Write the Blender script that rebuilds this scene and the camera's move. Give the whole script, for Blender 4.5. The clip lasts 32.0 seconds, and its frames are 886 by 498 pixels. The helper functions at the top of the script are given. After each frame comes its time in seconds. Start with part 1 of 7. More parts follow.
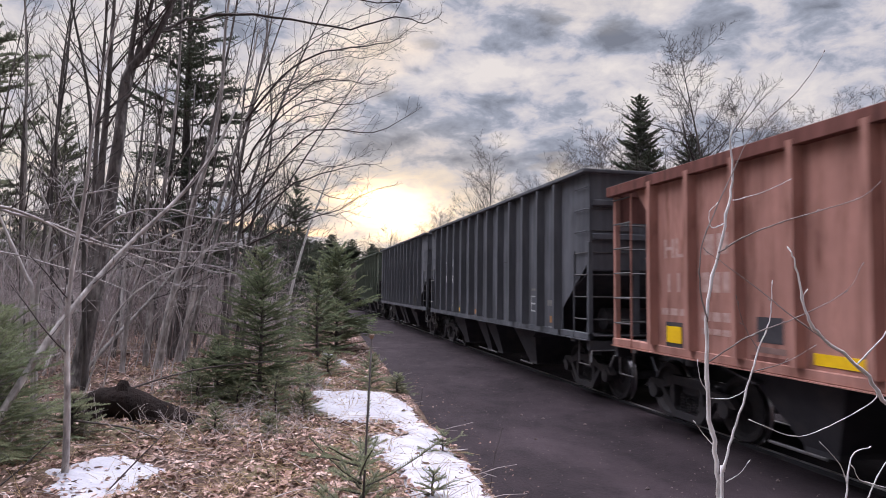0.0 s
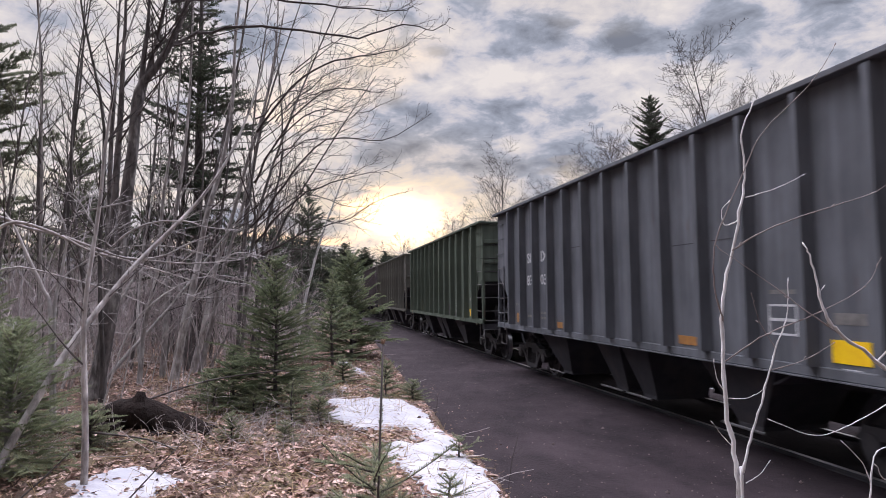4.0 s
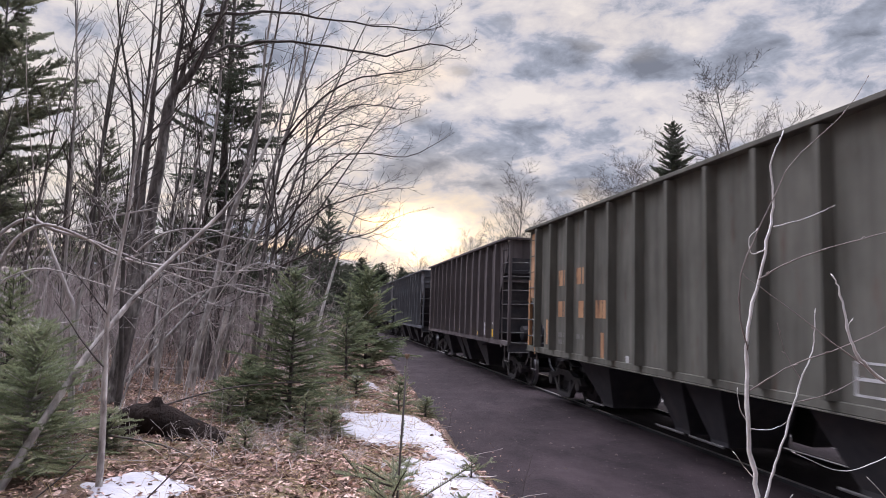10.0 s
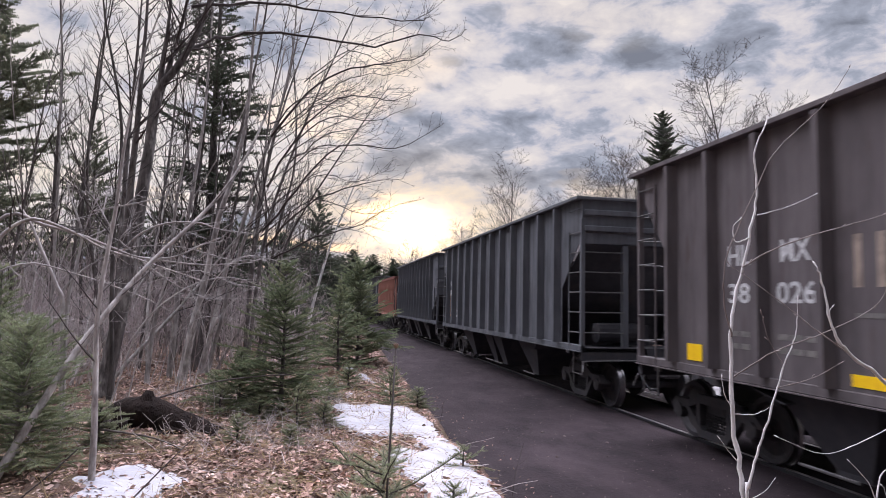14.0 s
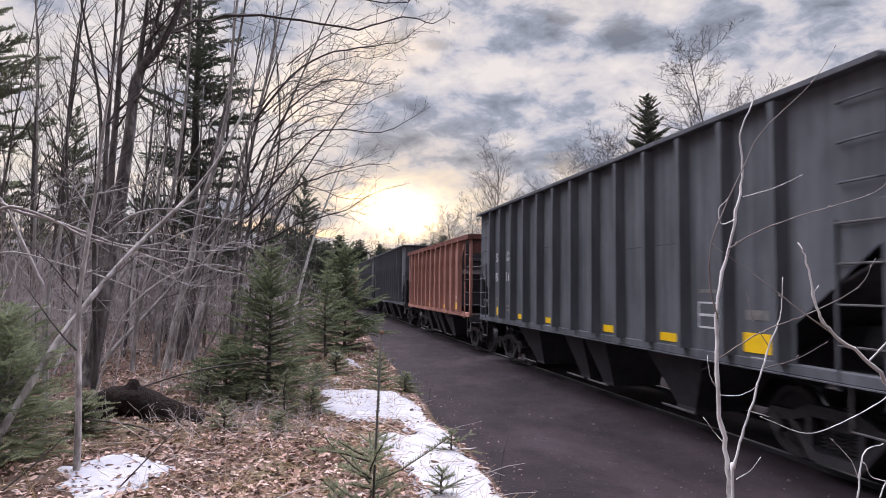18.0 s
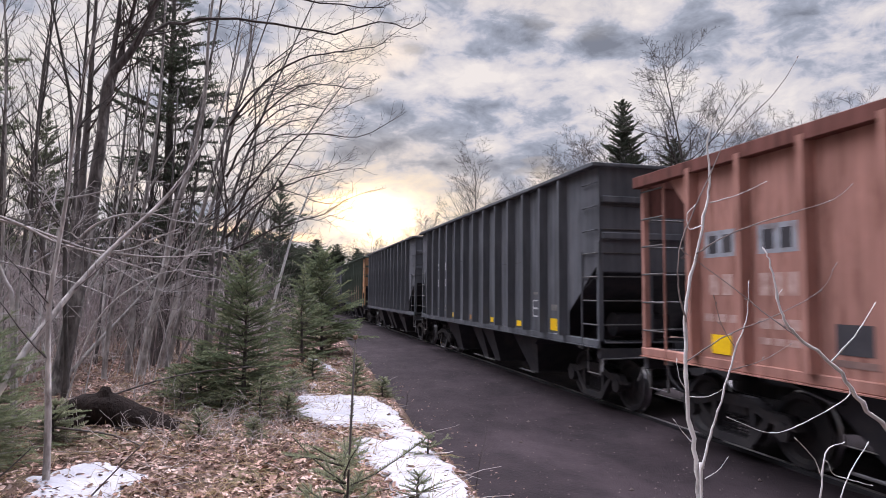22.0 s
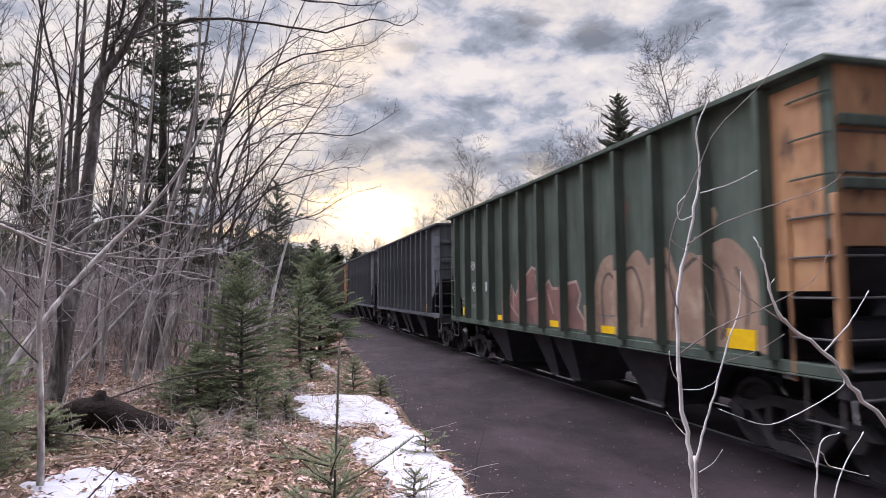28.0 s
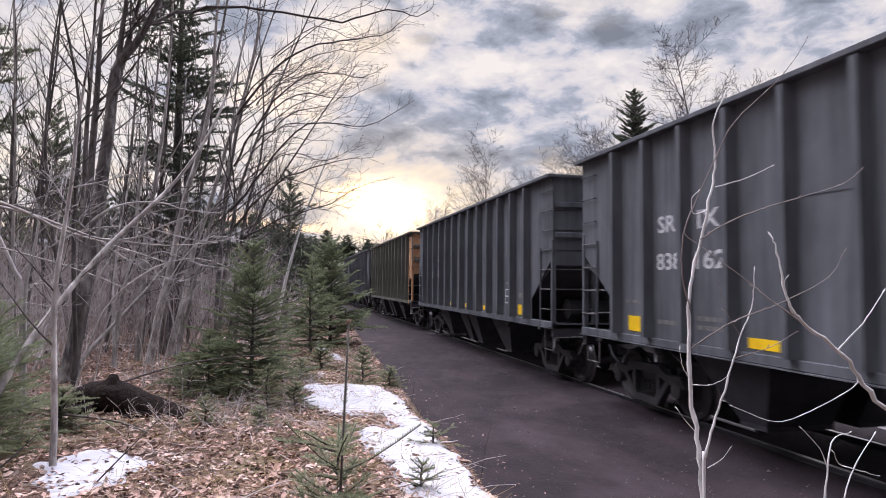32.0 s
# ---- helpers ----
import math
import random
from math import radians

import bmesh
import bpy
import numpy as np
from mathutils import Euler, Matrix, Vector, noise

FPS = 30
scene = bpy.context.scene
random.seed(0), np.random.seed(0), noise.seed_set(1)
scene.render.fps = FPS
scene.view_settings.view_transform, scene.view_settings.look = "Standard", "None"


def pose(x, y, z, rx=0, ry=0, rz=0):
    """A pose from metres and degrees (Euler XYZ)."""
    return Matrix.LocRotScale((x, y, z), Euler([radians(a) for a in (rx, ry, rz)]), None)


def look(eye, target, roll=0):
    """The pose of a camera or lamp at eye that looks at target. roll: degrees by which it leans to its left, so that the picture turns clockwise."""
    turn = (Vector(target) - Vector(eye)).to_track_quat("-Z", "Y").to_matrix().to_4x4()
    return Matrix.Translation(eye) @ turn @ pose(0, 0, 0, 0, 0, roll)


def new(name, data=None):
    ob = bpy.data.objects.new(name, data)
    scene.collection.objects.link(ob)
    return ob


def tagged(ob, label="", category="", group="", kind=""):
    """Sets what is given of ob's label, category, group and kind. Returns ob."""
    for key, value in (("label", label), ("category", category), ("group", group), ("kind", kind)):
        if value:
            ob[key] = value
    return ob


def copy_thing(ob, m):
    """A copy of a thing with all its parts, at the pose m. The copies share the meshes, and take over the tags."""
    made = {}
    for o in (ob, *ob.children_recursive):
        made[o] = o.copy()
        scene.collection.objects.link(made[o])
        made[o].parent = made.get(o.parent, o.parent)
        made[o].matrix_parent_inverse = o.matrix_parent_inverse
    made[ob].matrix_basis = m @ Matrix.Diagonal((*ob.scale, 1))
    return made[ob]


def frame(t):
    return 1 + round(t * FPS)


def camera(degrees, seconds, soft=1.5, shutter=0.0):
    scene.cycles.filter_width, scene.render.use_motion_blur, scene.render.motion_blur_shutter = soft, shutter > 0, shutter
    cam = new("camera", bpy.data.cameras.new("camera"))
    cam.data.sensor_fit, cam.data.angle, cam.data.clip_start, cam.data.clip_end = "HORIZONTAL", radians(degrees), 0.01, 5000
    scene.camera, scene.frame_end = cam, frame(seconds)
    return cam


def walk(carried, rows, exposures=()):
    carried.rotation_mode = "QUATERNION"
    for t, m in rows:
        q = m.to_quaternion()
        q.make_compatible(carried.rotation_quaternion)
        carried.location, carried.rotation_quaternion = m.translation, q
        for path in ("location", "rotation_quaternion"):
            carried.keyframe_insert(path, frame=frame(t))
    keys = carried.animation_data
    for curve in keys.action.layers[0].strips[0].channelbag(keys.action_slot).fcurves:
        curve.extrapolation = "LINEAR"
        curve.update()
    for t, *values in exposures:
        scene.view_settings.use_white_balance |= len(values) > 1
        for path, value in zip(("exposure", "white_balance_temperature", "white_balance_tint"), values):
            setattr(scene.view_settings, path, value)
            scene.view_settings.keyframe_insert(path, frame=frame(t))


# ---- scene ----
# ---- camera ----
cam = camera(69.6, 32.0, soft=0.9, shutter=0.4)
walk(cam, [
    (0, pose(-0.000, 0.000, 2.000, 93.48, -0.70, -13.15)),
    (0.5, pose(0.008, 0.000, 1.999, 93.61, -0.60, -13.07)),
    (1, pose(0.012, -0.000, 2.001, 93.74, -0.48, -13.01)),
    (1.5, pose(0.013, 0.001, 2.000, 93.83, -0.36, -12.94)),
    (2, pose(0.010, 0.004, 1.997, 93.94, -0.26, -12.90)),
    (2.5, pose(0.002, 0.005, 2.000, 93.96, -0.18, -12.62)),
    (4.5, pose(0.014, 0.006, 1.990, 94.15, 0.60, -11.77)),
    (5, pose(0.012, 0.005, 1.991, 94.33, 0.57, -11.67)),
    (5.5, pose(0.012, 0.004, 1.988, 94.58, 0.43, -11.40)),
    (6, pose(0.015, 0.004, 1.984, 94.81, 0.32, -11.08)),
    (6.5, pose(0.012, 0.002, 1.990, 95.02, 0.01, -10.80)),
    (7, pose(0.003, 0.003, 1.993, 95.25, -0.28, -10.24)),
    (7.5, pose(0.003, 0.001, 1.992, 95.52, -0.57, -10.27)),
    (8, pose(-0.007, -0.004, 1.990, 95.60, -0.87, -10.28)),
    (8.5, pose(-0.009, -0.008, 1.991, 95.68, -1.20, -10.42)),
    (9, pose(-0.014, -0.005, 1.987, 95.55, -1.42, -10.44)),
    (9.5, pose(-0.020, 0.001, 1.985, 95.60, -1.64, -10.55)),
    (10, pose(-0.023, -0.003, 1.987, 95.64, -1.83, -10.59)),
    (10.5, pose(-0.023, -0.006, 1.986, 95.48, -1.98, -10.66)),
    (11, pose(-0.018, -0.005, 1.987, 95.36, -1.93, -10.89)),
    (11.5, pose(-0.022, -0.008, 1.988, 95.17, -1.79, -11.10)),
    (12, pose(-0.017, -0.011, 1.987, 94.96, -1.51, -11.26)),
    (12.5, pose(-0.009, -0.013, 1.990, 94.85, -1.23, -11.41)),
    (13, pose(-0.006, -0.014, 1.989, 94.88, -1.11, -11.48)),
    (13.5, pose(-0.015, -0.021, 1.986, 94.85, -1.20, -11.45)),
    (15.5, pose(-0.000, -0.028, 1.982, 95.32, -1.28, -10.89)),
    (16, pose(0.012, -0.022, 1.987, 95.60, -1.14, -11.62)),
    (16.5, pose(0.017, -0.039, 1.995, 95.36, -1.10, -11.93)),
    (17, pose(0.012, -0.044, 1.993, 94.57, -1.02, -12.30)),
    (17.5, pose(0.006, -0.020, 1.991, 93.87, -0.84, -12.48)),
    (18, pose(-0.006, -0.002, 1.986, 93.51, -0.65, -12.47)),
    (18.5, pose(-0.005, -0.008, 1.988, 93.42, -0.59, -12.80)),
    (19, pose(0.001, -0.012, 1.989, 93.59, -0.55, -13.24)),
    (19.5, pose(0.007, -0.008, 1.988, 93.58, -0.46, -13.66)),
    (20, pose(0.014, -0.014, 1.984, 93.50, -0.48, -13.93)),
    (20.5, pose(0.020, -0.015, 1.985, 93.53, -0.43, -14.08)),
    (21, pose(0.019, -0.015, 1.984, 93.59, -0.37, -14.25)),
    (21.5, pose(0.011, -0.022, 1.987, 93.77, -0.34, -14.37)),
    (22, pose(0.003, -0.027, 1.989, 93.90, -0.39, -14.44)),
    (22.5, pose(-0.011, -0.023, 1.992, 94.10, -0.54, -14.34)),
    (23, pose(-0.017, -0.022, 1.991, 94.09, -0.59, -14.17)),
    (23.5, pose(-0.012, -0.017, 1.987, 93.86, -0.52, -13.94)),
    (24, pose(0.007, -0.001, 1.982, 93.73, -0.33, -13.74)),
    (24.5, pose(0.030, 0.009, 1.983, 93.73, 0.12, -13.56)),
    (25, pose(0.047, -0.000, 1.990, 93.71, 0.51, -14.11)),
    (25.5, pose(0.060, -0.004, 1.988, 93.48, 0.96, -14.71)),
    (27.5, pose(0.063, -0.008, 1.985, 93.71, 0.82, -14.78)),
    (28, pose(0.052, -0.006, 1.982, 93.71, 0.65, -14.50)),
    (28.5, pose(0.043, -0.004, 1.980, 93.63, 0.46, -14.23)),
    (29, pose(0.034, -0.009, 1.978, 93.58, 0.30, -13.96)),
    (29.5, pose(0.040, -0.007, 1.975, 93.43, 0.24, -13.85)),
    (30, pose(0.044, -0.008, 1.972, 93.30, 0.07, -13.75)),
    (30.5, pose(0.050, -0.009, 1.969, 93.09, 0.10, -13.77)),
    (31, pose(0.058, -0.005, 1.965, 92.94, 0.04, -13.76)),
    (31.5, pose(0.054, -0.002, 1.964, 92.92, -0.16, -13.61)),
    (32, pose(0.057, 0.000, 1.969, 93.08, -0.51, -13.51)),
], exposures=((0, -0.06), (6, 0.0), (18, 0.02), (24, 0.08), (32, 0.14)))

# ---- world, sun ----
SUN_AZ, SUN_EL = 8.3, 6.5      # degrees from the track's line towards the east side, and above the horizon


def build_world():
    w = bpy.data.worlds.new("sky")
    scene.world = w
    w.use_nodes = True
    nt = w.node_tree
    nt.nodes.clear()
    N = lambda kind, **kw: node(nt, kind, **kw)
    L = nt.links.new
    out = N("ShaderNodeOutputWorld")
    bg = N("ShaderNodeBackground")
    L(bg.outputs[0], out.inputs[0])
    tc = N("ShaderNodeTexCoord")
    sky = N("ShaderNodeTexSky")
    sky.sky_type, sky.sun_disc = "NISHITA", False
    sky.sun_elevation, sky.sun_rotation = radians(SUN_EL), radians(SUN_AZ)
    sky.dust_density = 3.0
    blue = N("ShaderNodeMix", data_type="RGBA", blend_type="MULTIPLY")
    blue.inputs[0].default_value = 1
    L(sky.outputs[0], blue.inputs[6])
    blue.inputs[7].default_value = (0.13, 0.13, 0.13, 1)
    sep = N("ShaderNodeSeparateXYZ")
    L(tc.outputs["Generated"], sep.inputs[0])
    # the cloud sheet: the way's cut with a plane above
    zc = math_node(nt, "ADD", math_node(nt, "MAXIMUM", sep.outputs[2], 0.0), 0.10)
    px = math_node(nt, "DIVIDE", sep.outputs[0], zc)
    py = math_node(nt, "DIVIDE", sep.outputs[1], zc)
    comb = N("ShaderNodeCombineXYZ")
    L(px, comb.inputs[0]), L(py, comb.inputs[1])
    n1 = N("ShaderNodeTexNoise")
    n1.inputs["Scale"].default_value, n1.inputs["Detail"].default_value = CLOUD[0], 7
    n1.inputs["Roughness"].default_value = 0.57
    n1.inputs["Distortion"].default_value = 0.12
    off = N("ShaderNodeVectorMath", operation="ADD")
    off.inputs[1].default_value = CLOUD[1]
    oval = N("ShaderNodeVectorMath", operation="MULTIPLY")
    oval.inputs[1].default_value = (1.0, 1.0, 2.0)
    L(tc.outputs["Generated"], oval.inputs[0])
    L(oval.outputs[0], off.inputs[0]), L(off.outputs[0], n1.inputs["Vector"])
    ramp = N("ShaderNodeValToRGB")
    es = ramp.color_ramp.elements
    e = es
    e[0].position, e[0].color = 0.24, (0.80, 0.74, 0.73, 1)
    e[1].position, e[1].color = 0.82, (0.20, 0.215, 0.27, 1)
    m = ramp.color_ramp.elements.new(0.46)
    m.color = (0.62, 0.59, 0.635, 1)
    m = ramp.color_ramp.elements.new(0.60)
    m.color = (0.36, 0.385, 0.475, 1)
    m = ramp.color_ramp.elements.new(0.53)
    m.color = (0.50, 0.50, 0.585, 1)
    # cloud banks: where the sheet thickens (bearing and height in degrees, half widths, weight)
    az = math_node(nt, "ARCTAN2", sep.outputs[0], sep.outputs[1])
    el = math_node(nt, "ARCSINE", sep.outputs[2])
    fac = math_node(nt, "ADD", math_node(nt, "MULTIPLY", math_node(nt, "SUBTRACT", n1.outputs["Fac"], 0.5), 1.4), CLOUD[2])
    for a, e, wa, we, amount in BANKS:
        da = math_node(nt, "DIVIDE", math_node(nt, "SUBTRACT", az, radians(a)), radians(wa))
        de = math_node(nt, "DIVIDE", math_node(nt, "SUBTRACT", el, radians(e)), radians(we))
        rr = math_node(nt, "SQRT", math_node(nt, "ADD", math_node(nt, "MULTIPLY", da, da), math_node(nt, "MULTIPLY", de, de)))
        fac = math_node(nt, "ADD", fac, map_range(nt, rr, 0.0, 1.0, amount, 0.0, smooth=True))
    n3 = N("ShaderNodeTexNoise")
    n3.inputs["Scale"].default_value, n3.inputs["Detail"].default_value = 17.0, 6
    n3.inputs["Roughness"].default_value = 0.6
    n3.inputs["Distortion"].default_value = 0.5
    L(off.outputs[0], n3.inputs["Vector"])
    fac = math_node(nt, "ADD", fac, math_node(nt, "MULTIPLY", math_node(nt, "SUBTRACT", n3.outputs["Fac"], 0.5), 0.75))
    L(fac, ramp.inputs[0])
    # breaks of blue between the clouds
    n2 = N("ShaderNodeTexNoise")
    n2.inputs["Scale"].default_value, n2.inputs["Detail"].default_value = 0.7, 4
    L(comb.outputs[0], n2.inputs["Vector"])
    gap = math_node(nt, "MULTIPLY", map_range(nt, n2.outputs["Fac"], 0.52, 0.68, 0, 1), 0.35)
    mix = N("ShaderNodeMix", data_type="RGBA")
    L(gap, mix.inputs[0]), L(ramp.outputs[0], mix.inputs[6]), L(blue.outputs[2], mix.inputs[7])
    # the low sun behind thin cloud
    sun = Vector((math.sin(radians(SUN_AZ)), math.cos(radians(SUN_AZ)), math.tan(radians(SUN_EL)))).normalized()
    flat = N("ShaderNodeVectorMath", operation="MULTIPLY")
    flat.inputs[1].default_value = (0.8, 0.8, 1.45)
    L(tc.outputs["Generated"], flat.inputs[0])
    dist = N("ShaderNodeVectorMath", operation="DISTANCE")
    dist.inputs[1].default_value = (sun.x * 0.8, sun.y * 0.8, sun.z * 1.45)
    L(flat.outputs[0], dist.inputs[0])
    near = map_range(nt, dist.outputs["Value"], 0.0, 0.105, 1, 0, smooth=True)
    wide = map_range(nt, dist.outputs["Value"], 0.0, 0.26, 1, 0, smooth=True)
    thin = math_node(nt, "MULTIPLY", map_range(nt, n1.outputs["Fac"], 0.35, 0.7, 1.0, 0.45), map_range(nt, n3.outputs["Fac"], 0.40, 0.62, 1.1, 0.5))
    g1 = N("ShaderNodeMix", data_type="RGBA")
    L(math_node(nt, "MULTIPLY", wide, math_node(nt, "MULTIPLY", thin, 0.72)), g1.inputs[0])
    L(mix.outputs[2], g1.inputs[6])
    g1.inputs[7].default_value = (0.98, 0.74, 0.46, 1)
    g2 = N("ShaderNodeMix", data_type="RGBA", blend_type="ADD")
    L(math_node(nt, "MULTIPLY", near, thin), g2.inputs[0])
    L(g1.outputs[2], g2.inputs[6])
    g2.inputs[7].default_value = (1.7, 1.3, 0.80, 1)
    # higher up the overcast is brighter
    up = map_range(nt, sep.outputs[2], 0.46, 0.82, 0.0, 1.0)
    lift = N("ShaderNodeMix", data_type="RGBA")
    L(up, lift.inputs[0])
    lift.inputs[6].default_value = (1, 1, 1, 1)
    lift.inputs[7].default_value = (ZENITH * 0.98, ZENITH * 0.98, ZENITH * 1.03, 1)
    fin = N("ShaderNodeVectorMath", operation="MULTIPLY")
    # dusk: the half of the sky away from the sun is darker
    fade = N("ShaderNodeVectorMath", operation="SCALE")
    L(g2.outputs[2], fade.inputs[0]), L(map_range(nt, sep.outputs[1], -0.38, 0.42, 0.16, 1.0, smooth=True), fade.inputs["Scale"])
    L(fade.outputs[0], fin.inputs[0]), L(lift.outputs[2], fin.inputs[1])
    L(fin.outputs[0], bg.inputs[0])
    bg.inputs[1].default_value = 1.06
    lamp = bpy.data.lights.new("sun", "SUN")
    lamp.energy, lamp.angle, lamp.color = 0.6, radians(12), (1.0, 0.80, 0.58)
    ob = new("sun", lamp)
    ob.matrix_world = look(sun * 100, (0, 0, 0))


def node(nt, kind, **kw):
    n = nt.nodes.new(kind)
    for k, v in kw.items():
        if k == "data_type":
            n.data_type = v
        elif k == "blend_type":
            n.blend_type = v
        elif k == "operation":
            n.operation = v
    return n


def math_node(nt, op, a, b=None):
    n = nt.nodes.new("ShaderNodeMath")
    n.operation = op
    for i, v in enumerate((a, b)):
        if v is None:
            continue
        if isinstance(v, (int, float)):
            n.inputs[i].default_value = v
        else:
            nt.links.new(v, n.inputs[i])
    return n.outputs[0]


def map_range(nt, v, a, b, c, d, smooth=False):
    n = nt.nodes.new("ShaderNodeMapRange")
    n.interpolation_type = "SMOOTHSTEP" if smooth else "LINEAR"
    nt.links.new(v, n.inputs[0])
    for i, x in enumerate((a, b, c, d)):
        n.inputs[1 + i].default_value = x
    return n.outputs[0]


CLOUD = (6.5, (2.3, 5.1, 0.0), 0.49)
BANKS = ((20.8, 22.4, 6, 2.4, 0.34), (17.2, 21.0, 3.5, 1.3, 0.18), (27.9, 21.6, 3.5, 2.2, 0.28), (12, 21.3, 3.5, 0.9, 0.28), (10.2, 19.1, 2.2, 0.9, 0.18), (16, 15.2, 10, 2.8, 0.17), (25.5, 15.6, 5, 2.4, 0.20), (8.5, 13.4, 7, 2.0, 0.19), (20, 11.6, 9, 1.6, 0.12), (45, 21, 10, 4.5, 0.16), (36, 20, 4, 2.0, 0.08), (16.5, 18.8, 7, 1.4, -0.13), (26.5, 19.2, 4.5, 1.1, -0.15), (33, 23.5, 4, 2.5, -0.12), (-16, 16, 26, 14, -0.19), (3, 22, 7, 5, -0.11), (-27, 9, 14, 6, -0.08))
ZENITH = 15.2
build_world()


# ---- materials ----
def mat(name, c1, c2, scale=6.0, c3=None, scale3=1.2, rough=0.8, bump=0.3, bump_scale=None, metal=0.0,
        stretch=(1, 1, 1), lo=0.35, hi=0.65, lo3=0.5, hi3=0.75, vary=0.0, island=0.0, bump_dist=0.01, spec=0.5, trans=0.0):
    """Two noises mix three colours; bump by a finer one; vary: brightness from object to object."""
    m = bpy.data.materials.new(name)
    m.use_nodes = True
    nt = m.node_tree
    b = nt.nodes["Principled BSDF"]
    L = nt.links.new
    tc = nt.nodes.new("ShaderNodeTexCoord")
    mp = nt.nodes.new("ShaderNodeMapping")
    mp.inputs["Scale"].default_value = stretch
    L(tc.outputs["Object"], mp.inputs[0])

    def noise_fac(s, d=5):
        n = nt.nodes.new("ShaderNodeTexNoise")
        n.inputs["Scale"].default_value, n.inputs["Detail"].default_value = s, d
        n.inputs["Roughness"].default_value = 0.62
        L(mp.outputs[0], n.inputs["Vector"])
        return n.outputs["Fac"]
    mix = nt.nodes.new("ShaderNodeMix")
    mix.data_type = "RGBA"
    L(map_range(nt, noise_fac(scale), lo, hi, 0, 1), mix.inputs[0])
    mix.inputs[6].default_value, mix.inputs[7].default_value = (*c1, 1), (*c2, 1)
    col = mix.outputs[2]
    if c3:
        mix3 = nt.nodes.new("ShaderNodeMix")
        mix3.data_type = "RGBA"
        L(map_range(nt, noise_fac(scale3, 6), lo3, hi3, 0, 1), mix3.inputs[0])
        L(col, mix3.inputs[6])
        mix3.inputs[7].default_value = (*c3, 1)
        col = mix3.outputs[2]
    if vary or island:
        hsv = nt.nodes.new("ShaderNodeHueSaturation")
        if island:
            src = nt.nodes.new("ShaderNodeNewGeometry").outputs["Random Per Island"]
        else:
            src = nt.nodes.new("ShaderNodeObjectInfo").outputs["Random"]
        a = vary or island
        L(map_range(nt, src, 0, 1, 1 - a, 1 + a), hsv.inputs["Value"])
        L(col, hsv.inputs["Color"])
        col = hsv.outputs[0]
    L(col, b.inputs["Base Color"])
    b.inputs["Roughness"].default_value, b.inputs["Metallic"].default_value = rough, metal
    b.inputs["Specular IOR Level"].default_value = spec
    if trans:
        b.inputs["Transmission Weight"].default_value = trans
    if bump:
        bp = nt.nodes.new("ShaderNodeBump")
        bp.inputs["Strength"].default_value, bp.inputs["Distance"].default_value = bump, bump_dist
        L(noise_fac(bump_scale or scale * 6, 4), bp.inputs["Height"])
        L(bp.outputs[0], b.inputs["Normal"])
    return m


def paint(name, c, rust=(0.12, 0.065, 0.045), amount=0.25, fade=1.35):
    """Old railway paint: faded in patches, streaked downwards by rain and ore dust, buckled plates, rust coming through."""
    f = tuple(min(0.9, v * fade + 0.008) for v in c)
    m = mat(name, c, f, 1.1, rust, 2.6, rough=0.8, bump=0.12, bump_scale=30, stretch=(2.2, 2.2, 0.45),
            lo=0.3, hi=0.7, lo3=0.72 - amount * 0.5, hi3=0.98 - amount * 0.5, bump_dist=0.004, spec=0.03)
    nt = m.node_tree
    b = nt.nodes["Principled BSDF"]
    tc = nt.nodes.new("ShaderNodeTexCoord")
    def field(stretch, scale):
        mp, n = nt.nodes.new("ShaderNodeMapping"), nt.nodes.new("ShaderNodeTexNoise")
        mp.inputs["Scale"].default_value = stretch
        n.inputs["Scale"].default_value, n.inputs["Detail"].default_value = scale, 5
        nt.links.new(tc.outputs["Object"], mp.inputs[0]), nt.links.new(mp.outputs[0], n.inputs["Vector"])
        return n.outputs["Fac"]
    streak = math_node(nt, "MULTIPLY", map_range(nt, field((1, 1, 0.06), 7.0), 0.3, 0.72, 0.80, 1.16), map_range(nt, field((1, 1, 0.8), 2.2), 0.3, 0.7, 0.86, 1.12))
    hsv = nt.nodes.new("ShaderNodeHueSaturation")
    nt.links.new(b.inputs["Base Color"].links[0].from_socket, hsv.inputs["Color"])
    nt.links.new(streak, hsv.inputs["Value"]), nt.links.new(hsv.outputs[0], b.inputs["Base Color"])
    dent = nt.nodes.new("ShaderNodeBump")
    dent.inputs["Strength"].default_value, dent.inputs["Distance"].default_value = 0.5, 0.05
    nt.links.new(field((1, 1, 0.6), 1.3), dent.inputs["Height"])
    nt.links.new(b.inputs["Normal"].links[0].from_socket, dent.inputs["Normal"])
    nt.links.new(dent.outputs[0], b.inputs["Normal"])
    return m


GRAVEL = mat("dark_gravel", (0.030, 0.0217, 0.0256), (0.0165, 0.0119, 0.0146), 2.6, (0.045, 0.033, 0.0384), 0.9, rough=0.95, bump=0.9, bump_scale=30, bump_dist=0.025, spec=0.2, stretch=(1, 0.55, 1), lo=0.36, hi=0.64, lo3=0.48, hi3=0.68)
STONE = mat("pebble", (0.11, 0.085, 0.085), (0.06, 0.045, 0.045), 9, rough=0.9, bump=0.3, island=0.5)
LITTER = mat("leaf_litter", (0.17, 0.112, 0.088), (0.065, 0.043, 0.035), 5.5, (0.20, 0.17, 0.10), 0.9, rough=0.95, bump=1.0, bump_scale=38, bump_dist=0.04, spec=0.15)
LEAF = mat("dead_leaf", (0.42, 0.285, 0.24), (0.17, 0.105, 0.085), 7, (0.62, 0.49, 0.44), 3, rough=0.8, bump=0.2, island=0.65, spec=0.25)
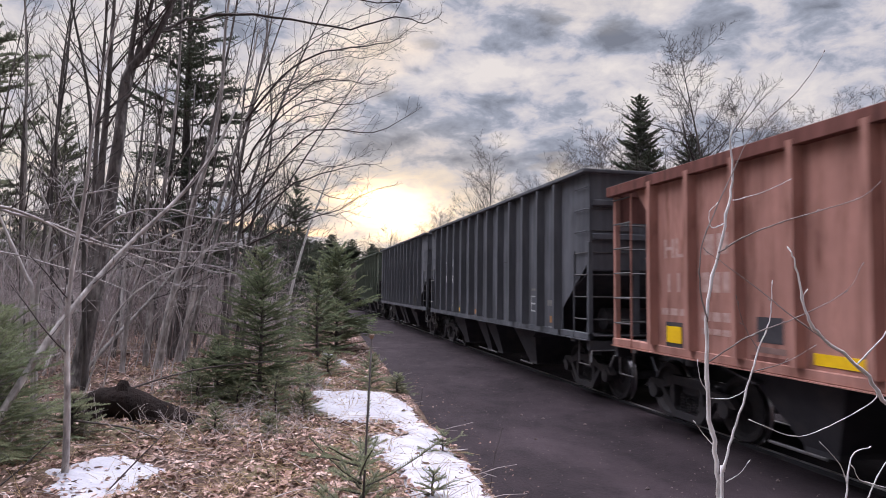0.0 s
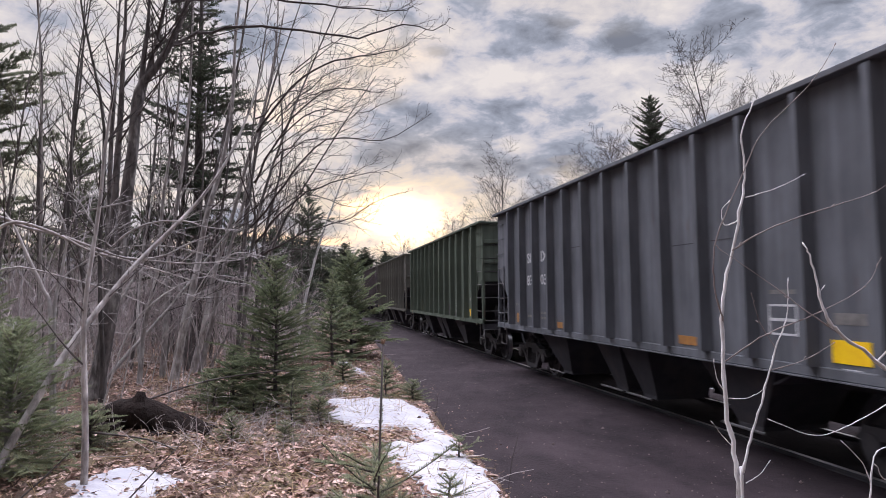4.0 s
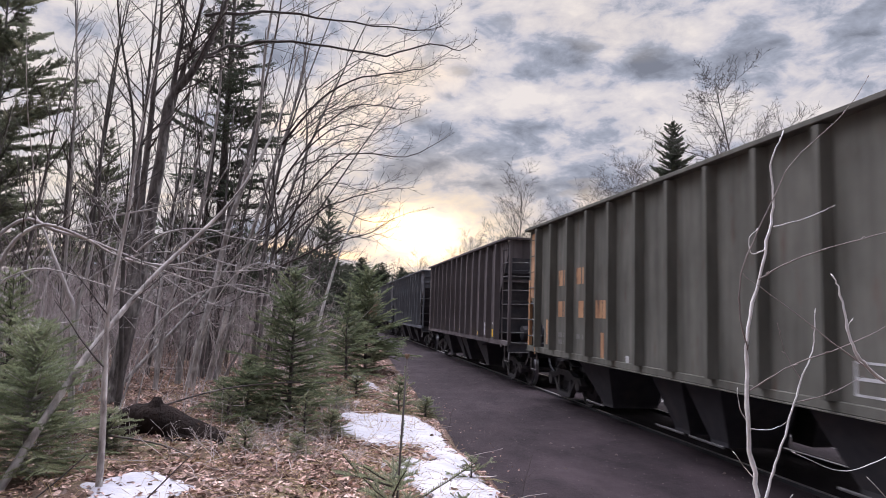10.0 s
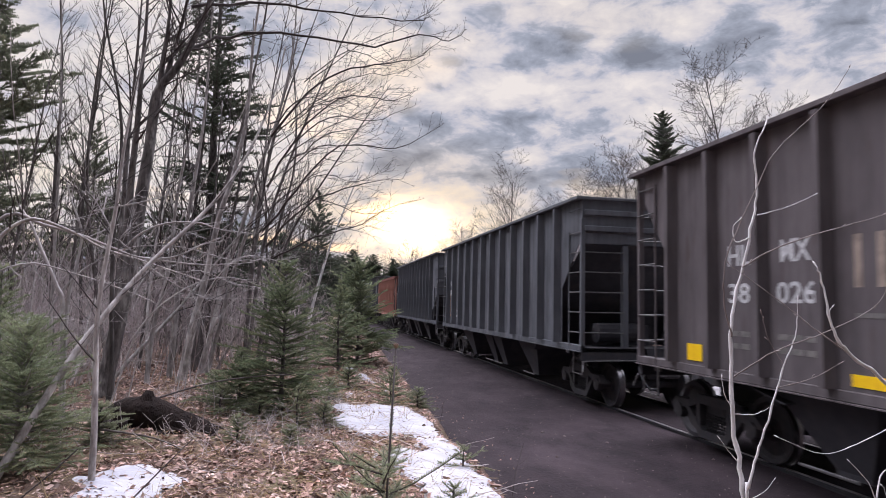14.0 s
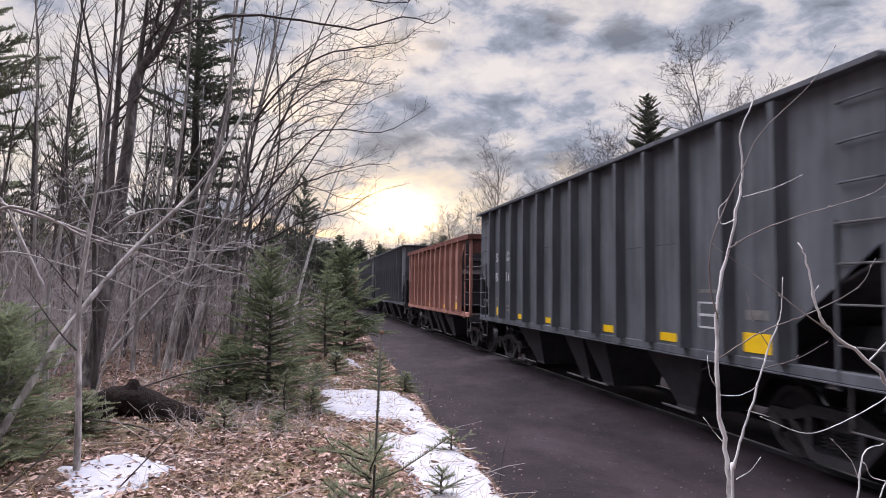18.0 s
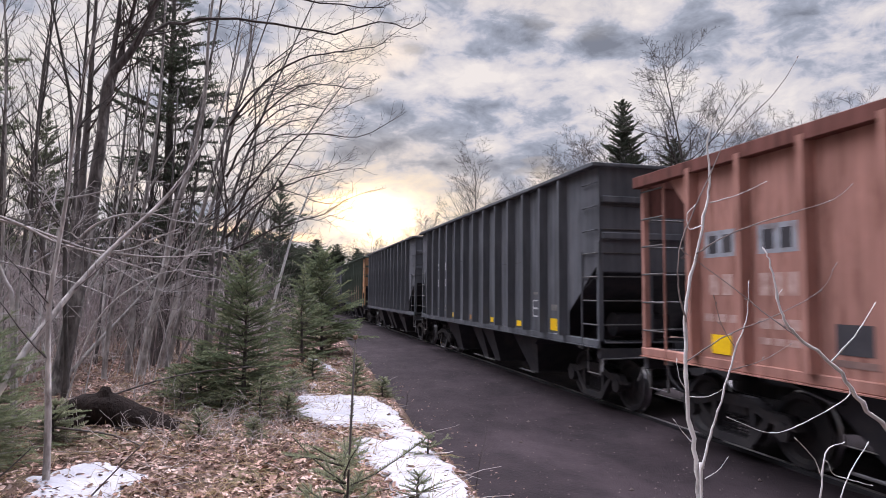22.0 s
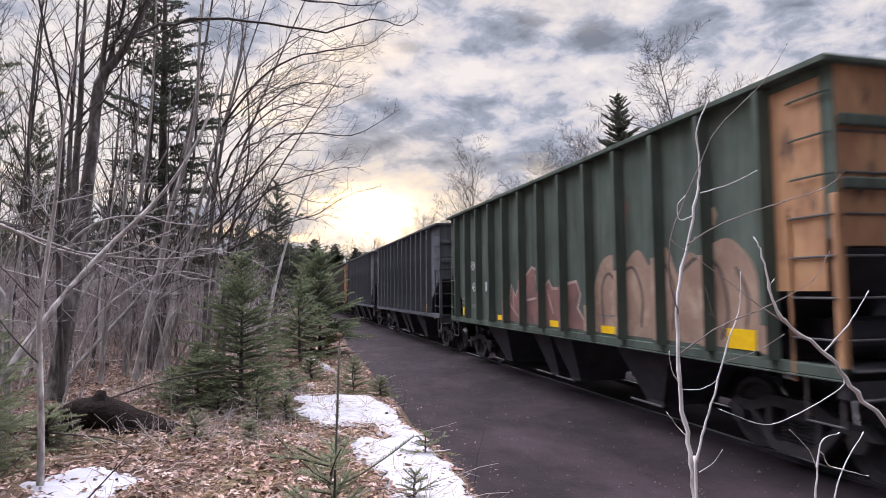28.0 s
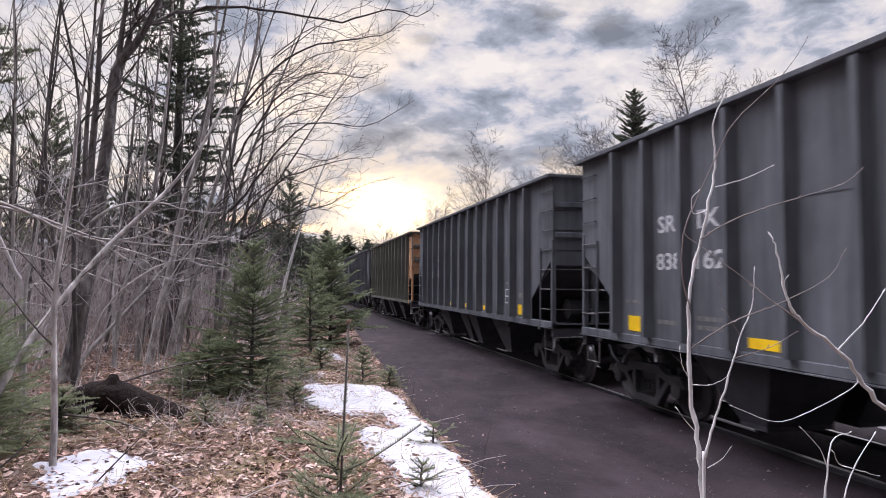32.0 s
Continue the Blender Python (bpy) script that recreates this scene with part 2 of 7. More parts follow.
def let_through(m, share=0.45):
    """Thin blades pass some of the light on."""
    nt = m.node_tree
    b, out = nt.nodes["Principled BSDF"], nt.nodes["Material Output"]
    t, mix = nt.nodes.new("ShaderNodeBsdfTranslucent"), nt.nodes.new("ShaderNodeMixShader")
    nt.links.new(b.inputs["Base Color"].links[0].from_socket, t.inputs["Color"])
    mix.inputs[0].default_value = share
    nt.links.new(b.outputs[0], mix.inputs[1]), nt.links.new(t.outputs[0], mix.inputs[2])
    nt.links.new(mix.outputs[0], out.inputs[0])


STRAW = mat("dry_grass", (0.42, 0.33, 0.19), (0.28, 0.20, 0.11), 5, rough=0.85, bump=0, island=0.4, spec=0.2)
SNOW = mat("old_snow", (0.41, 0.41, 0.44), (0.33, 0.33, 0.37), 3.0, (0.36, 0.335, 0.33), 7, rough=0.75, bump=0.5, bump_scale=14, bump_dist=0.03, lo3=0.62, hi3=0.85, spec=0.3)
BARK_BRUSH = mat("brush_bark", (0.44, 0.415, 0.41), (0.26, 0.24, 0.235), 9, (0.46, 0.44, 0.43), 3.5, rough=0.85, bump=0.3, bump_scale=40, vary=0.2, spec=0.25)
BARK_MAPLE = mat("maple_bark", (0.17, 0.155, 0.152), (0.060, 0.054, 0.053), 16, (0.34, 0.325, 0.315), 5.5, lo3=0.54, hi3=0.66, rough=0.9, bump=0.4, bump_scale=30, stretch=(1, 1, 0.35), vary=0.2, spec=0.2)
BARK = mat("grey_bark", (0.12, 0.108, 0.104), (0.050, 0.044, 0.042), 15, (0.24, 0.225, 0.215), 5.0, lo3=0.54, hi3=0.68, rough=0.9, bump=0.5, bump_scale=30, stretch=(1, 1, 0.35), vary=0.25, spec=0.25)
BARK_ALDER = mat("alder_bark", (0.42, 0.395, 0.385), (0.18, 0.165, 0.158), 17, (0.62, 0.60, 0.585), 6.0, lo3=0.54, hi3=0.68, rough=0.9, bump=0.4, bump_scale=30, stretch=(1, 1, 0.35), vary=0.2, spec=0.2)
BARK_PALE = mat("pale_bark", (0.76, 0.75, 0.76), (0.52, 0.50, 0.50), 12, (0.17, 0.145, 0.14), 9, rough=0.75, bump=0.35, bump_scale=60, stretch=(1, 1, 0.5), lo3=0.6, hi3=0.75, spec=0.3)
TWIG_MID = mat("thicket_twig", (0.45, 0.395, 0.40), (0.25, 0.212, 0.216), 3, rough=0.9, bump=0, island=0.35, spec=0.2)
TWIG = mat("twig_bark", (0.070, 0.058, 0.057), (0.042, 0.035, 0.034), 6, rough=0.85, bump=0, vary=0.25, spec=0.3)
TWIG_RED = mat("red_twig_bark", (0.27, 0.235, 0.225), (0.16, 0.125, 0.118), 9, rough=0.7, bump=0, spec=0.35)
TWIG_GREY = mat("brush_twig", (0.52, 0.47, 0.46), (0.28, 0.245, 0.24), 3, rough=0.9, bump=0, island=0.4, spec=0.2)
NEEDLE_YOUNG = mat("young_needles", (0.25, 0.265, 0.17), (0.17, 0.195, 0.12), 5, (0.32, 0.31, 0.20), 2.0, rough=0.6, bump=0, island=0.3, spec=0.35)
NEEDLE_PINE = mat("pine_needles", (0.17, 0.185, 0.125), (0.105, 0.12, 0.085), 3, (0.24, 0.235, 0.155), 1.0, rough=0.7, bump=0, island=0.3, spec=0.3)
NEEDLE = mat("fir_needles", (0.205, 0.24, 0.14), (0.115, 0.145, 0.085), 5, (0.30, 0.31, 0.19), 2.0, rough=0.6, bump=0, island=0.35, spec=0.35)
NEEDLE_LIGHT = mat("light_fir_needles", (0.25, 0.285, 0.17), (0.145, 0.175, 0.105), 5, (0.36, 0.365, 0.23), 2.0, rough=0.6, bump=0, island=0.35, spec=0.35)
NEEDLE_DARK = mat("spruce_needles", (0.105, 0.125, 0.090), (0.058, 0.075, 0.056), 3, (0.15, 0.16, 0.11), 1.0, rough=0.7, bump=0, island=0.3, spec=0.3)
let_through(NEEDLE)
let_through(NEEDLE_LIGHT)
let_through(NEEDLE_YOUNG)
let_through(NEEDLE_PINE)
let_through(NEEDLE_DARK, 0.3)
ROT = mat("rotten_wood", (0.020, 0.013, 0.011), (0.009, 0.0065, 0.006), 4, (0.045, 0.026, 0.02), 9, rough=0.95, bump=1.0, bump_scale=18, stretch=(1, 1, 0.4), bump_dist=0.05, lo3=0.6, hi3=0.8, spec=0.15)
P_GREY = paint("grey_black_paint", (0.100, 0.105, 0.117), amount=0.14)
P_SLATE = paint("slate_paint", (0.107, 0.112, 0.124), amount=0.15)
P_GREEN = paint("faded_green_paint", (0.092, 0.110, 0.088), amount=0.22)
P_GREEN2 = paint("deep_green_paint", (0.080, 0.100, 0.084), amount=0.22)
GHOST = mat("ghost_lettering", (0.150, 0.142, 0.110), (0.105, 0.110, 0.088), 5, rough=0.8, bump=0)
P_OLIVE = paint("olive_grey_paint", (0.114, 0.112, 0.100), amount=0.25)
P_BROWN = paint("brown_black_paint", (0.108, 0.096, 0.100), (0.085, 0.058, 0.052), amount=0.28)
P_RED = paint("oxide_red_paint", (0.33, 0.176, 0.145), (0.15, 0.07, 0.052), amount=0.42, fade=1.3)
P_MAROON = paint("grimy_maroon_paint", (0.15, 0.068, 0.058), (0.07, 0.04, 0.035), amount=0.4)
SNOW_DIRTY = mat("dirty_snow", (0.34, 0.33, 0.34), (0.22, 0.21, 0.22), 2.0, (0.13, 0.12, 0.12), 5, rough=0.85, bump=0.6, bump_scale=12, bump_dist=0.03, spec=0.2)
P_TAN = mat("rusty_orange_paint", (0.54, 0.31, 0.16), (0.34, 0.17, 0.09), 2.2, (0.085, 0.05, 0.038), 2.6, rough=0.7, bump=0.2, bump_scale=30, lo3=0.54, hi3=0.68, stretch=(1.6, 1.6, 0.55))
# underframe steel; on the car ends it also carries shade in its colour
BLACK = mat("sooty_shaded_steel", (0.040, 0.040, 0.047), (0.054, 0.053, 0.060), 4, (0.072, 0.064, 0.064), 2, rough=0.75, bump=0.3, bump_scale=30, spec=0.3)
CAST = mat("cast_steel", (0.042, 0.041, 0.047), (0.060, 0.057, 0.060), 6, (0.078, 0.066, 0.064), 3, rough=0.7, bump=0.4, bump_scale=40, spec=0.35)
TREAD = mat("polished_tread", (0.42, 0.42, 0.44), (0.22, 0.21, 0.21), 8, rough=0.28, bump=0.1, metal=1.0)
RAILTOP = mat("rail_steel", (0.50, 0.50, 0.51), (0.34, 0.32, 0.31), 3, rough=0.32, bump=0.1, metal=0.8)
GALV = mat("worn_bare_steel", (0.26, 0.26, 0.27), (0.14, 0.13, 0.13), 7, rough=0.45, bump=0.2, metal=0.6)
IRON = mat("dull_iron", (0.13, 0.13, 0.135), (0.075, 0.07, 0.07), 7, rough=0.6, bump=0.2, metal=0.3)
YELLOW = mat("yellow_reflector", (0.98, 0.64, 0.012), (0.86, 0.52, 0.015), 9, rough=0.4, bump=0, vary=0.06)
AMBER = mat("faded_reflector", (0.42, 0.20, 0.05), (0.28, 0.13, 0.045), 9, rough=0.6, bump=0)
WHITE = mat("white_stencil", (0.62, 0.63, 0.64), (0.42, 0.42, 0.43), 14, (0.16, 0.16, 0.16), 9, rough=0.7, bump=0, lo3=0.58, hi3=0.75)
DATA_PATCH = mat("pale_grey_patch", (0.34, 0.36, 0.40), (0.24, 0.26, 0.29), 6, (0.15, 0.11, 0.10), 5, rough=0.75, bump=0)
GRIME = mat("brown_grime", (0.075, 0.066, 0.062), (0.05, 0.046, 0.044), 3, (0.085, 0.092, 0.078), 5, rough=0.9, bump=0)
DUST = mat("dusty_stencil", (0.20, 0.19, 0.18), (0.12, 0.115, 0.11), 8, rough=0.8, bump=0)
FADED = mat("faded_red_stencil", (0.24, 0.15, 0.13), (0.15, 0.10, 0.09), 9, rough=0.8, bump=0)
TAN_LETTER = mat("faded_tan_letters", (0.36, 0.29, 0.24), (0.20, 0.16, 0.135), 6, rough=0.8, bump=0)
PALE_RED = mat("pale_stencil", (0.50, 0.36, 0.32), (0.36, 0.22, 0.19), 12, rough=0.8, bump=0)
TEAL = mat("teal_patch", (0.06, 0.30, 0.20), (0.045, 0.20, 0.15), 9, (0.2, 0.3, 0.25), 5, rough=0.7, bump=0)
G_PINK = mat("brick_pink_spray", (0.27, 0.135, 0.115), (0.15, 0.085, 0.075), 1.8, (0.085, 0.09, 0.075), 3.5, rough=0.75, bump=0, lo3=0.6, hi3=0.72)
G_TAN = mat("tan_spray", (0.36, 0.25, 0.18), (0.24, 0.155, 0.115), 1.4, (0.46, 0.35, 0.26), 3.0, rough=0.75, bump=0)
G_RED = mat("red_spray", (0.15, 0.075, 0.068), (0.10, 0.075, 0.065), 3.0, rough=0.75, bump=0)
G_EDGE = mat("pale_spray_outline", (0.50, 0.38, 0.33), (0.30, 0.20, 0.17), 4.0, rough=0.75, bump=0)
G_DARK = mat("dark_spray_outline", (0.065, 0.05, 0.045), (0.10, 0.075, 0.065), 4.0, rough=0.7, bump=0)
TIE = mat("tarred_sleeper", (0.06, 0.048, 0.042), (0.035, 0.028, 0.026), 3, rough=0.95, bump=0.6, bump_scale=30, stretch=(0.3, 3, 3))
ORE = mat("ore_pellets", (0.06, 0.045, 0.045), (0.035, 0.028, 0.03), 8, rough=0.9, bump=1.0, bump_scale=60, bump_dist=0.03)


# ---- mesh helpers ----
def mesh_of(name, V, F, material, smooth=False):
    me = bpy.data.meshes.new(name)
    me.from_pydata(V, [], F)
    for m in (material if isinstance(material, (list, tuple)) else (material,)):
        me.materials.append(m)
    if smooth:
        me.shade_smooth()
    me.update()
    return me


def part(name, geo, material, parent, label="", at=None, smooth=False):
    """geo: a mesh, or (verts, faces), linked as one object under its parent."""
    me = geo if isinstance(geo, bpy.types.Mesh) else mesh_of(name, geo[0], geo[1], material, smooth)
    ob = new(name, me)
    ob.parent = parent
    if at is not None:
        ob.matrix_basis = at
    if label:
        ob["label"] = label
    return ob


def empty(name, label, category, m=None, group=""):
    ob = new(name)
    ob.empty_display_size = 0.2
    if m is not None:
        ob.matrix_basis = m
    return tagged(ob, label, category, group)


def merge(*geos):
    V, F = [], []
    for v, f in geos:
        n = len(V)
        V += v
        F += [tuple(i + n for i in q) for q in f]
    return V, F


def moved(geo, m):
    return [tuple(m @ Vector(v)) for v in geo[0]], geo[1]


def box(x0, x1, y0, y1, z0, z1, b=0.0):
    """A box; b: bevel of its long edges."""
    if b <= 0:
        V = [(x, y, z) for x in (x0, x1) for y in (y0, y1) for z in (z0, z1)]
        return V, [(0, 1, 3, 2), (4, 6, 7, 5), (0, 4, 5, 1), (2, 3, 7, 6), (0, 2, 6, 4), (1, 5, 7, 3)]
    bm = bmesh.new()
    bmesh.ops.create_cube(bm, size=1)
    for v in bm.verts:
        v.co = Vector(((x0 + x1) / 2 + v.co.x * (x1 - x0), (y0 + y1) / 2 + v.co.y * (y1 - y0), (z0 + z1) / 2 + v.co.z * (z1 - z0)))
    bmesh.ops.bevel(bm, geom=bm.edges[:], offset=b, segments=1, affect="EDGES")
    bm.verts.index_update()
    g = [tuple(v.co) for v in bm.verts], [tuple(v.index for v in f.verts) for f in bm.faces]
    bm.free()
    return g


def prism(outline, a, b, axis=0):
    """A flat outline (two other axes in order) pulled out from a to b along an axis."""
    n = len(outline)
    def put(p, c):
        q = list(p)
        q.insert(axis, c)
        return tuple(q)
    V = [put(p, a) for p in outline] + [put(p, b) for p in outline]
    F = [tuple(range(n - 1, -1, -1)), tuple(range(n, 2 * n))]
    F += [(i, (i + 1) % n, n + (i + 1) % n, n + i) for i in range(n)]
    return V, F


def lathe(profile, axis_x=True, n=20):
    """A profile of (radius, along) turned round the x axis."""
    V, F = [], []
    for r, a in profile:
        for k in range(n):
            t = 2 * math.pi * k / n
            V.append((a, r * math.cos(t), r * math.sin(t)))
    for i in range(len(profile) - 1):
        for k in range(n):
            k2 = (k + 1) % n
            F.append((i * n + k, i * n + k2, (i + 1) * n + k2, (i + 1) * n + k))
    F.append(tuple(range(n - 1, -1, -1)))
    F.append(tuple((len(profile) - 1) * n + k for k in range(n)))
    return V, F


def tube(V, F, pts, radii, sides=5):
    """A tapering tube along points, added to V and F."""
    n0 = len(V)
    d = pts[-1] - pts[0]
    up = Vector((0, 0, 1)) if abs(d.z) < 0.8 * d.length else Vector((1, 0, 0))
    a = d.cross(up)
    a = a.normalized() if a.length > 1e-6 else Vector((1, 0, 0))
    for i, p in enumerate(pts):
        t = (pts[min(i + 1, len(pts) - 1)] - pts[max(i - 1, 0)])
        b = a.cross(t)
        b = b.normalized() if b.length > 1e-9 else Vector((0, 0, 1))
        c = t.cross(b)
        c = c.normalized() if c.length > 1e-9 else a
        for k in range(sides):
            ang = 2 * math.pi * k / sides
            q = p + radii[i] * (math.cos(ang) * b + math.sin(ang) * c)
            V.append((q.x, q.y, q.z))
    for i in range(len(pts) - 1):
        for k in range(sides):
            k2 = (k + 1) % sides
            F.append((n0 + i * sides + k, n0 + i * sides + k2, n0 + (i + 1) * sides + k2, n0 + (i + 1) * sides + k))
    F.append(tuple(n0 + (len(pts) - 1) * sides + k for k in range(sides)))


def rod(p, q, r, sides=6):
    V, F = [], []
    tube(V, F, [Vector(p), Vector(q)], [r, r], sides)
    F.append(tuple(range(sides - 1, -1, -1)))
    return V, F


def rail_path(points, r, sides=6):
    V, F = [], []
    tube(V, F, [Vector(p) for p in points], [r] * len(points), sides)
    return V, F


def smooth_path(points, per=4):
    P = [Vector(p) for p in points]
    out = []
    for i in range(len(P) - 1):
        p0, p1, p2, p3 = P[max(i - 1, 0)], P[i], P[i + 1], P[min(i + 2, len(P) - 1)]
        for k in range(per):
            t = k / per
            out.append(0.5 * ((2 * p1) + (p2 - p0) * t + (2 * p0 - 5 * p1 + 4 * p2 - p3) * t * t + (3 * p1 - p0 - 3 * p2 + p3) * t ** 3))
    out.append(P[-1])
    return out


# ---- ground ----
RAIL_Z = -0.12         # top of the rail
BED_Z = -0.27          # gravel
TRACK_X = 7.02         # middle of the track


def edge_x(y):
    """Foot of the bank beside the gravel, along the track."""
    if y < 8:
        return 2.05
    return 2.05 + 0.045 * (y - 8) if y < 30 else 3.04 + 0.035 * (y - 30)


def ground_z(x, y):
    e = edge_x(y) + 0.10 * noise.noise(Vector((0.7, y * 0.8, 3.0))) + 0.05 * noise.noise(Vector((5.7, y * 3.1, 3.0)))
    t = (e - x) / 0.62
    t = max(0.0, min(1.0, t))
    s = t * t * (3 - 2 * t)
    rough_z = 0.06 * noise.noise(Vector((x * 0.9, y * 0.9, 0))) + 0.03 * noise.noise(Vector((x * 2.7, y * 2.7, 4)))
    far = max(0.0, min(1.0, (e - x - 2.5) / 14.0))
    bank = BED_Z + s * 0.78 + s * rough_z + far * 0.5
    if x > e:
        bank = BED_Z + 0.016 * noise.noise(Vector((x * 1.3, y * 0.7, 9))) + 0.01 * noise.noise(Vector((x * 5, y * 4, 2)))
        u = max(0.0, min(1.0, (x - 4.4) / 1.2))
        bank += 0.085 * u * u * (3 - 2 * u)
        if x > TRACK_X + 2.4:
            u = min(1.0, (x - TRACK_X - 2.4) / 6.0)
            bank += u * (0.5 + 6 * rough_z)
    return bank


def strip(xs, ys, material, name, label, dz=0.0, zf=ground_z, category="ground"):
    V = [(x, y, zf(x, y) + dz) for y in ys for x in xs]
    n = len(xs)
    F = [(j * n + i, j * n + i + 1, (j + 1) * n + i + 1, (j + 1) * n + i) for j in range(len(ys) - 1) for i in range(n - 1)]
    ob = new(name, mesh_of(name, V, F, material, True))
    return tagged(ob, label, category, kind="structure")


def spread(a, b, step, grow):
    out = [a]
    while out[-1] < b:
        out.append(out[-1] + step)
        step *= grow
    return out


def build_ground():
    left = [-v for v in spread(2.4, 700, 0.6, 1.12)][::-1]
    mid = [-2.4 + 0.1 * k for k in range(1, 52)]
    right = spread(2.9, 12, 0.3, 1.03)
    right += spread(right[-1] + 1, 700, 1, 1.25)
    xs = left + mid + right
    ys = [-400, -200, -100, -50, -30, -20, -14, -10, -7, -5, -3, -1.5, 0] + [0.12 * k for k in range(1, 130)] + spread(15.8, 1500, 0.2, 1.06)
    ob = strip(xs, ys, [GRAVEL, LITTER], "ground", "bank of brown leaf litter beside dark purple-grey gravel")
    n = len(xs) - 1
    for k, p in enumerate(ob.data.polygons):
        cx, cy = p.center.x, p.center.y
        w = 0.12 * noise.noise(Vector((cx * 2.5, cy * 2.5, 1)))
        p.material_index = 1 if (cx < edge_x(cy) - 0.10 + w or cx > TRACK_X + 5 + 4 * w) else 0
    return ob


def snow_patch(label, outline, thick):
    """An old drift: a lobed sheet that thins to nothing at its rim and follows the ground."""
    c = Vector((sum(p[0] for p in outline) / len(outline), sum(p[1] for p in outline) / len(outline)))
    # a closed smooth rim through the outline
    rim = []
    n = len(outline)
    for i in range(n):
        p0, p1, p2, p3 = (Vector(outline[(i + k - 1) % n]) for k in range(4))
        for k in range(10):
            t = k / 10
            q = 0.5 * ((2 * p1) + (p2 - p0) * t + (2 * p0 - 5 * p1 + 4 * p2 - p3) * t * t + (3 * p1 - p0 - 3 * p2 + p3) * t ** 3)
            j = noise.noise(Vector((q.x * 7, q.y * 7, 2))) * 0.11 + noise.noise(Vector((q.x * 21, q.y * 21, 2))) * 0.05
            rim.append(q + (q - c).normalized() * j)
    poly = np.array([(p.x, p.y) for p in rim])
    nxt = np.roll(poly, -1, axis=0)
    g = 0.035
    x0, y0 = poly.min(axis=0) - 0.1
    nx, ny = (int(v / g) + 2 for v in poly.max(axis=0) + 0.1 - (x0, y0))
    V, F, ids = [], [], {}

    def depth(x, y):
        """How far inside the rim (less than nought: outside)."""
        q = np.array((x, y))
        t = np.clip(((q - poly) * (nxt - poly)).sum(1) / np.maximum(((nxt - poly) ** 2).sum(1), 1e-12), 0, 1)
        d = np.sqrt((((poly + (nxt - poly) * t[:, None]) - q) ** 2).sum(1)).min()
        cross = (poly[:, 1] > y) != (nxt[:, 1] > y)
        xs = poly[:, 0] + (y - poly[:, 1]) / np.where(nxt[:, 1] == poly[:, 1], 1e-9, nxt[:, 1] - poly[:, 1]) * (nxt[:, 0] - poly[:, 0])
        return d if (cross & (x < xs)).sum() % 2 else -d
    for i in range(nx):
        for k in range(ny):
            x, y = x0 + i * g, y0 + k * g
            d = depth(x, y)
            if d > -0.06:
                fine_z = 0.018 * noise.noise(Vector((x * 5, y * 5, 8))) + 0.010 * noise.noise(Vector((x * 17, y * 17, 3)))
                h = 0.62 * thick * (1 - math.exp(-max(d, 0) / 0.05)) + 0.8 * fine_z if d > 0 else d * 0.7
                ids[i, k] = len(V)
                V.append((x, y, ground_z(x, y) + h + 0.004))
    for (i, k), a in ids.items():
        if (i + 1, k) in ids and (i + 1, k + 1) in ids and (i, k + 1) in ids:
            F.append((a, ids[i + 1, k], ids[i + 1, k + 1], ids[i, k + 1]))
    me = mesh_of("snow_patch", V, F, SNOW, True)
    return tagged(new("snow_patch", me), label, "snow", "patches of old snow")


build_ground()
snow_patch("melting drift of white snow on the bank", [(0.16, 8.0), (0.36, 8.4), (0.22, 9.1), (0.43, 9.55), (0.83, 9.25), (1.2, 9.15), (1.35, 8.6), (1.44, 7.7), (1.46, 6.7), (1.44, 6.02), (1.22, 6.2), (1.06, 6.55), (1.10, 7.2), (0.8, 7.25), (0.54, 7.36)], 0.065)
snow_patch("long strip of white snow along the bank's edge", [(0.78, 6.45), (1.04, 6.36), (1.40, 6.2), (1.47, 5.6), (1.48, 5.0), (1.46, 4.2), (1.42, 3.2), (0.98, 3.4), (0.84, 4.5), (0.84, 5.2), (0.70, 5.7)], 0.06)
for x, y, w in ((0.36, 7.0, 0.10), (1.42, 6.9, 0.09), (0.56, 10.3, 0.12), (0.92, 10.2, 0.08), (1.45, 6.2, 0.07), (0.62, 6.1, 0.07), (1.2, 10.6, 0.09)):
    snow_patch("crumb of melting snow on dead leaves", [(x + w * math.cos(a) * (0.7 + 0.5 * math.sin(9 * x + 2 * a)), y + 1.6 * w * math.sin(a)) for a in (0, 0.9, 1.8, 2.7, 3.6, 4.5, 5.4)], 0.03)
snow_patch("small remnant of white snow on the bank", [(0.66, 14.4), (0.86, 14.2), (1.14, 11.7), (0.98, 11.8), (0.76, 13.2)], 0.05)
snow_patch("low patch of wet snow among brown leaves", [(-1.68, 5.45), (-1.48, 5.78), (-1.22, 5.72), (-0.93, 5.55), (-1.05, 5.28), (-1.15, 4.95), (-1.40, 4.7), (-1.60, 5.05)], 0.045)
snow_patch("far remnant of snow under the trees", [(-3.2, 17.2), (-2.7, 17.4), (-2.75, 16.9), (-3.1, 16.8)], 0.06)


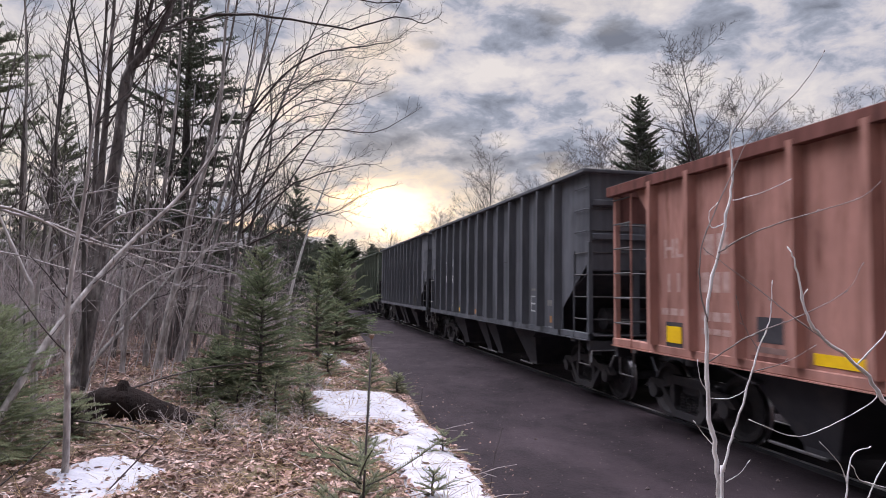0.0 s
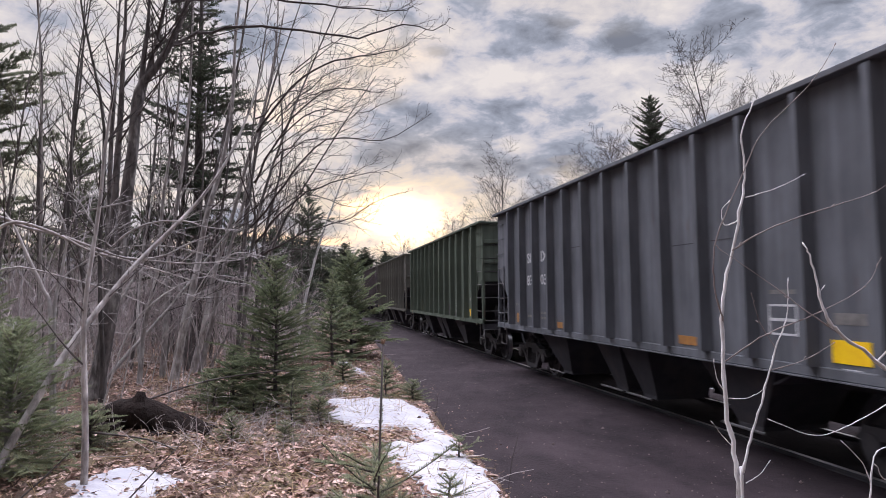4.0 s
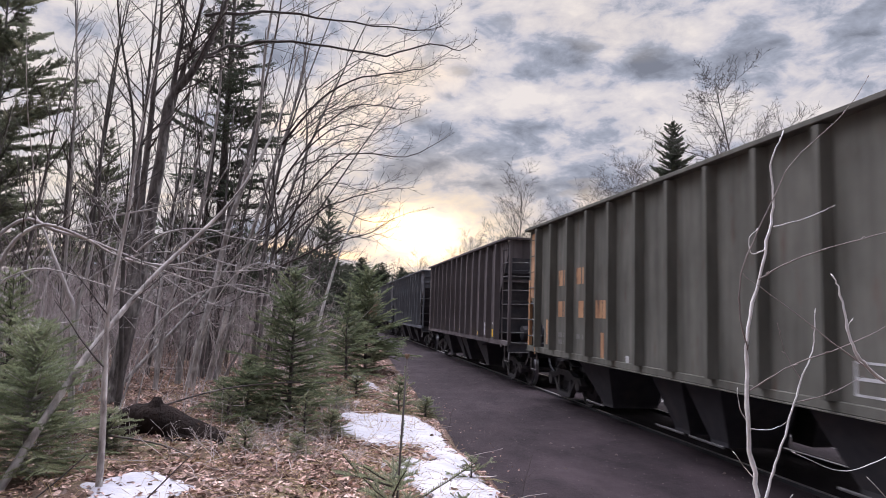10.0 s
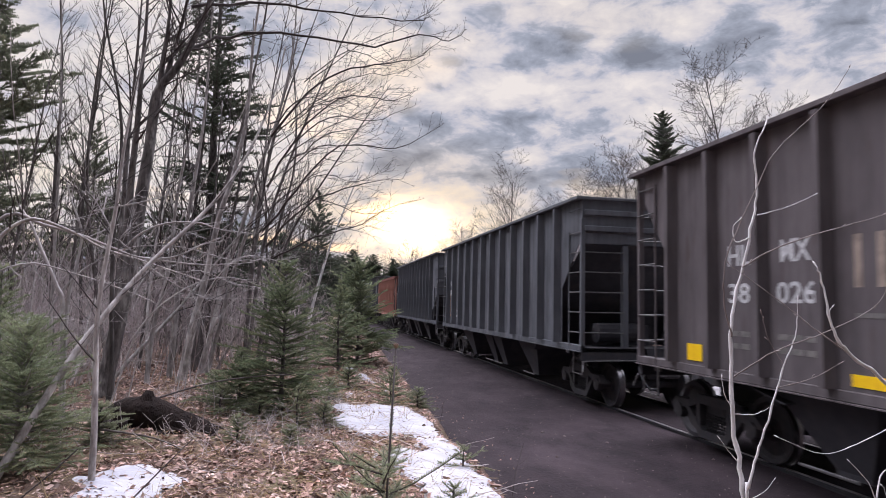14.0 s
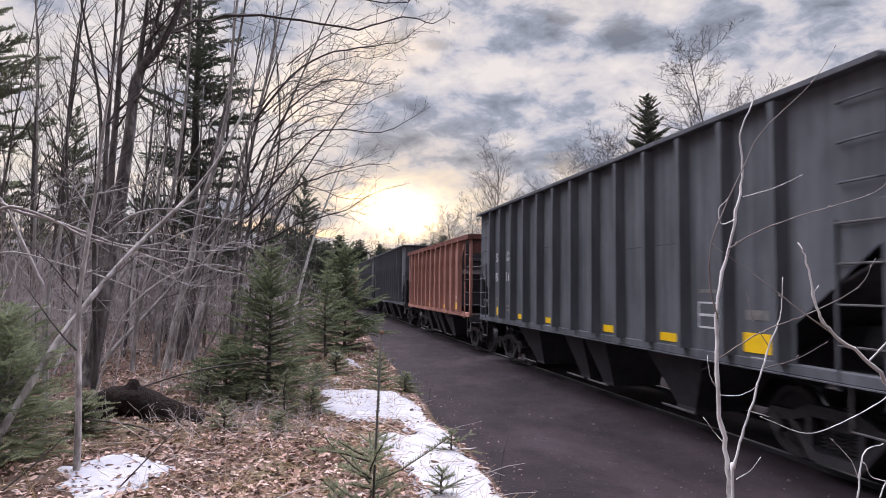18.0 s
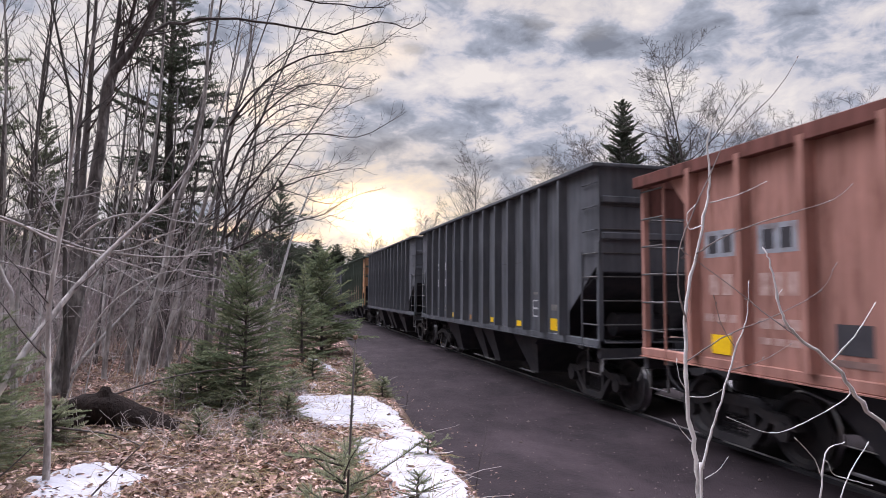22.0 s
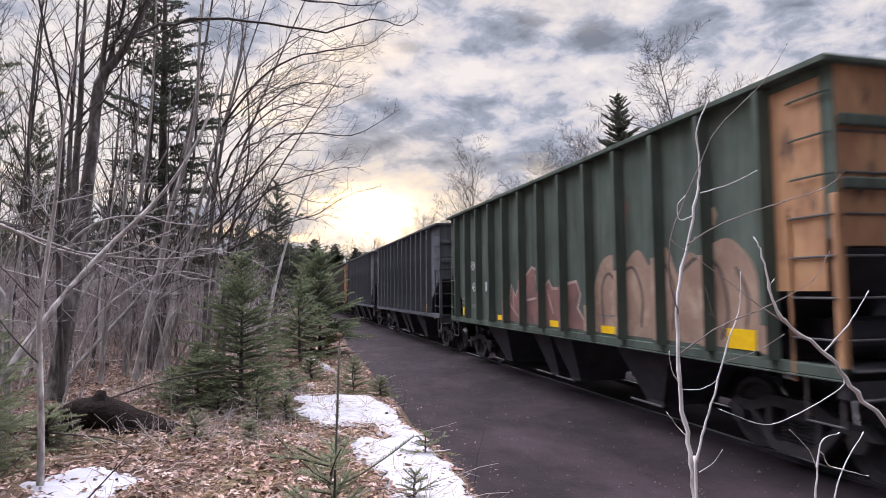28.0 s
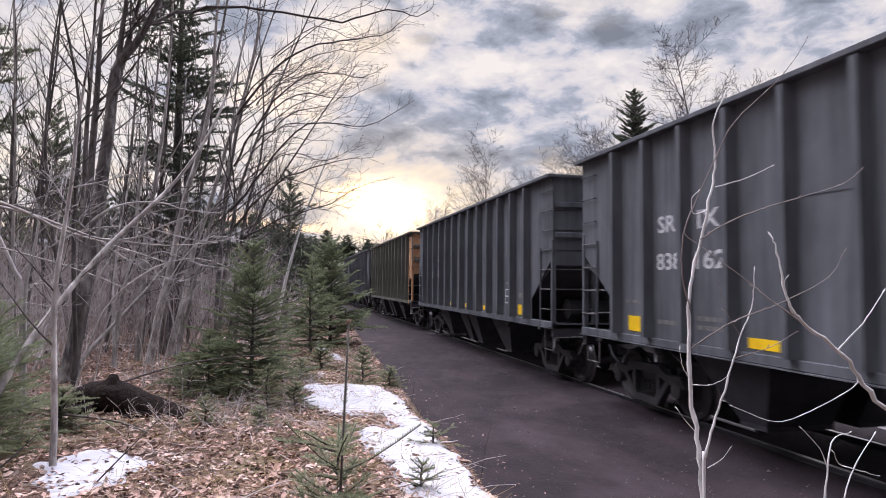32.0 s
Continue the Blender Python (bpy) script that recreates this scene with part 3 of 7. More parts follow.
# ---- track ----
def build_track():
    prof = [(-0.075, 0.0), (0.075, 0.0), (0.07, 0.015), (0.012, 0.035), (0.012, 0.115), (0.036, 0.125), (0.036, 0.15), (-0.036, 0.15), (-0.036, 0.125), (-0.012, 0.115), (-0.012, 0.035), (-0.07, 0.015)]
    for sx in (-0.752, 0.752):
        g = prism([(TRACK_X + sx + x, RAIL_Z - 0.15 + z) for x, z in prof], -60, 320, axis=1)
        ob = new("rail", mesh_of("rail", g[0], g[1], [BLACK, RAILTOP]))
        for p in ob.data.polygons:
            if p.center.z > RAIL_Z - 0.004:
                p.material_index = 1
        tagged(ob, "rusty steel rail with a polished head", "rail", "rails", "structure")
    V, F = [], []
    rng = random.Random(5)
    y = -20.0
    first = None
    while y < 200:
        g = box(TRACK_X - 1.3, TRACK_X + 1.3, -0.115, 0.115, RAIL_Z - 0.30, RAIL_Z - 0.168, 0.012)
        if y < 40:
            if first is None:
                first = mesh_of("sleeper", g[0], g[1], TIE)
            ob = new("sleeper", first)
            ob.matrix_basis = pose(rng.uniform(-0.03, 0.03), y, 0, 0, 0, rng.uniform(-0.6, 0.6))
            ob["label"] = "tarred wooden sleeper sunk in gravel"
            ob["category"], ob["group"], ob["kind"] = "sleeper", "sleepers of the track", "structure"
        else:
            n = len(V)
            V += [(a, b + y, c) for a, b, c in g[0]]
            F += [tuple(i + n for i in f) for f in g[1]]
        y += 0.55
    tagged(new("far_sleepers", mesh_of("far_sleepers", V, F, TIE)), "tarred wooden sleepers of the far track", "sleeper", kind="stuff")


build_track()


# ---- hopper cars ----
CACHE = {}
HALF = 1.61            # half width at the side sheets
FLOOR = 1.20           # underside of the side sill above the rail
MARKS = 1.10           # the marks are measured from here


def keep(key, make, *mats):
    if key not in CACHE:
        g = make()
        CACHE[key] = mesh_of(key[0], g[0], g[1], list(mats))
    return CACHE[key]


def wheelset_mesh():
    r = 0.46
    wheel = [(0.10, -0.815), (0.15, -0.80), (0.16, -0.765), (0.34, -0.755), (0.385, -0.815), (r - 0.012, -0.815), (r, -0.795), (r, -0.715), (r + 0.028, -0.70), (r + 0.028, -0.68), (0.39, -0.68), (0.33, -0.725), (0.16, -0.715), (0.09, -0.66)]
    axle = [(0.075, -1.02), (0.085, -1.01), (0.085, -0.66), (0.08, 0.0), (0.085, 0.66), (0.085, 1.01), (0.075, 1.02)]
    w1 = lathe(wheel, n=28)
    w2 = ([(-x, y, z) for x, y, z in w1[0]], [tuple(reversed(f)) for f in w1[1]])
    hole = [lathe([(0.03, s * 0.757), (0.03, s * 0.762)], n=6) for s in (-1, 1)]
    hole = [moved(h, pose(0, 0.24 * math.cos(a), 0.24 * math.sin(a))) for h in hole for a in (0.3, 2.4, 4.5)]
    g = merge(w1, w2, lathe(axle, n=10), *hole)
    me = mesh_of("wheelset", g[0], g[1], [CAST, TREAD])
    for p in me.polygons:
        c = p.center
        rad = math.hypot(c.y, c.z)
        if rad > r - 0.004 and 0.68 < abs(c.x) < 0.80:
            p.material_index = 1
    return me


def side_frame_geo():
    """A cast truck frame: arched top member, tension member and two pillars round the spring window, pedestals over the axles."""
    x0, x1 = -1.10, -0.97
    top = [(-1.12, 0.50), (-0.98, 0.66), (-0.62, 0.66), (-0.36, 0.78), (0.36, 0.78), (0.62, 0.66), (0.98, 0.66), (1.12, 0.50), (0.98, 0.50), (0.66, 0.53), (0.33, 0.64), (-0.33, 0.64), (-0.66, 0.53), (-0.98, 0.50)]
    low = [(-0.70, 0.54), (-0.58, 0.54), (-0.26, 0.24), (0.26, 0.24), (0.58, 0.54), (0.70, 0.54), (0.34, 0.13), (-0.34, 0.13)]
    geos = [prism(top, x0, x1), prism(low, x0, x1)]
    for s in (-1, 1):
        geos.append(box(x0 + 0.01, x1 - 0.01, s * 0.37 - 0.05, s * 0.37 + 0.05, 0.2, 0.68))
        geos.append(moved(lathe([(0.05, -0.03), (0.12, -0.02), (0.13, 0.06), (0.13, 0.10)], n=12), pose(-1.10, s * 0.89, 0.46)))
    return merge(*geos)


def spring_geo():
    """One coil spring, upright."""
    pts = [(0.048 * math.cos(0.9 * i), 0.048 * math.sin(0.9 * i), 0.25 + 0.27 * i / 42) for i in range(43)]
    return rail_path(pts, 0.014, 5)


WHEELS = []


def add_truck(car, y):
    # long beam and two upright plates are added fill that keeps the gap dark
    tr = part("truck", keep(("bolster",), lambda: merge(box(-1.02, 1.02, -0.2, 0.2, 0.50, 0.66, 0.02), box(-0.35, 0.35, -0.32, 0.32, 0.62, 0.92, 0.02), box(-0.10, 0.10, -1.25, 1.25, 0.60, 0.86, 0.02), box(-0.62, -0.58, -0.62, 0.62, 0.30, 0.72), box(0.58, 0.62, -0.62, 0.62, 0.30, 0.72)), CAST), CAST, car, "sooty cast-steel truck", pose(0, y, 0))
    for s in (1, -1):
        turn = pose(0, 0, 0, 0, 0, 0 if s == 1 else 180)
        part("side_frame", keep(("side_frame",), side_frame_geo, CAST), CAST, tr, at=turn)
        for yy in (-0.2, -0.065, 0.065, 0.2):
            part("coil_spring", keep(("coil_spring",), spring_geo, CAST), CAST, tr, at=turn @ pose(-1.0, yy, 0))
    if ("wheelset",) not in CACHE:
        CACHE[("wheelset",)] = wheelset_mesh()
    for dy in (-0.89, 0.89):
        WHEELS.append(part("wheelset", CACHE[("wheelset",)], CAST, tr, "steel wheels with polished treads", at=pose(0, dy, 0.46)))


def side_outline(s):
    """The side sheet's outline in (y, z), with both ends cut away above the end platforms."""
    h, t, f = s["L"] / 2, s["top"], FLOOR
    w, za, zb, wt = s["cut"]        # width of the opening, its inner height, its outer height, sheet set back at the outer edge
    return [(-h + w, f), (h - w, f), (h - w, za), (h - wt, zb), (h - wt, t), (-h + wt, t), (-h + wt, zb), (-h + w, za)]


def hopper_car(s):
    """A four-bay open hopper car. s: its sizes, paint and marks. The car stands on the rail heads, its far end at +y."""
    car = empty("hopper_car", s["label"], "railway car", group="cars of the freight train")
    h, t, f = s["L"] / 2, s["top"], FLOOR
    P = s["paint"]
    key = s["kind"]
    w, za, zb, wt = s["cut"]
    out = side_outline(s)
    for sx in (-1, 1):
        a, b = (sx * HALF, sx * (HALF - 0.012)) if sx > 0 else (-HALF, -HALF + 0.012)
        part("side_sheet", keep(("side_sheet", key, sx), lambda: prism(out, min(a, b), max(a, b)), P), P, car)
        # posts: hat sections, one by one
        d = s["post"]
        def post_geo():
            sec = [(-0.075, 0.0), (-0.045, d), (0.045, d), (0.075, 0.0)]
            g = prism([(y, x) for y, x in sec], f + 0.10, t - 0.10, axis=2)
            return [(sx * (HALF + q[1]), q[0], q[2]) for q in g[0]], g[1]
        me = keep(("side_post", key, sx), post_geo, P)
        for k in range(s["posts"]):
            y = -h + s["first"] + k * (s["L"] - 2 * s["first"]) / (s["posts"] - 1)
            part("side_post", me, P, car, at=pose(0, y, 0))
        c = s["chord"]
        part("top_chord", keep(("top_chord", key, sx), lambda: box(*sorted((sx * (HALF - 0.03), sx * (HALF + d - 0.01))), -h - 0.06, h + 0.06, t - c, t, 0.008), s.get("chord_paint", P)), P, car)
        part("side_sill", keep(("side_sill", key, sx), lambda: merge(box(*sorted((sx * (HALF - 0.10), sx * (HALF + 0.035))), -h, h, f - 0.02, f + 0.10, 0.01), box(*sorted((sx * (HALF - 0.02), sx * (HALF + 0.07))), -h, h, f - 0.035, f - 0.02)), P), P, car)
        for sy in (-1, 1):
            Q = s.get("corner_paint", P) if sy == s.get("tan_end", 1) else P
            hi = t - c if s["open"] else zb + 0.35
            part("corner_post", keep(("corner_post", key, sx, sy), lambda: box(*sorted((sx * (HALF - 0.07), sx * (HALF + 0.02))), *sorted((sy * (h - 0.09), sy * h)), f, hi, 0.01), Q), Q, car)
            zs = [f + 0.36 + 0.42 * k for k in range(int((hi - f - 0.4) / 0.42) + 1)]
            y0, y1 = sorted((sy * (h - min(w, 0.62)), sy * (h - 0.05)))
            ys = sy * (h - min(w, 0.62))
            lad = part("ladder", keep(("ladder", key, sx, sy), lambda: rod((sx * (HALF + 0.03), ys, f - 0.1), (sx * (HALF + 0.03), ys, zs[-1] + 0.05), 0.02), Q), Q, car)
            for z in zs:
                part("rung", keep(("rung", key, sx, sy), lambda: rod((sx * (HALF + 0.03), y0, 0), (sx * (HALF + 0.03), y1, 0), 0.013), IRON), IRON, lad, at=pose(0, 0, z))
            if not s["open"]:
                for z in [v for v in (zb + 0.55, zb + 0.97, zb + 1.39) if v < t - 0.2]:
                    part("grab_iron", keep(("grab_iron", key, sx, sy), lambda: merge(rod((sx * (HALF + 0.05), sy * (h - 0.55), 0), (sx * (HALF + 0.05), sy * (h - 0.06), 0), 0.012), rod((sx * HALF, sy * (h - 0.55), 0), (sx * (HALF + 0.05), sy * (h - 0.55), 0), 0.012), rod((sx * HALF, sy * (h - 0.06), 0), (sx * (HALF + 0.05), sy * (h - 0.06), 0), 0.012)), P), P, car, at=pose(0, 0, z))
            part("step", keep(("step", key, sx, sy), lambda: rail_path([(sx * (HALF - 0.05), sy * (h - 0.1), f), (sx * (HALF - 0.05), sy * (h - 0.1), f - 0.5), (sx * (HALF - 0.05), sy * (h - 0.55), f - 0.5), (sx * (HALF - 0.05), sy * (h - 0.55), f)], 0.018), GALV), GALV, car, "bare steel stirrup step")
    for sy in (-1, 1):
        # end wall above, slope sheet below it, platform and coupler
        ez = zb - 0.2 if not s["open"] else f + 0.3
        ew = 0.02 if not s["open"] else w + 0.02
        ye = sy * (h - ew)
        # open ends: sheet, stiffeners and posts go black, the recess's shade as colour
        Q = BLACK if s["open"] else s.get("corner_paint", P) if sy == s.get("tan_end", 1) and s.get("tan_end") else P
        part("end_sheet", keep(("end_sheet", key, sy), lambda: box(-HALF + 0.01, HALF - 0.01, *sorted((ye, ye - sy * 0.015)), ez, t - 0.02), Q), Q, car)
        if s["open"]:
            part("end_panel", keep(("upper_end_panel", key, sy), lambda: box(-HALF + 0.02, HALF - 0.02, *sorted((sy * (h - 0.04), sy * (h - 0.055))), t - 0.62, t - 0.03), s.get("chord_paint", P)), P, car)
        for k in range(1, 3):
            z = ez + k * (t - ez) / 3
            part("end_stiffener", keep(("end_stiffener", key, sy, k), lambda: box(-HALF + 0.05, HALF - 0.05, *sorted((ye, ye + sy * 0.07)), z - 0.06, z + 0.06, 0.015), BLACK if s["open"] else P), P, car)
        part("end_chord", keep(("end_chord", key, sy), lambda: box(-HALF, HALF, *sorted((sy * (h - 0.08), sy * (h + 0.06))), t - c, t + (0.01 if s["open"] else 0.0), 0.012), s.get("chord_paint", P)), P, car)
        yi = sy * (h - 3.0) if not s["open"] else sy * (h - 3.4)
        def slope_geo():
            o = [(ye, ez), (ye, ez + 0.02), (yi, f - 0.18), (yi, f - 0.2)]
            return prism(o, -HALF + 0.02, HALF - 0.02)
        # black underside paints the shade of the void beneath it
        part("slope_sheet", keep(("slope_sheet", key, sy), slope_geo, BLACK), BLACK, car, "shade-black inclined end floor")
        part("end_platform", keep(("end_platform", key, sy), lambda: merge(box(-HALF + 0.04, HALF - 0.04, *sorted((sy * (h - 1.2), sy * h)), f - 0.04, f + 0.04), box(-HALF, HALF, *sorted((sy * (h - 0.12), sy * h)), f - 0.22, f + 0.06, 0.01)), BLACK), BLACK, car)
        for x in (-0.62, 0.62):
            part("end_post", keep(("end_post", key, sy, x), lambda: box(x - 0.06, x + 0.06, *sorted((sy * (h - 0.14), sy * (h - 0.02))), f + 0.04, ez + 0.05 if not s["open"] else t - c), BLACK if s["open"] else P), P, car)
        for k in range(6):
            part("end_rung", keep(("end_rung", key, sy), lambda: rod((-HALF + 0.06, sy * (h - 0.01), 0), (-0.66, sy * (h - 0.01), 0), 0.013), IRON), IRON, car, at=pose(0, 0, f + 0.36 + 0.42 * k))
        part("coupler", keep(("coupler", sy, round(h, 2), s["gap"]), lambda: merge(box(-0.11, 0.11, *sorted((sy * (h - 0.3), sy * (h + s["gap"] / 2 - 0.1))), 0.76, 0.96, 0.02), box(-0.17, 0.17, *sorted((sy * (h + s["gap"] / 2 - 0.32), sy * (h + s["gap"] / 2 - 0.002))), 0.70, 1.02, 0.04)), CAST), CAST, car)
        part("air_hose", keep(("air_hose", sy, round(h, 2)), lambda: rail_path([(-0.35, sy * (h + 0.02), 0.85), (-0.36, sy * (h + 0.2), 0.62), (-0.30, sy * (h + 0.4), 0.45), (-0.22, sy * (h + 0.55), 0.48)], 0.028), BLACK), BLACK, car)
        part("uncoupling_lever", keep(("uncoupling_lever", sy, round(h, 2)), lambda: merge(rod((-HALF + 0.02, sy * (h + 0.05), 0.98), (-0.2, sy * (h + 0.05), 1.0), 0.014), rod((-HALF + 0.02, sy * (h + 0.05), 0.98), (-HALF - 0.03, sy * (h + 0.12), 0.78), 0.016)), GALV), GALV, car, "bright worn steel lever")
        # made-up bare-steel plate that stands in for a glint under the sill
        part("marker_plate", keep(("marker_plate", key, sy), lambda: box(-HALF - 0.04, -HALF, *sorted((sy * (h - 0.66), sy * (h - 0.76))), f - 0.095, f - 0.037, 0.004), GALV), GALV, car)
        part("air_reservoir" if sy < 0 else "brake_cylinder", keep(("tank", key, sy), lambda: moved(lathe([(0.10, -0.5), (0.22, -0.46), (0.22, 0.46), (0.10, 0.5)], n=14), pose(-0.5, sy * (h - 0.75), f + 0.34)), BLACK), BLACK, car)
        add_truck(car, sy * (h - 1.28))
    # the two wide end boxes are added to darken the view over the trucks
    part("centre_sill", keep(("centre_sill", key), lambda: merge(box(-0.18, 0.18, -h - 0.05, h + 0.05, 0.90, f + 0.05), box(-0.5, 0.5, -h + 1.1, -h + 3.2, 0.90, f + 0.5), box(-0.5, 0.5, h - 3.2, h - 1.1, 0.90, f + 0.5)), BLACK), BLACK, car)
    part("load", keep(("load", key), lambda: prism([(-h + 0.9, t - 1.3), (-h + 2.0, t - 0.75), (-h / 2, t - 0.45), (0, t - 0.6), (h / 2, t - 0.45), (h - 2.0, t - 0.75), (h - 0.9, t - 1.3)], -HALF + 0.02, HALF - 0.02), ORE), ORE, car, "dark ore pellets heaped inside")
    # four discharge chutes with their gates: one at each end, two side by side in the middle
    wide = s["L"] / 2 - 3.85
    for k, (yc, top, low, lean) in enumerate(((-wide, 0.80, 0.24, 0.12), (-0.50, 0.48, 0.22, 0.0), (0.50, 0.48, 0.22, 0.0), (wide, 0.80, 0.24, -0.12))):
        def chute_geo():
            geo = []
            for sx in (-1, 1):
                a, b = sorted((sx * 0.20, sx * (HALF - 0.10)))
                V = []
                for (z, hw, xa, xb, dy) in ((f + 0.02, top, a, b, 0), (0.34, low, a + (0 if sx > 0 else 0.32), b - (0.32 if sx > 0 else 0), lean), (0.28, low, a + (0 if sx > 0 else 0.32), b - (0.32 if sx > 0 else 0), lean)):
                    V += [(xa, yc - hw + dy, z), (xb, yc - hw + dy, z), (xb, yc + hw + dy, z), (xa, yc + hw + dy, z)]
                F = [(0, 1, 2, 3), (11, 10, 9, 8)]
                for j in (0, 4):
                    F += [(j + i, j + 4 + i, j + 4 + (i + 1) % 4, j + (i + 1) % 4) for i in range(4)]
                geo.append((V, F))
            return merge(*geo)
        ch = part("chute", keep(("chute", key, k), chute_geo, BLACK), BLACK, car)
        part("gate_bar", keep(("gate_bar", key, k), lambda: rod((-HALF + 0.2, yc - 0.42, 0.33), (-HALF + 0.2, yc + 0.42, 0.33), 0.02), IRON), IRON, ch, "dull iron gate bar")
    for m in s["marks"]:
        m(car, s)
    return car


# marks on the sides, bay by bay between the posts, counted from the far end
FACE = HALF + 0.004


def bay(s, k):
    """Middle of a bay, as y on the car."""
    return s["L"] / 2 - s["first"] - (k + 0.5) * (s["L"] - 2 * s["first"]) / (s["posts"] - 1)


def plate(name, k, z, wy, hz, material, label="", lift=0.0, off=0.0):
    def make(car, s):
        y = bay(s, k) - off
        for sx in (-1, 1):
            a, b = sorted((sx * (HALF + 0.001), sx * (FACE + lift + (0.006 if name == "reflector" else 0))))
            part(name, box(a, b, y - wy / 2, y + wy / 2, MARKS + z, MARKS + z + hz), material, car, label)
            if name != "reflector":
                break
    return make


def bars(name, k, z, count, wc, gap, hz, material, skip=()):
    """A row of characters in one bay, as plain bars."""
    def make(car, s):
        y = bay(s, k) + (count * (wc + gap) - gap) / 2
        geos = [box(-FACE, -HALF - 0.001, y - i * (wc + gap) - wc, y - i * (wc + gap), MARKS + z, MARKS + z + hz) for i in range(count) if i not in skip]
        part(name, merge(*geos), material, car)
    return make


GLYPHS = {}


def lettering(name, k, z, words, wc, hz, material, off=0.0):
    """Stencilled characters in one bay, read from the train's near side; wc: width of one character with its gap."""
    def make(car, s):
        if words not in GLYPHS:
            cu = bpy.data.curves.new("stencil", "FONT")
            cu.body, cu.extrude, cu.offset, cu.resolution_u = words, 0.004, 0.016, 3
            ob = bpy.data.objects.new("stencil", cu)
            scene.collection.objects.link(ob)
            me = bpy.data.meshes.new_from_object(ob.evaluated_get(bpy.context.evaluated_depsgraph_get()))
            GLYPHS[words] = ([tuple(v.co) for v in me.vertices], [tuple(f.vertices) for f in me.polygons])
            bpy.data.objects.remove(ob)
            bpy.data.meshes.remove(me)
            bpy.data.curves.remove(cu)
        V, F = GLYPHS[words]
        a0, a1 = min(v[0] for v in V), max(v[0] for v in V)
        b0, b1 = min(v[1] for v in V), max(v[1] for v in V)
        w = wc * len(words)
        y = bay(s, k) + w / 2 - off
        geo = [(-HALF - 0.003 - 0.3 * v[2], y - w * (v[0] - a0) / (a1 - a0), MARKS + z + hz * (v[1] - b0) / (b1 - b0)) for v in V], F
        part(name, geo, material, car)
    return make


def frame_mark(k, z, wy, hz, material):
    def make(car, s):
        o = bay(s, k) + wy / 2
        r = 0.025
        geos = [box(-FACE, -HALF - 0.001, o - wy, o, MARKS + z + a, MARKS + z + b) for a, b in ((0, r), (hz - r, hz), (hz * 0.45, hz * 0.55))]
        geos += [box(-FACE, -HALF - 0.001, a, b, MARKS + z + r, MARKS + z + hz - r) for a, b in ((o - wy, o - wy + r), (o - r, o))]
        part("boxed_stencil", merge(*geos), material, car, "white outlined data box")
    return make


def ribbon(pts, w, depth):
    """A sprayed stroke on the near side through points (metres from the far end, height)."""
    V, F = [], []
    for i, p in enumerate(pts):
        d = Vector(pts[min(i + 1, len(pts) - 1)]) - Vector(pts[max(i - 1, 0)])
        n = Vector((-d.y, d.x)).normalized() * w * (0.55 if i in (0, len(pts) - 1) else 1)
        V += [(-HALF - depth, p[0] + n.x, p[1] + n.y), (-HALF - depth, p[0] - n.x, p[1] - n.y), (-HALF - 0.0005, p[0] + n.x, p[1] + n.y), (-HALF - 0.0005, p[0] - n.x, p[1] - n.y)]
    for i in range(len(pts) - 1):
        a, b = 4 * i, 4 * i + 4
        F += [(a, b, b + 1, a + 1), (a, a + 2, b + 2, b), (a + 1, b + 1, b + 3, a + 3)]
    return V, F


def mural(name, top, strokes, fill, edge, inner, base=1.36, smooth=True, w=0.028):
    """Sprayed letters that nobody can read: a filled shape under a wavy upper edge, its outline and the strokes inside."""
    def make(car, s):
        h = s["L"] / 2
        line = [(p.x, p.y) for p in smooth_path([(a, b, 0) for a, b in top], 5)] if smooth else list(top)
        line = [(h - a, max(b, base)) for a, b in line]
        part(name, prism([(line[0][0], base)] + line + [(line[-1][0], base)], -HALF - 0.002, -HALF - 0.0005), fill, car)
        part(name + "_outline", ribbon(line, w, 0.0035), edge, car)
        part(name + "_stroke", merge(*[ribbon([(h - p.x, p.y) for p in smooth_path([(a, b, 0) for a, b in q], 4)], w * 0.9, 0.005) for q in strokes]), inner, car)
        step = (s["L"] - 2 * s["first"]) / (s["posts"] - 1)
        for k in range(s["posts"]):
            yp = h - s["first"] - k * step
            over = [b for a, b in line if abs(a - yp) < 0.25]
            if over and max(over) > base + 0.2:
                q = HALF + s["post"]
                part("sprayed_band", box(-q - 0.002, -q + 0.004, yp - 0.043, yp + 0.043, base, sum(over) / len(over) - 0.05), fill, car)
    return make


def smudge(off, z, wy, hz, material, seed):
    """A small faded mark with a ragged rim."""
    def make(car, s):
        rng = random.Random(seed)
        c = s["L"] / 2 - off
        o = [(c + wy / 2 * rng.uniform(0.6, 1.1) * math.cos(6.283 * i / 14), z + hz / 2 * rng.uniform(0.6, 1.1) * math.sin(6.283 * i / 14)) for i in range(14)]
        part("faded_tag", prism(o, -HALF - 0.002, -HALF - 0.0005), material, car)
    return make


def stain(off, wy, hz):
    """Ore grime that has crept up the sheet from the sill."""
    def make(car, s):
        c = s["L"] / 2 - off
        o = [(-0.5, 0), (0.5, 0), (0.36, 0.45), (0.16, 0.85), (0.02, 1.0), (-0.12, 0.8), (-0.3, 0.5)]
        part("grime_stain", prism([(c + wy * a, FLOOR + 0.10 + hz * b) for a, b in o], -HALF - 0.0015, -HALF - 0.0005), GRIME, car)
    return make


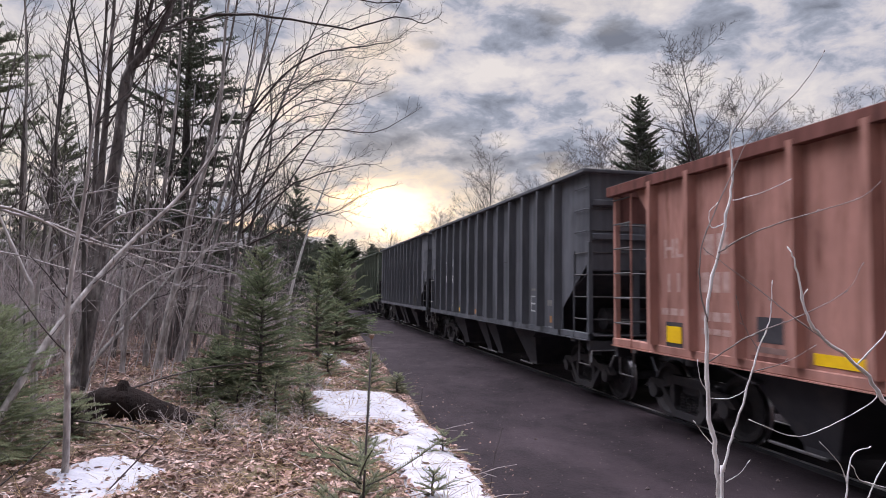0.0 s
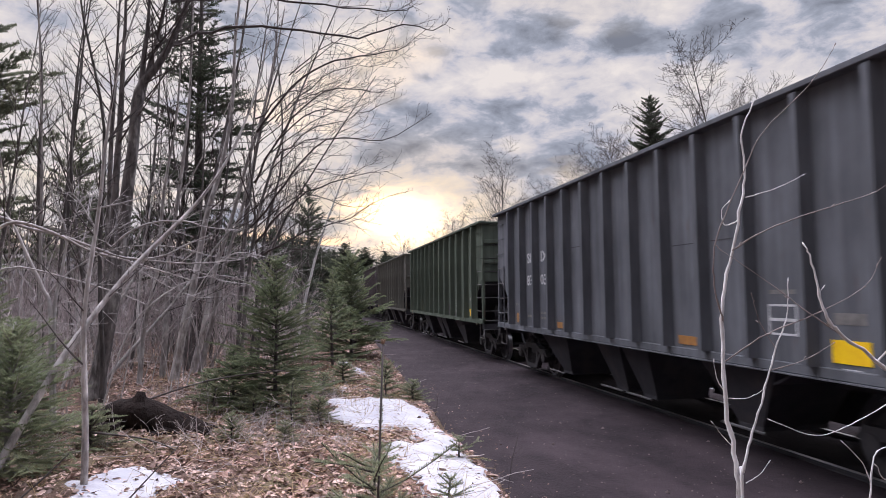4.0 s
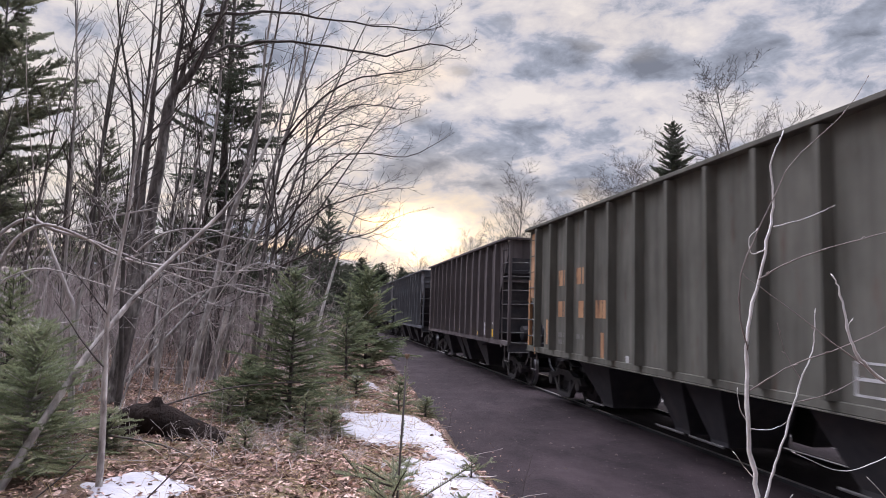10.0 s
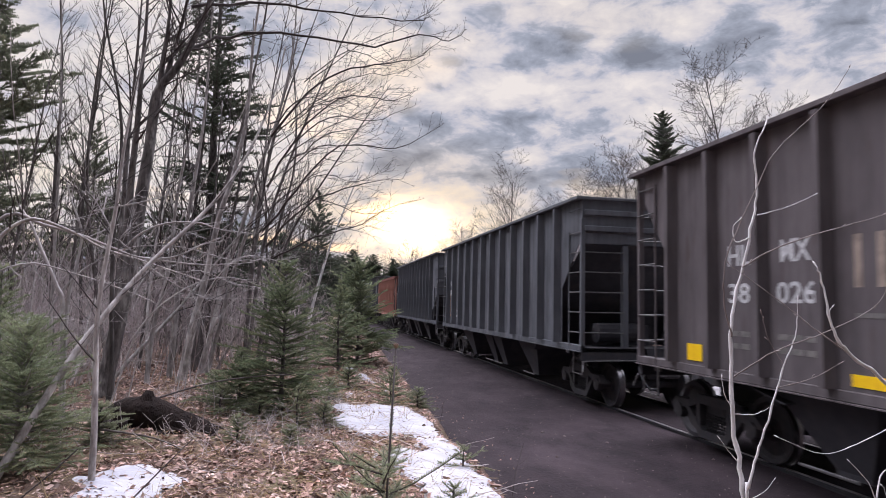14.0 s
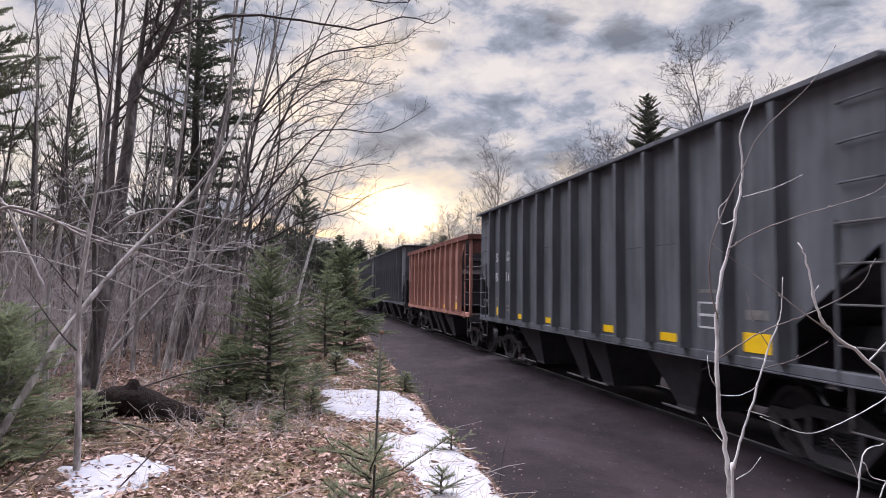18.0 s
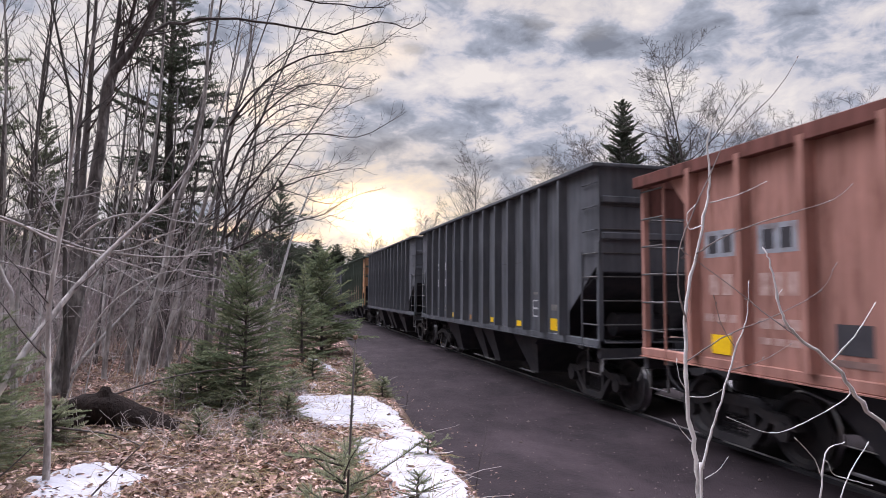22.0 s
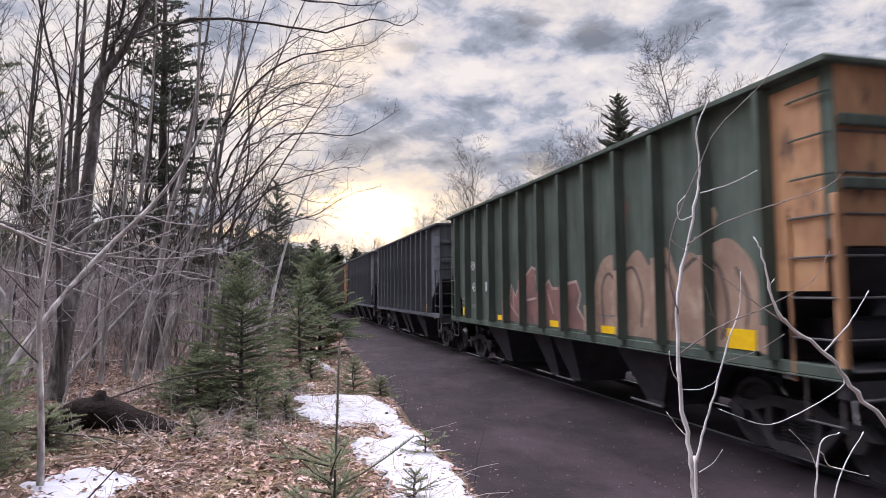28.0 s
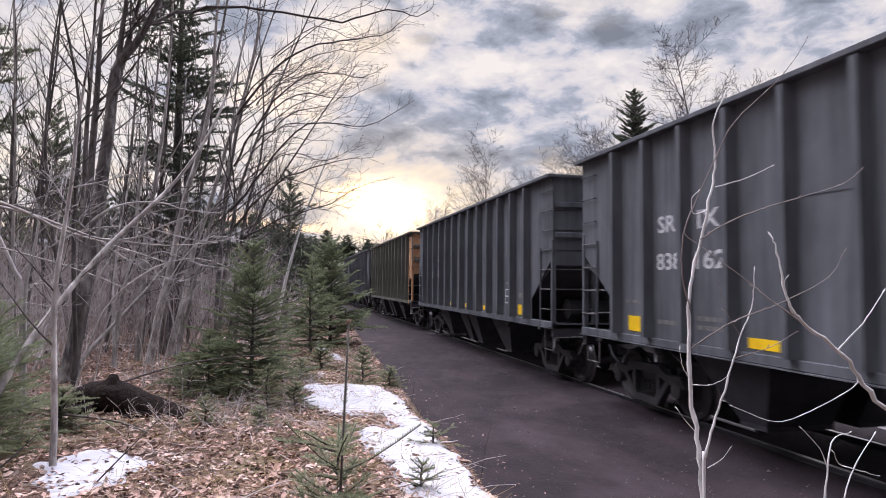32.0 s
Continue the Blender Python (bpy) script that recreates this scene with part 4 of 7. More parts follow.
PINK_TOP = ((4.9, 1.45), (4.95, 2.12), (5.15, 1.75), (5.35, 2.22), (5.6, 1.95), (5.95, 2.3), (6.3, 2.42), (6.6, 2.58), (6.95, 2.5), (7.2, 2.1), (7.5, 2.28), (7.65, 2.12), (8.0, 2.1), (8.3, 2.2), (8.74, 2.24), (8.9, 2.0), (8.78, 1.75), (9.05, 1.5))
PINK_STROKES = (((5.0, 2.08), (5.3, 1.72), (5.9, 1.42)), ((6.1, 1.5), (6.4, 2.3)), ((6.2, 1.85), (6.9, 1.92)), ((6.8, 2.4), (7.0, 1.6)), ((7.4, 2.1), (7.7, 1.6)), ((8.2, 2.1), (8.1, 1.5)), ((5.45, 2.1), (5.5, 1.6)))
TAN_TOP = ((9.4, 1.4), (9.42, 2.0), (9.7, 2.5), (10.1, 2.62), (10.4, 2.32), (10.55, 2.5), (10.87, 2.66), (11.15, 2.4), (11.35, 2.6), (11.6, 2.64), (11.85, 2.25), (12.06, 2.55), (12.4, 2.45), (12.55, 2.6), (12.85, 2.68), (13.1, 2.55), (13.3, 2.3), (13.4, 1.8), (13.4, 1.4))
TAN_STROKES = (((9.75, 1.5), (9.7, 2.1), (9.95, 2.35), (10.2, 2.1), (10.2, 1.5)), ((10.3, 2.3), (10.7, 2.42), (10.95, 2.0), (10.9, 1.5)), ((11.2, 2.3), (11.5, 2.47), (11.75, 2.1), (11.7, 1.5)), ((11.9, 2.3), (12.3, 2.5), (12.7, 2.35), (12.85, 1.8), (12.7, 1.45)), ((13.0, 2.35), (13.2, 2.0), (13.15, 1.6)))


def yellow_row(near, flat, z=0.25, tall=0, wide=0.50, tint=None):
    m = []
    if tall is not None:
        m.append(plate("reflector", tall, 0.26, 0.36, 0.24, tint or YELLOW))
    m += [plate("reflector", k, z, wide, 0.125, YELLOW) for k in flat]
    if near is not None:
        m.append(plate("reflector", near, 0.26, 0.48, 0.24, YELLOW))
    return m


def grey_marks(a=1, box_bay=10, number=None):
    m = []
    for i, text in enumerate(("SR", "IX")):
        m.append(lettering("reporting_mark", a + i, 1.76, text, 0.225, 0.25, WHITE, -0.04))
        if number:
            m.append(lettering("car_number", a + i, 1.21, number[i], 0.205, 0.25, WHITE))
        else:
            m.append(bars("car_number", a + i, 1.21, 3, 0.17, 0.04, 0.25, WHITE))
    return m + [bars("data_stencil", 0, 0.70, 3, 0.15, 0.05, 0.05, DUST), bars("data_stencil", a, 0.42, 4, 0.12, 0.04, 0.06, DUST), bars("data_stencil", a + 1, 0.52, 4, 0.12, 0.04, 0.06, DUST), bars("data_stencil", a + 1, 0.40, 4, 0.12, 0.04, 0.06, DUST),
                frame_mark(box_bay, 0.50, 0.46, 0.36, WHITE), bars("data_stencil", box_bay, 0.98, 3, 0.12, 0.03, 0.05, DUST), plate("wear_patch", 11, 0.66, 0.4, 0.12, DUST), plate("tag_plate", 11, 0.14, 0.22, 0.07, WHITE), plate("weld_seam", 4, 1.95, 0.7, 0.014, BLACK), plate("weld_seam", 8, 1.7, 0.7, 0.014, BLACK), plate("weld_seam", 9, 1.7, 0.7, 0.014, BLACK)]


BASE = dict(kind="grey", label="black-grey steel hopper car with riveted side posts", L=14.1, top=4.41, posts=13, first=1.37, post=0.16, chord=0.07, cut=(1.22, 1.75, 2.68, 0.0), open=False, paint=P_GREY, gap=1.5, marks=[])


def spec(**kw):
    s = dict(BASE)
    s.update(kw)
    return s


GREY = lambda label, **kw: spec(label=label, marks=grey_marks(kw.pop("text", 1), kw.pop("box_bay", 10), kw.pop("number", None)) + yellow_row(kw.pop("near", 11), kw.pop("flat", (3, 7, 9)), tint=kw.pop("tint", None)) + kw.pop("more", []), **kw)
SLATE = lambda label, **kw: spec(kind="slate", paint=P_SLATE, label=label, marks=grey_marks(kw.pop("text", 1), kw.pop("box_bay", 10), kw.pop("number", None)) + yellow_row(11, kw.pop("flat", (3, 8)), tint=kw.pop("tint", None)) + kw.pop("more", []), **kw)
AMB = lambda k: plate("reflector", k, 0.25, 0.5, 0.125, AMBER, "faded dirty reflector")
RED_SMALL = [bars("data_stencil", 0, 0.66, 3, 0.18, 0.05, 0.10, PALE_RED), bars("data_stencil", 1, 0.62, 3, 0.18, 0.04, 0.12, PALE_RED), bars("data_stencil", 1, 0.44, 3, 0.18, 0.04, 0.08, PALE_RED), plate("grime_patch", 2, 0.42, 0.42, 0.30, BLACK), plate("wear_patch", 2, 0.30, 0.5, 0.07, FADED)]
RED = dict(kind="red", label="faded oxide-red hopper car with open framed ends", L=12.2, top=3.90, posts=11, first=1.3, post=0.13, chord=0.17, cut=(1.2, 3.2, 3.72, 0.75), open=True, paint=P_RED, chord_paint=P_MAROON, gap=1.5,
           marks=yellow_row(9, (4, 7), tall=0, wide=0.56) + [plate("repaint_patch", k, 1.48, 0.6, 0.34, DATA_PATCH, lift=-0.002) for k in (0, 1)] + [bars("reporting_mark", k, 1.53, 2, 0.15, 0.12, 0.23, BLACK) for k in (0, 1)]
           + [bars("car_number", 0, 1.0, 2, 0.18, 0.07, 0.26, PALE_RED), bars("car_number", 1, 1.0, 3, 0.16, 0.05, 0.26, PALE_RED)] + RED_SMALL + [frame_mark(8, 0.48, 0.6, 0.42, PALE_RED), plate("bare_patch", 9, 0.62, 0.6, 0.12, PALE_RED)])
GREEN = dict(posts=13, first=0.9, L=14.5, corner_paint=P_TAN)

TRAIN = []


def place_car(s, far_y):
    """far_y: where its far end stands when the clip begins."""
    TRAIN.append((hopper_car(s), far_y - s["L"] / 2))


place_car(spec(**{**RED, "label": "oxide-red hopper car with pale stencils, yellow reflectors and open ends", "marks": yellow_row(9, (3, 7), tall=0, wide=0.62) + [lettering("reporting_mark", 0, 1.50, "HL", 0.23, 0.28, PALE_RED), bars("reporting_mark", 1, 1.50, 2, 0.2, 0.07, 0.28, PALE_RED), lettering("car_number", 0, 1.0, "11", 0.15, 0.27, PALE_RED), bars("car_number", 1, 1.0, 3, 0.17, 0.05, 0.27, PALE_RED), plate("grime_patch", 0, 0.20, 0.42, 0.36, BLACK, lift=-0.002), plate("rust_stain", 2, 0.16, 0.6, 0.10, P_MAROON)] + RED_SMALL}), 10.1)
place_car(GREY("black-grey hopper car with white numbering and one yellow reflector", flat=(3,), number=None, more=[AMB(5), plate("reflector", 11, 0.3, 0.1, 0.14, AMBER)], near=None), 25.15)
place_car(SLATE("dusty slate-grey hopper car with large white numbering", flat=(), number=("838", "032"), tint=AMBER, more=[AMB(3), AMB(8)]), 40.15)
place_car(spec(kind="green", label="faded green hopper car with rusty orange end panels", paint=P_GREEN, **GREEN,
               marks=yellow_row(11, (3,)) + [stain(5.0, 1.05, 0.5), stain(9.4, 1.05, 0.6), stain(10.35, 0.9, 0.4), smudge(10.0, 3.4, 0.7, 0.6, G_RED, 4)] + [plate("end_panel", -1, 1.45, 0.68, 1.70, P_TAN, "rusty orange end panel", 0.004, 0.13)] + [bars("faded_letters", k, 1.95, 1, 0.62, 0.1, 0.42, GHOST) for k in (1, 2, 3, 4)] + [bars("faded_letters", k, 1.1, 1, 0.62, 0.1, 0.36, GHOST) for k in (1, 2, 3, 4, 5)]
               + [bars("data_stencil", 1, 0.35, 3, 0.16, 0.05, 0.16, TEAL), bars("data_stencil", 2, 0.30, 3, 0.18, 0.05, 0.2, TEAL), plate("reflector", 6, 0.18, 0.4, 0.16, AMBER), plate("reflector", 8, 0.18, 0.3, 0.16, AMBER), frame_mark(9, 0.3, 0.42, 0.38, WHITE), bars("data_stencil", 11, 0.78, 2, 0.25, 0.04, 0.10, DUST)]), 56.35)
place_car(spec(kind="olive", label="olive-grey hopper car with an orange end panel and teal patch", paint=P_OLIVE, **GREEN,
               marks=[plate("end_panel", -1, 1.45, 0.68, 1.70, P_TAN, "rusty orange end panel", 0.004, 0.13), bars("faded_letters", 1, 1.7, 2, 0.26, 0.08, 0.36, P_TAN), bars("faded_letters", 2, 1.7, 2, 0.26, 0.08, 0.36, P_TAN), bars("faded_letters", 1, 0.98, 2, 0.26, 0.08, 0.36, P_TAN), bars("faded_letters", 2, 0.98, 1, 0.3, 0.08, 0.36, P_TAN), bars("faded_letters", 3, 0.98, 2, 0.3, 0.04, 0.36, P_TAN), bars("data_stencil", 1, 0.52, 2, 0.22, 0.1, 0.1, DUST), bars("data_stencil", 1, 0.36, 2, 0.22, 0.1, 0.1, DUST), bars("data_stencil", 2, 0.52, 2, 0.22, 0.1, 0.1, DUST), plate("faded_stripe", 0, 0.3, 0.12, 0.6, P_TAN), plate("faded_stripe", 3, 0.2, 0.14, 0.5, P_TAN), plate("data_plate", 4, 0.2, 0.12, 0.12, WHITE), frame_mark(9, 0.28, 0.5, 0.36, WHITE), bars("data_stencil", 10, 0.62, 4, 0.14, 0.02, 0.06, DUST), bars("data_stencil", 10, 0.42, 4, 0.14, 0.02, 0.06, DUST),
                      plate("teal_patch", 11, 0.20, 0.66, 0.46, TEAL)] + [bars("data_stencil", 11, 0.74 + 0.15 * k, 5, 0.11, 0.02, 0.08, WHITE) for k in range(5)]), 72.66)
place_car(spec(kind="brown", label="brown-black hopper car with faded giant lettering and yellow reflectors", paint=P_BROWN, L=14.4, posts=13, first=1.15, cut=(1.05, 2.75, 3.85, 0.25), open=True,
               marks=yellow_row(11, (3, 6, 9), tall=0) + [lettering("reporting_mark", 1, 1.58, "HL", 0.215, 0.27, WHITE), lettering("reporting_mark", 2, 1.58, "MX", 0.24, 0.27, WHITE), lettering("car_number", 1, 1.09, "38", 0.21, 0.26, WHITE), lettering("car_number", 2, 1.09, "026", 0.21, 0.26, WHITE), bars("data_stencil", 1, 0.66, 2, 0.17, 0.05, 0.07, DUST), bars("data_stencil", 2, 0.66, 3, 0.17, 0.05, 0.07, DUST), bars("data_stencil", 1, 0.5, 2, 0.17, 0.05, 0.07, DUST), bars("data_stencil", 2, 0.5, 3, 0.17, 0.05, 0.07, DUST), bars("data_stencil", 3, 0.95, 2, 0.17, 0.02, 0.05, DUST)]
               + [bars("faded_brand_letter", k, 1.98, 2, 0.10, 0.20, 0.55, TAN_LETTER) for k in (4, 5, 7, 8)] + [bars("faded_brand_letter", 6, 1.98, 1, 0.13, 0, 0.55, TAN_LETTER)] + [bars("faded_brand_letter", k, 1.26, 2, 0.10, 0.18, 0.55, TAN_LETTER) for k in (3, 4, 5, 7, 9)] + [bars("faded_brand_letter", k, 1.26, 1, 0.13, 0, 0.55, TAN_LETTER) for k in (6, 8)] + [plate("data_plate", 10, 0.28, 0.5, 0.42, WHITE), plate("data_plate", 11, 0.66, 0.42, 0.06, WHITE)]), 88.95)
place_car(spec(kind="drab", label="drab slate hopper car with white numbering and a yellow stripe", posts=12, first=1.25, L=14.5, paint=P_SLATE, cut=(1.1, 2.5, 3.6, 0.0),
               marks=[lettering("reporting_mark", 0, 1.68, "FURX", 0.165, 0.22, WHITE, -0.1), bars("car_number", 0, 1.33, 6, 0.125, 0.02, 0.21, WHITE), plate("yellow_stripe", 0, 0.5, 0.10, 0.95, AMBER, off=-0.47), plate("repaint_patch", 1, 1.7, 0.85, 0.55, P_GREY, lift=0.002), plate("repaint_patch", 1, 0.9, 0.8, 0.62, P_GREY, lift=0.002), bars("data_stencil", 0, 0.7, 3, 0.14, 0.05, 0.09, DUST), bars("data_stencil", 0, 0.5, 4, 0.14, 0.05, 0.07, DUST), bars("data_stencil", 1, 0.66, 3, 0.14, 0.05, 0.09, WHITE), bars("data_stencil", 1, 0.48, 4, 0.14, 0.03, 0.09, WHITE), plate("yellow_stripe", 4, 0.46, 0.11, 0.5, AMBER, off=0.3), bars("data_stencil", 6.3, 0.26, 2, 0.12, 0.03, 0.10, DUST), plate("data_plate", 2, 0.3, 0.12, 0.1, DUST)]), 105.8)
place_car(GREY("black-grey hopper car with white numbering and a row of yellow reflectors", flat=(2, 4, 7, 9), text=0, number=("838", "160")), 121.4)
place_car(spec(**RED), 134.88)
place_car(GREY("black-grey hopper car with white numbering and yellow reflectors", flat=(3, 7, 9), number=("838", "069"), more=[AMB(5)]), 150.33)
place_car(SLATE("slate-grey hopper car with yellow reflectors and a boxed stencil", flat=(3, 6, 8)), 165.8)
place_car(spec(kind="painted", label="green hopper car covered in pink and tan sprayed letters", paint=P_GREEN2, tan_end=-1, **GREEN,
               marks=yellow_row(11, (3, 6, 8)) + [lettering("reporting_mark", 1, 1.56, "HLMX", 0.15, 0.25, WHITE, -0.1), lettering("car_number", 1, 0.96, "430", 0.165, 0.25, WHITE, -0.05), bars("car_number", 2, 0.96, 2, 0.14, 0.04, 0.25, WHITE), bars("data_stencil", 0, 0.72, 4, 0.12, 0.02, 0.05, DUST), bars("data_stencil", 0, 0.60, 4, 0.12, 0.02, 0.05, DUST), bars("data_stencil", 1, 0.5, 4, 0.13, 0.04, 0.1, DUST), mural("graffiti", PINK_TOP, PINK_STROKES, G_PINK, G_EDGE, G_EDGE, smooth=False), mural("graffiti", TAN_TOP, TAN_STROKES, G_TAN, G_TAN, G_DARK), smudge(10.4, 3.35, 0.5, 0.6, G_RED, 9), smudge(12.6, 3.0, 0.2, 0.3, G_TAN, 10),
                      plate("end_panel", 12, 0.95, 0.68, 2.2, P_TAN, "rusty orange end panel", 0.004, -0.13), frame_mark(8, 0.14, 0.6, 0.42, DUST), plate("reflector_backing", 11, 0.1, 0.62, 0.1, DUST)]), 182.1)
place_car(GREY("black-grey hopper car with white numbering and faded reflectors", flat=(3, 8), number=("838", "162"), more=[AMB(5)]), 197.7)
place_car(GREY("black-grey hopper car with yellow reflectors and a boxed stencil", flat=(4, 6, 8)), 213.2)
place_car(spec(kind="olive_far", label="dark olive hopper car with a rusty orange end", paint=P_OLIVE, tan_end=-1, **GREEN, marks=[plate("end_panel", 12, 1.2, 0.68, 1.9, P_TAN, "rusty orange end panel", 0.004, -0.13)]), 229.4)
for k in range(3):
    place_car(GREY("black-grey hopper car far along the train"), 245.0 + 15.5 * k)


# ---- trees ----
def bend(p, d, length, r, rng, n=5, wander=0.12, lift=0.05, tip=0.25):
    """A wandering limb: its points and radii."""
    pts, rad = [p.copy()], [r]
    d = d.normalized()
    q = p.copy()
    for i in range(n):
        d = (d + Vector((rng.gauss(0, wander), rng.gauss(0, wander), rng.gauss(0, wander) + lift))).normalized()
        q = q + d * (length / n)
        pts.append(q.copy())
        rad.append(r * (1 - (1 - tip) * (i + 1) / n))
    return pts, rad


def along(pts, rad, u):
    """Place, way and radius at the share u of a limb."""
    x = u * (len(pts) - 1)
    i = min(int(x), len(pts) - 2)
    f = x - i
    return pts[i].lerp(pts[i + 1], f), (pts[i + 1] - pts[i]).normalized(), rad[i] * (1 - f) + rad[i + 1] * f


def branches(V, F, pts, rad, rng, level, count, length, spread_deg=48, low=0.3, side=None, lift=0.018, fine=0.004):
    """Limbs off a limb, and theirs in turn; side: a way that they favour."""
    for k in range(count):
        u = low + (1 - low) * (k + rng.random()) / count
        p, d, r = along(pts, rad, min(u, 0.99))
        a = Vector((rng.gauss(0, 1), rng.gauss(0, 1), rng.gauss(0, 0.5)))
        if side is not None:
            a += side * 1.6
        a = (a - d * a.dot(d))
        a = a.normalized() if a.length > 1e-6 else Vector((1, 0, 0))
        t = radians(spread_deg * rng.uniform(0.7, 1.25))
        nd = d * math.cos(t) + a * math.sin(t)
        ln = length * (1.15 - 0.75 * u) * rng.uniform(0.6, 1.15)
        nr = max(fine, min(r * 0.55, ln * 0.012))
        bp, br = bend(p, nd, ln, nr, rng, 4 if level > 0 else 3, 0.055, lift, 0.3)
        tube(V, F, bp, br, 4 if nr > 0.012 else 3)
        if level > 0:
            branches(V, F, bp, br, rng, level - 1, max(3, int(min(ln * 5.5, 11))), ln * 0.5, spread_deg, 0.2, side, lift * 0.8, fine)


def taper(n, r, tip=0.2):
    return [r * (1 - (1 - tip) * (i / (n - 1)) ** 0.9) for i in range(n)]


def stem_tree(name, label, category, stems, seed, bark, twig=None, count=16, length=1.6, level=1, side=None, low=0.3, spread_deg=45, group="bare trees of the wood", fine=0.004, sweeps=(), fan=0):
    """A tree of one or more measured stems: trunks as parts, all finer wood one crown."""
    rng = random.Random(seed)
    tree = empty(name, label, category, group=group)
    CV, CF = [], []
    for points, r in stems:
        pts = smooth_path(points)
        foot = pts[0]
        if foot.z < 1.3:
            g = ground_z(foot.x, foot.y) - 0.06
            if foot.z > g:
                pts.insert(0, Vector((foot.x, foot.y, g)))
            else:
                pts[0].z = g
        rad = taper(len(pts), r)
        if pts[0].z < 1.2:
            rad[0] = r * 1.45
        V, F = [], []
        tube(V, F, pts, rad, 8 if r > 0.04 else 6)
        part("trunk", (V, F), bark, tree, smooth=True)
        branches(CV, CF, pts, rad, rng, level, count, length, spread_deg, low, side, fine=fine)
    for k in range(fan):
        z, y = rng.uniform(2.4, 6.6), rng.uniform(11, 13.5)
        x = -1.1 + 0.13 * (z - 2.4) + rng.uniform(-0.3, 0.4)
        reach, rise = rng.uniform(1.2, 2.7), rng.uniform(0.22, 0.6)
        sweeps = (*sweeps, ([(x, y, z), (x + 0.35 * reach, y - 0.3, z + 0.26 * reach), (x + 0.7 * reach, y - 0.6, z + rise * 0.7 * reach), (x + reach, y - 0.8, z + rise * 1.08 * reach)], rng.uniform(0.009, 0.016)))
    for points, r in sweeps:
        pts = smooth_path(points)
        pts = [p + Vector((rng.gauss(0, 0.012), rng.gauss(0, 0.03), rng.gauss(0, 0.012))) for p in pts]
        rad = taper(len(pts), r, 0.12)
        tube(CV, CF, pts, rad, 5)
        branches(CV, CF, pts, rad, rng, 1, 18, 0.85, 50, 0.12, Vector((0.12, 0, 0.2)), fine=0.0035)
    if CF:
        part("crown", (CV, CF), twig or TWIG, tree, "bare twigs")
    return tree


def bare_tree(name, label, height, r, seed, bark=BARK, level=1, count=20, group="bare trees of the wood", m=None, length=None, fine=0.006, low=0.3, lift=0.06, lean=0.06, spread_deg=42):
    rng = random.Random(seed)
    tree = empty(name, label, "tree", m, group)
    pts, rad = bend(Vector((0, 0, -0.1)), Vector((rng.gauss(0, lean), rng.gauss(0, lean), 1)), height, r, rng, 9, 0.05, 0.06, 0.12)
    V, F = [], []
    tube(V, F, pts, rad, 6)
    part("trunk", (V, F), bark, tree, smooth=True)
    V, F = [], []
    branches(V, F, pts, rad, rng, level, count, length or height * 0.26, spread_deg, low, None, lift, fine)
    part("crown", (V, F), TWIG, tree, "bare twigs")
    return tree


def needles(V, F, p, q, rng, width, step, droop=0.0):
    """A needled shoot from p to q: flat blades off both sides and above."""
    d = q - p
    ln = d.length
    if ln < 1e-4:
        return
    d = d / ln
    s = d.cross(Vector((0, 0, 1)))
    s = s.normalized() if s.length > 1e-4 else Vector((1, 0, 0))
    up = s.cross(d)
    k = 0.0
    while k < ln:
        c = p + d * k
        for a in (0.15, 2.99, 1.1, 2.0):
            a += rng.gauss(0, 0.25)
            way = (s * math.cos(a) + up * math.sin(a)) * 0.85 + d * 0.55
            w = width * rng.uniform(0.75, 1.15) * (1 - 0.35 * k / ln)
            e = c + way * w
            b = d * (step * 0.42)
            n = len(V)
            V += [tuple(c - b), tuple(c + b), tuple(e)]
            F.append((n, n + 1, n + 2))
        k += step


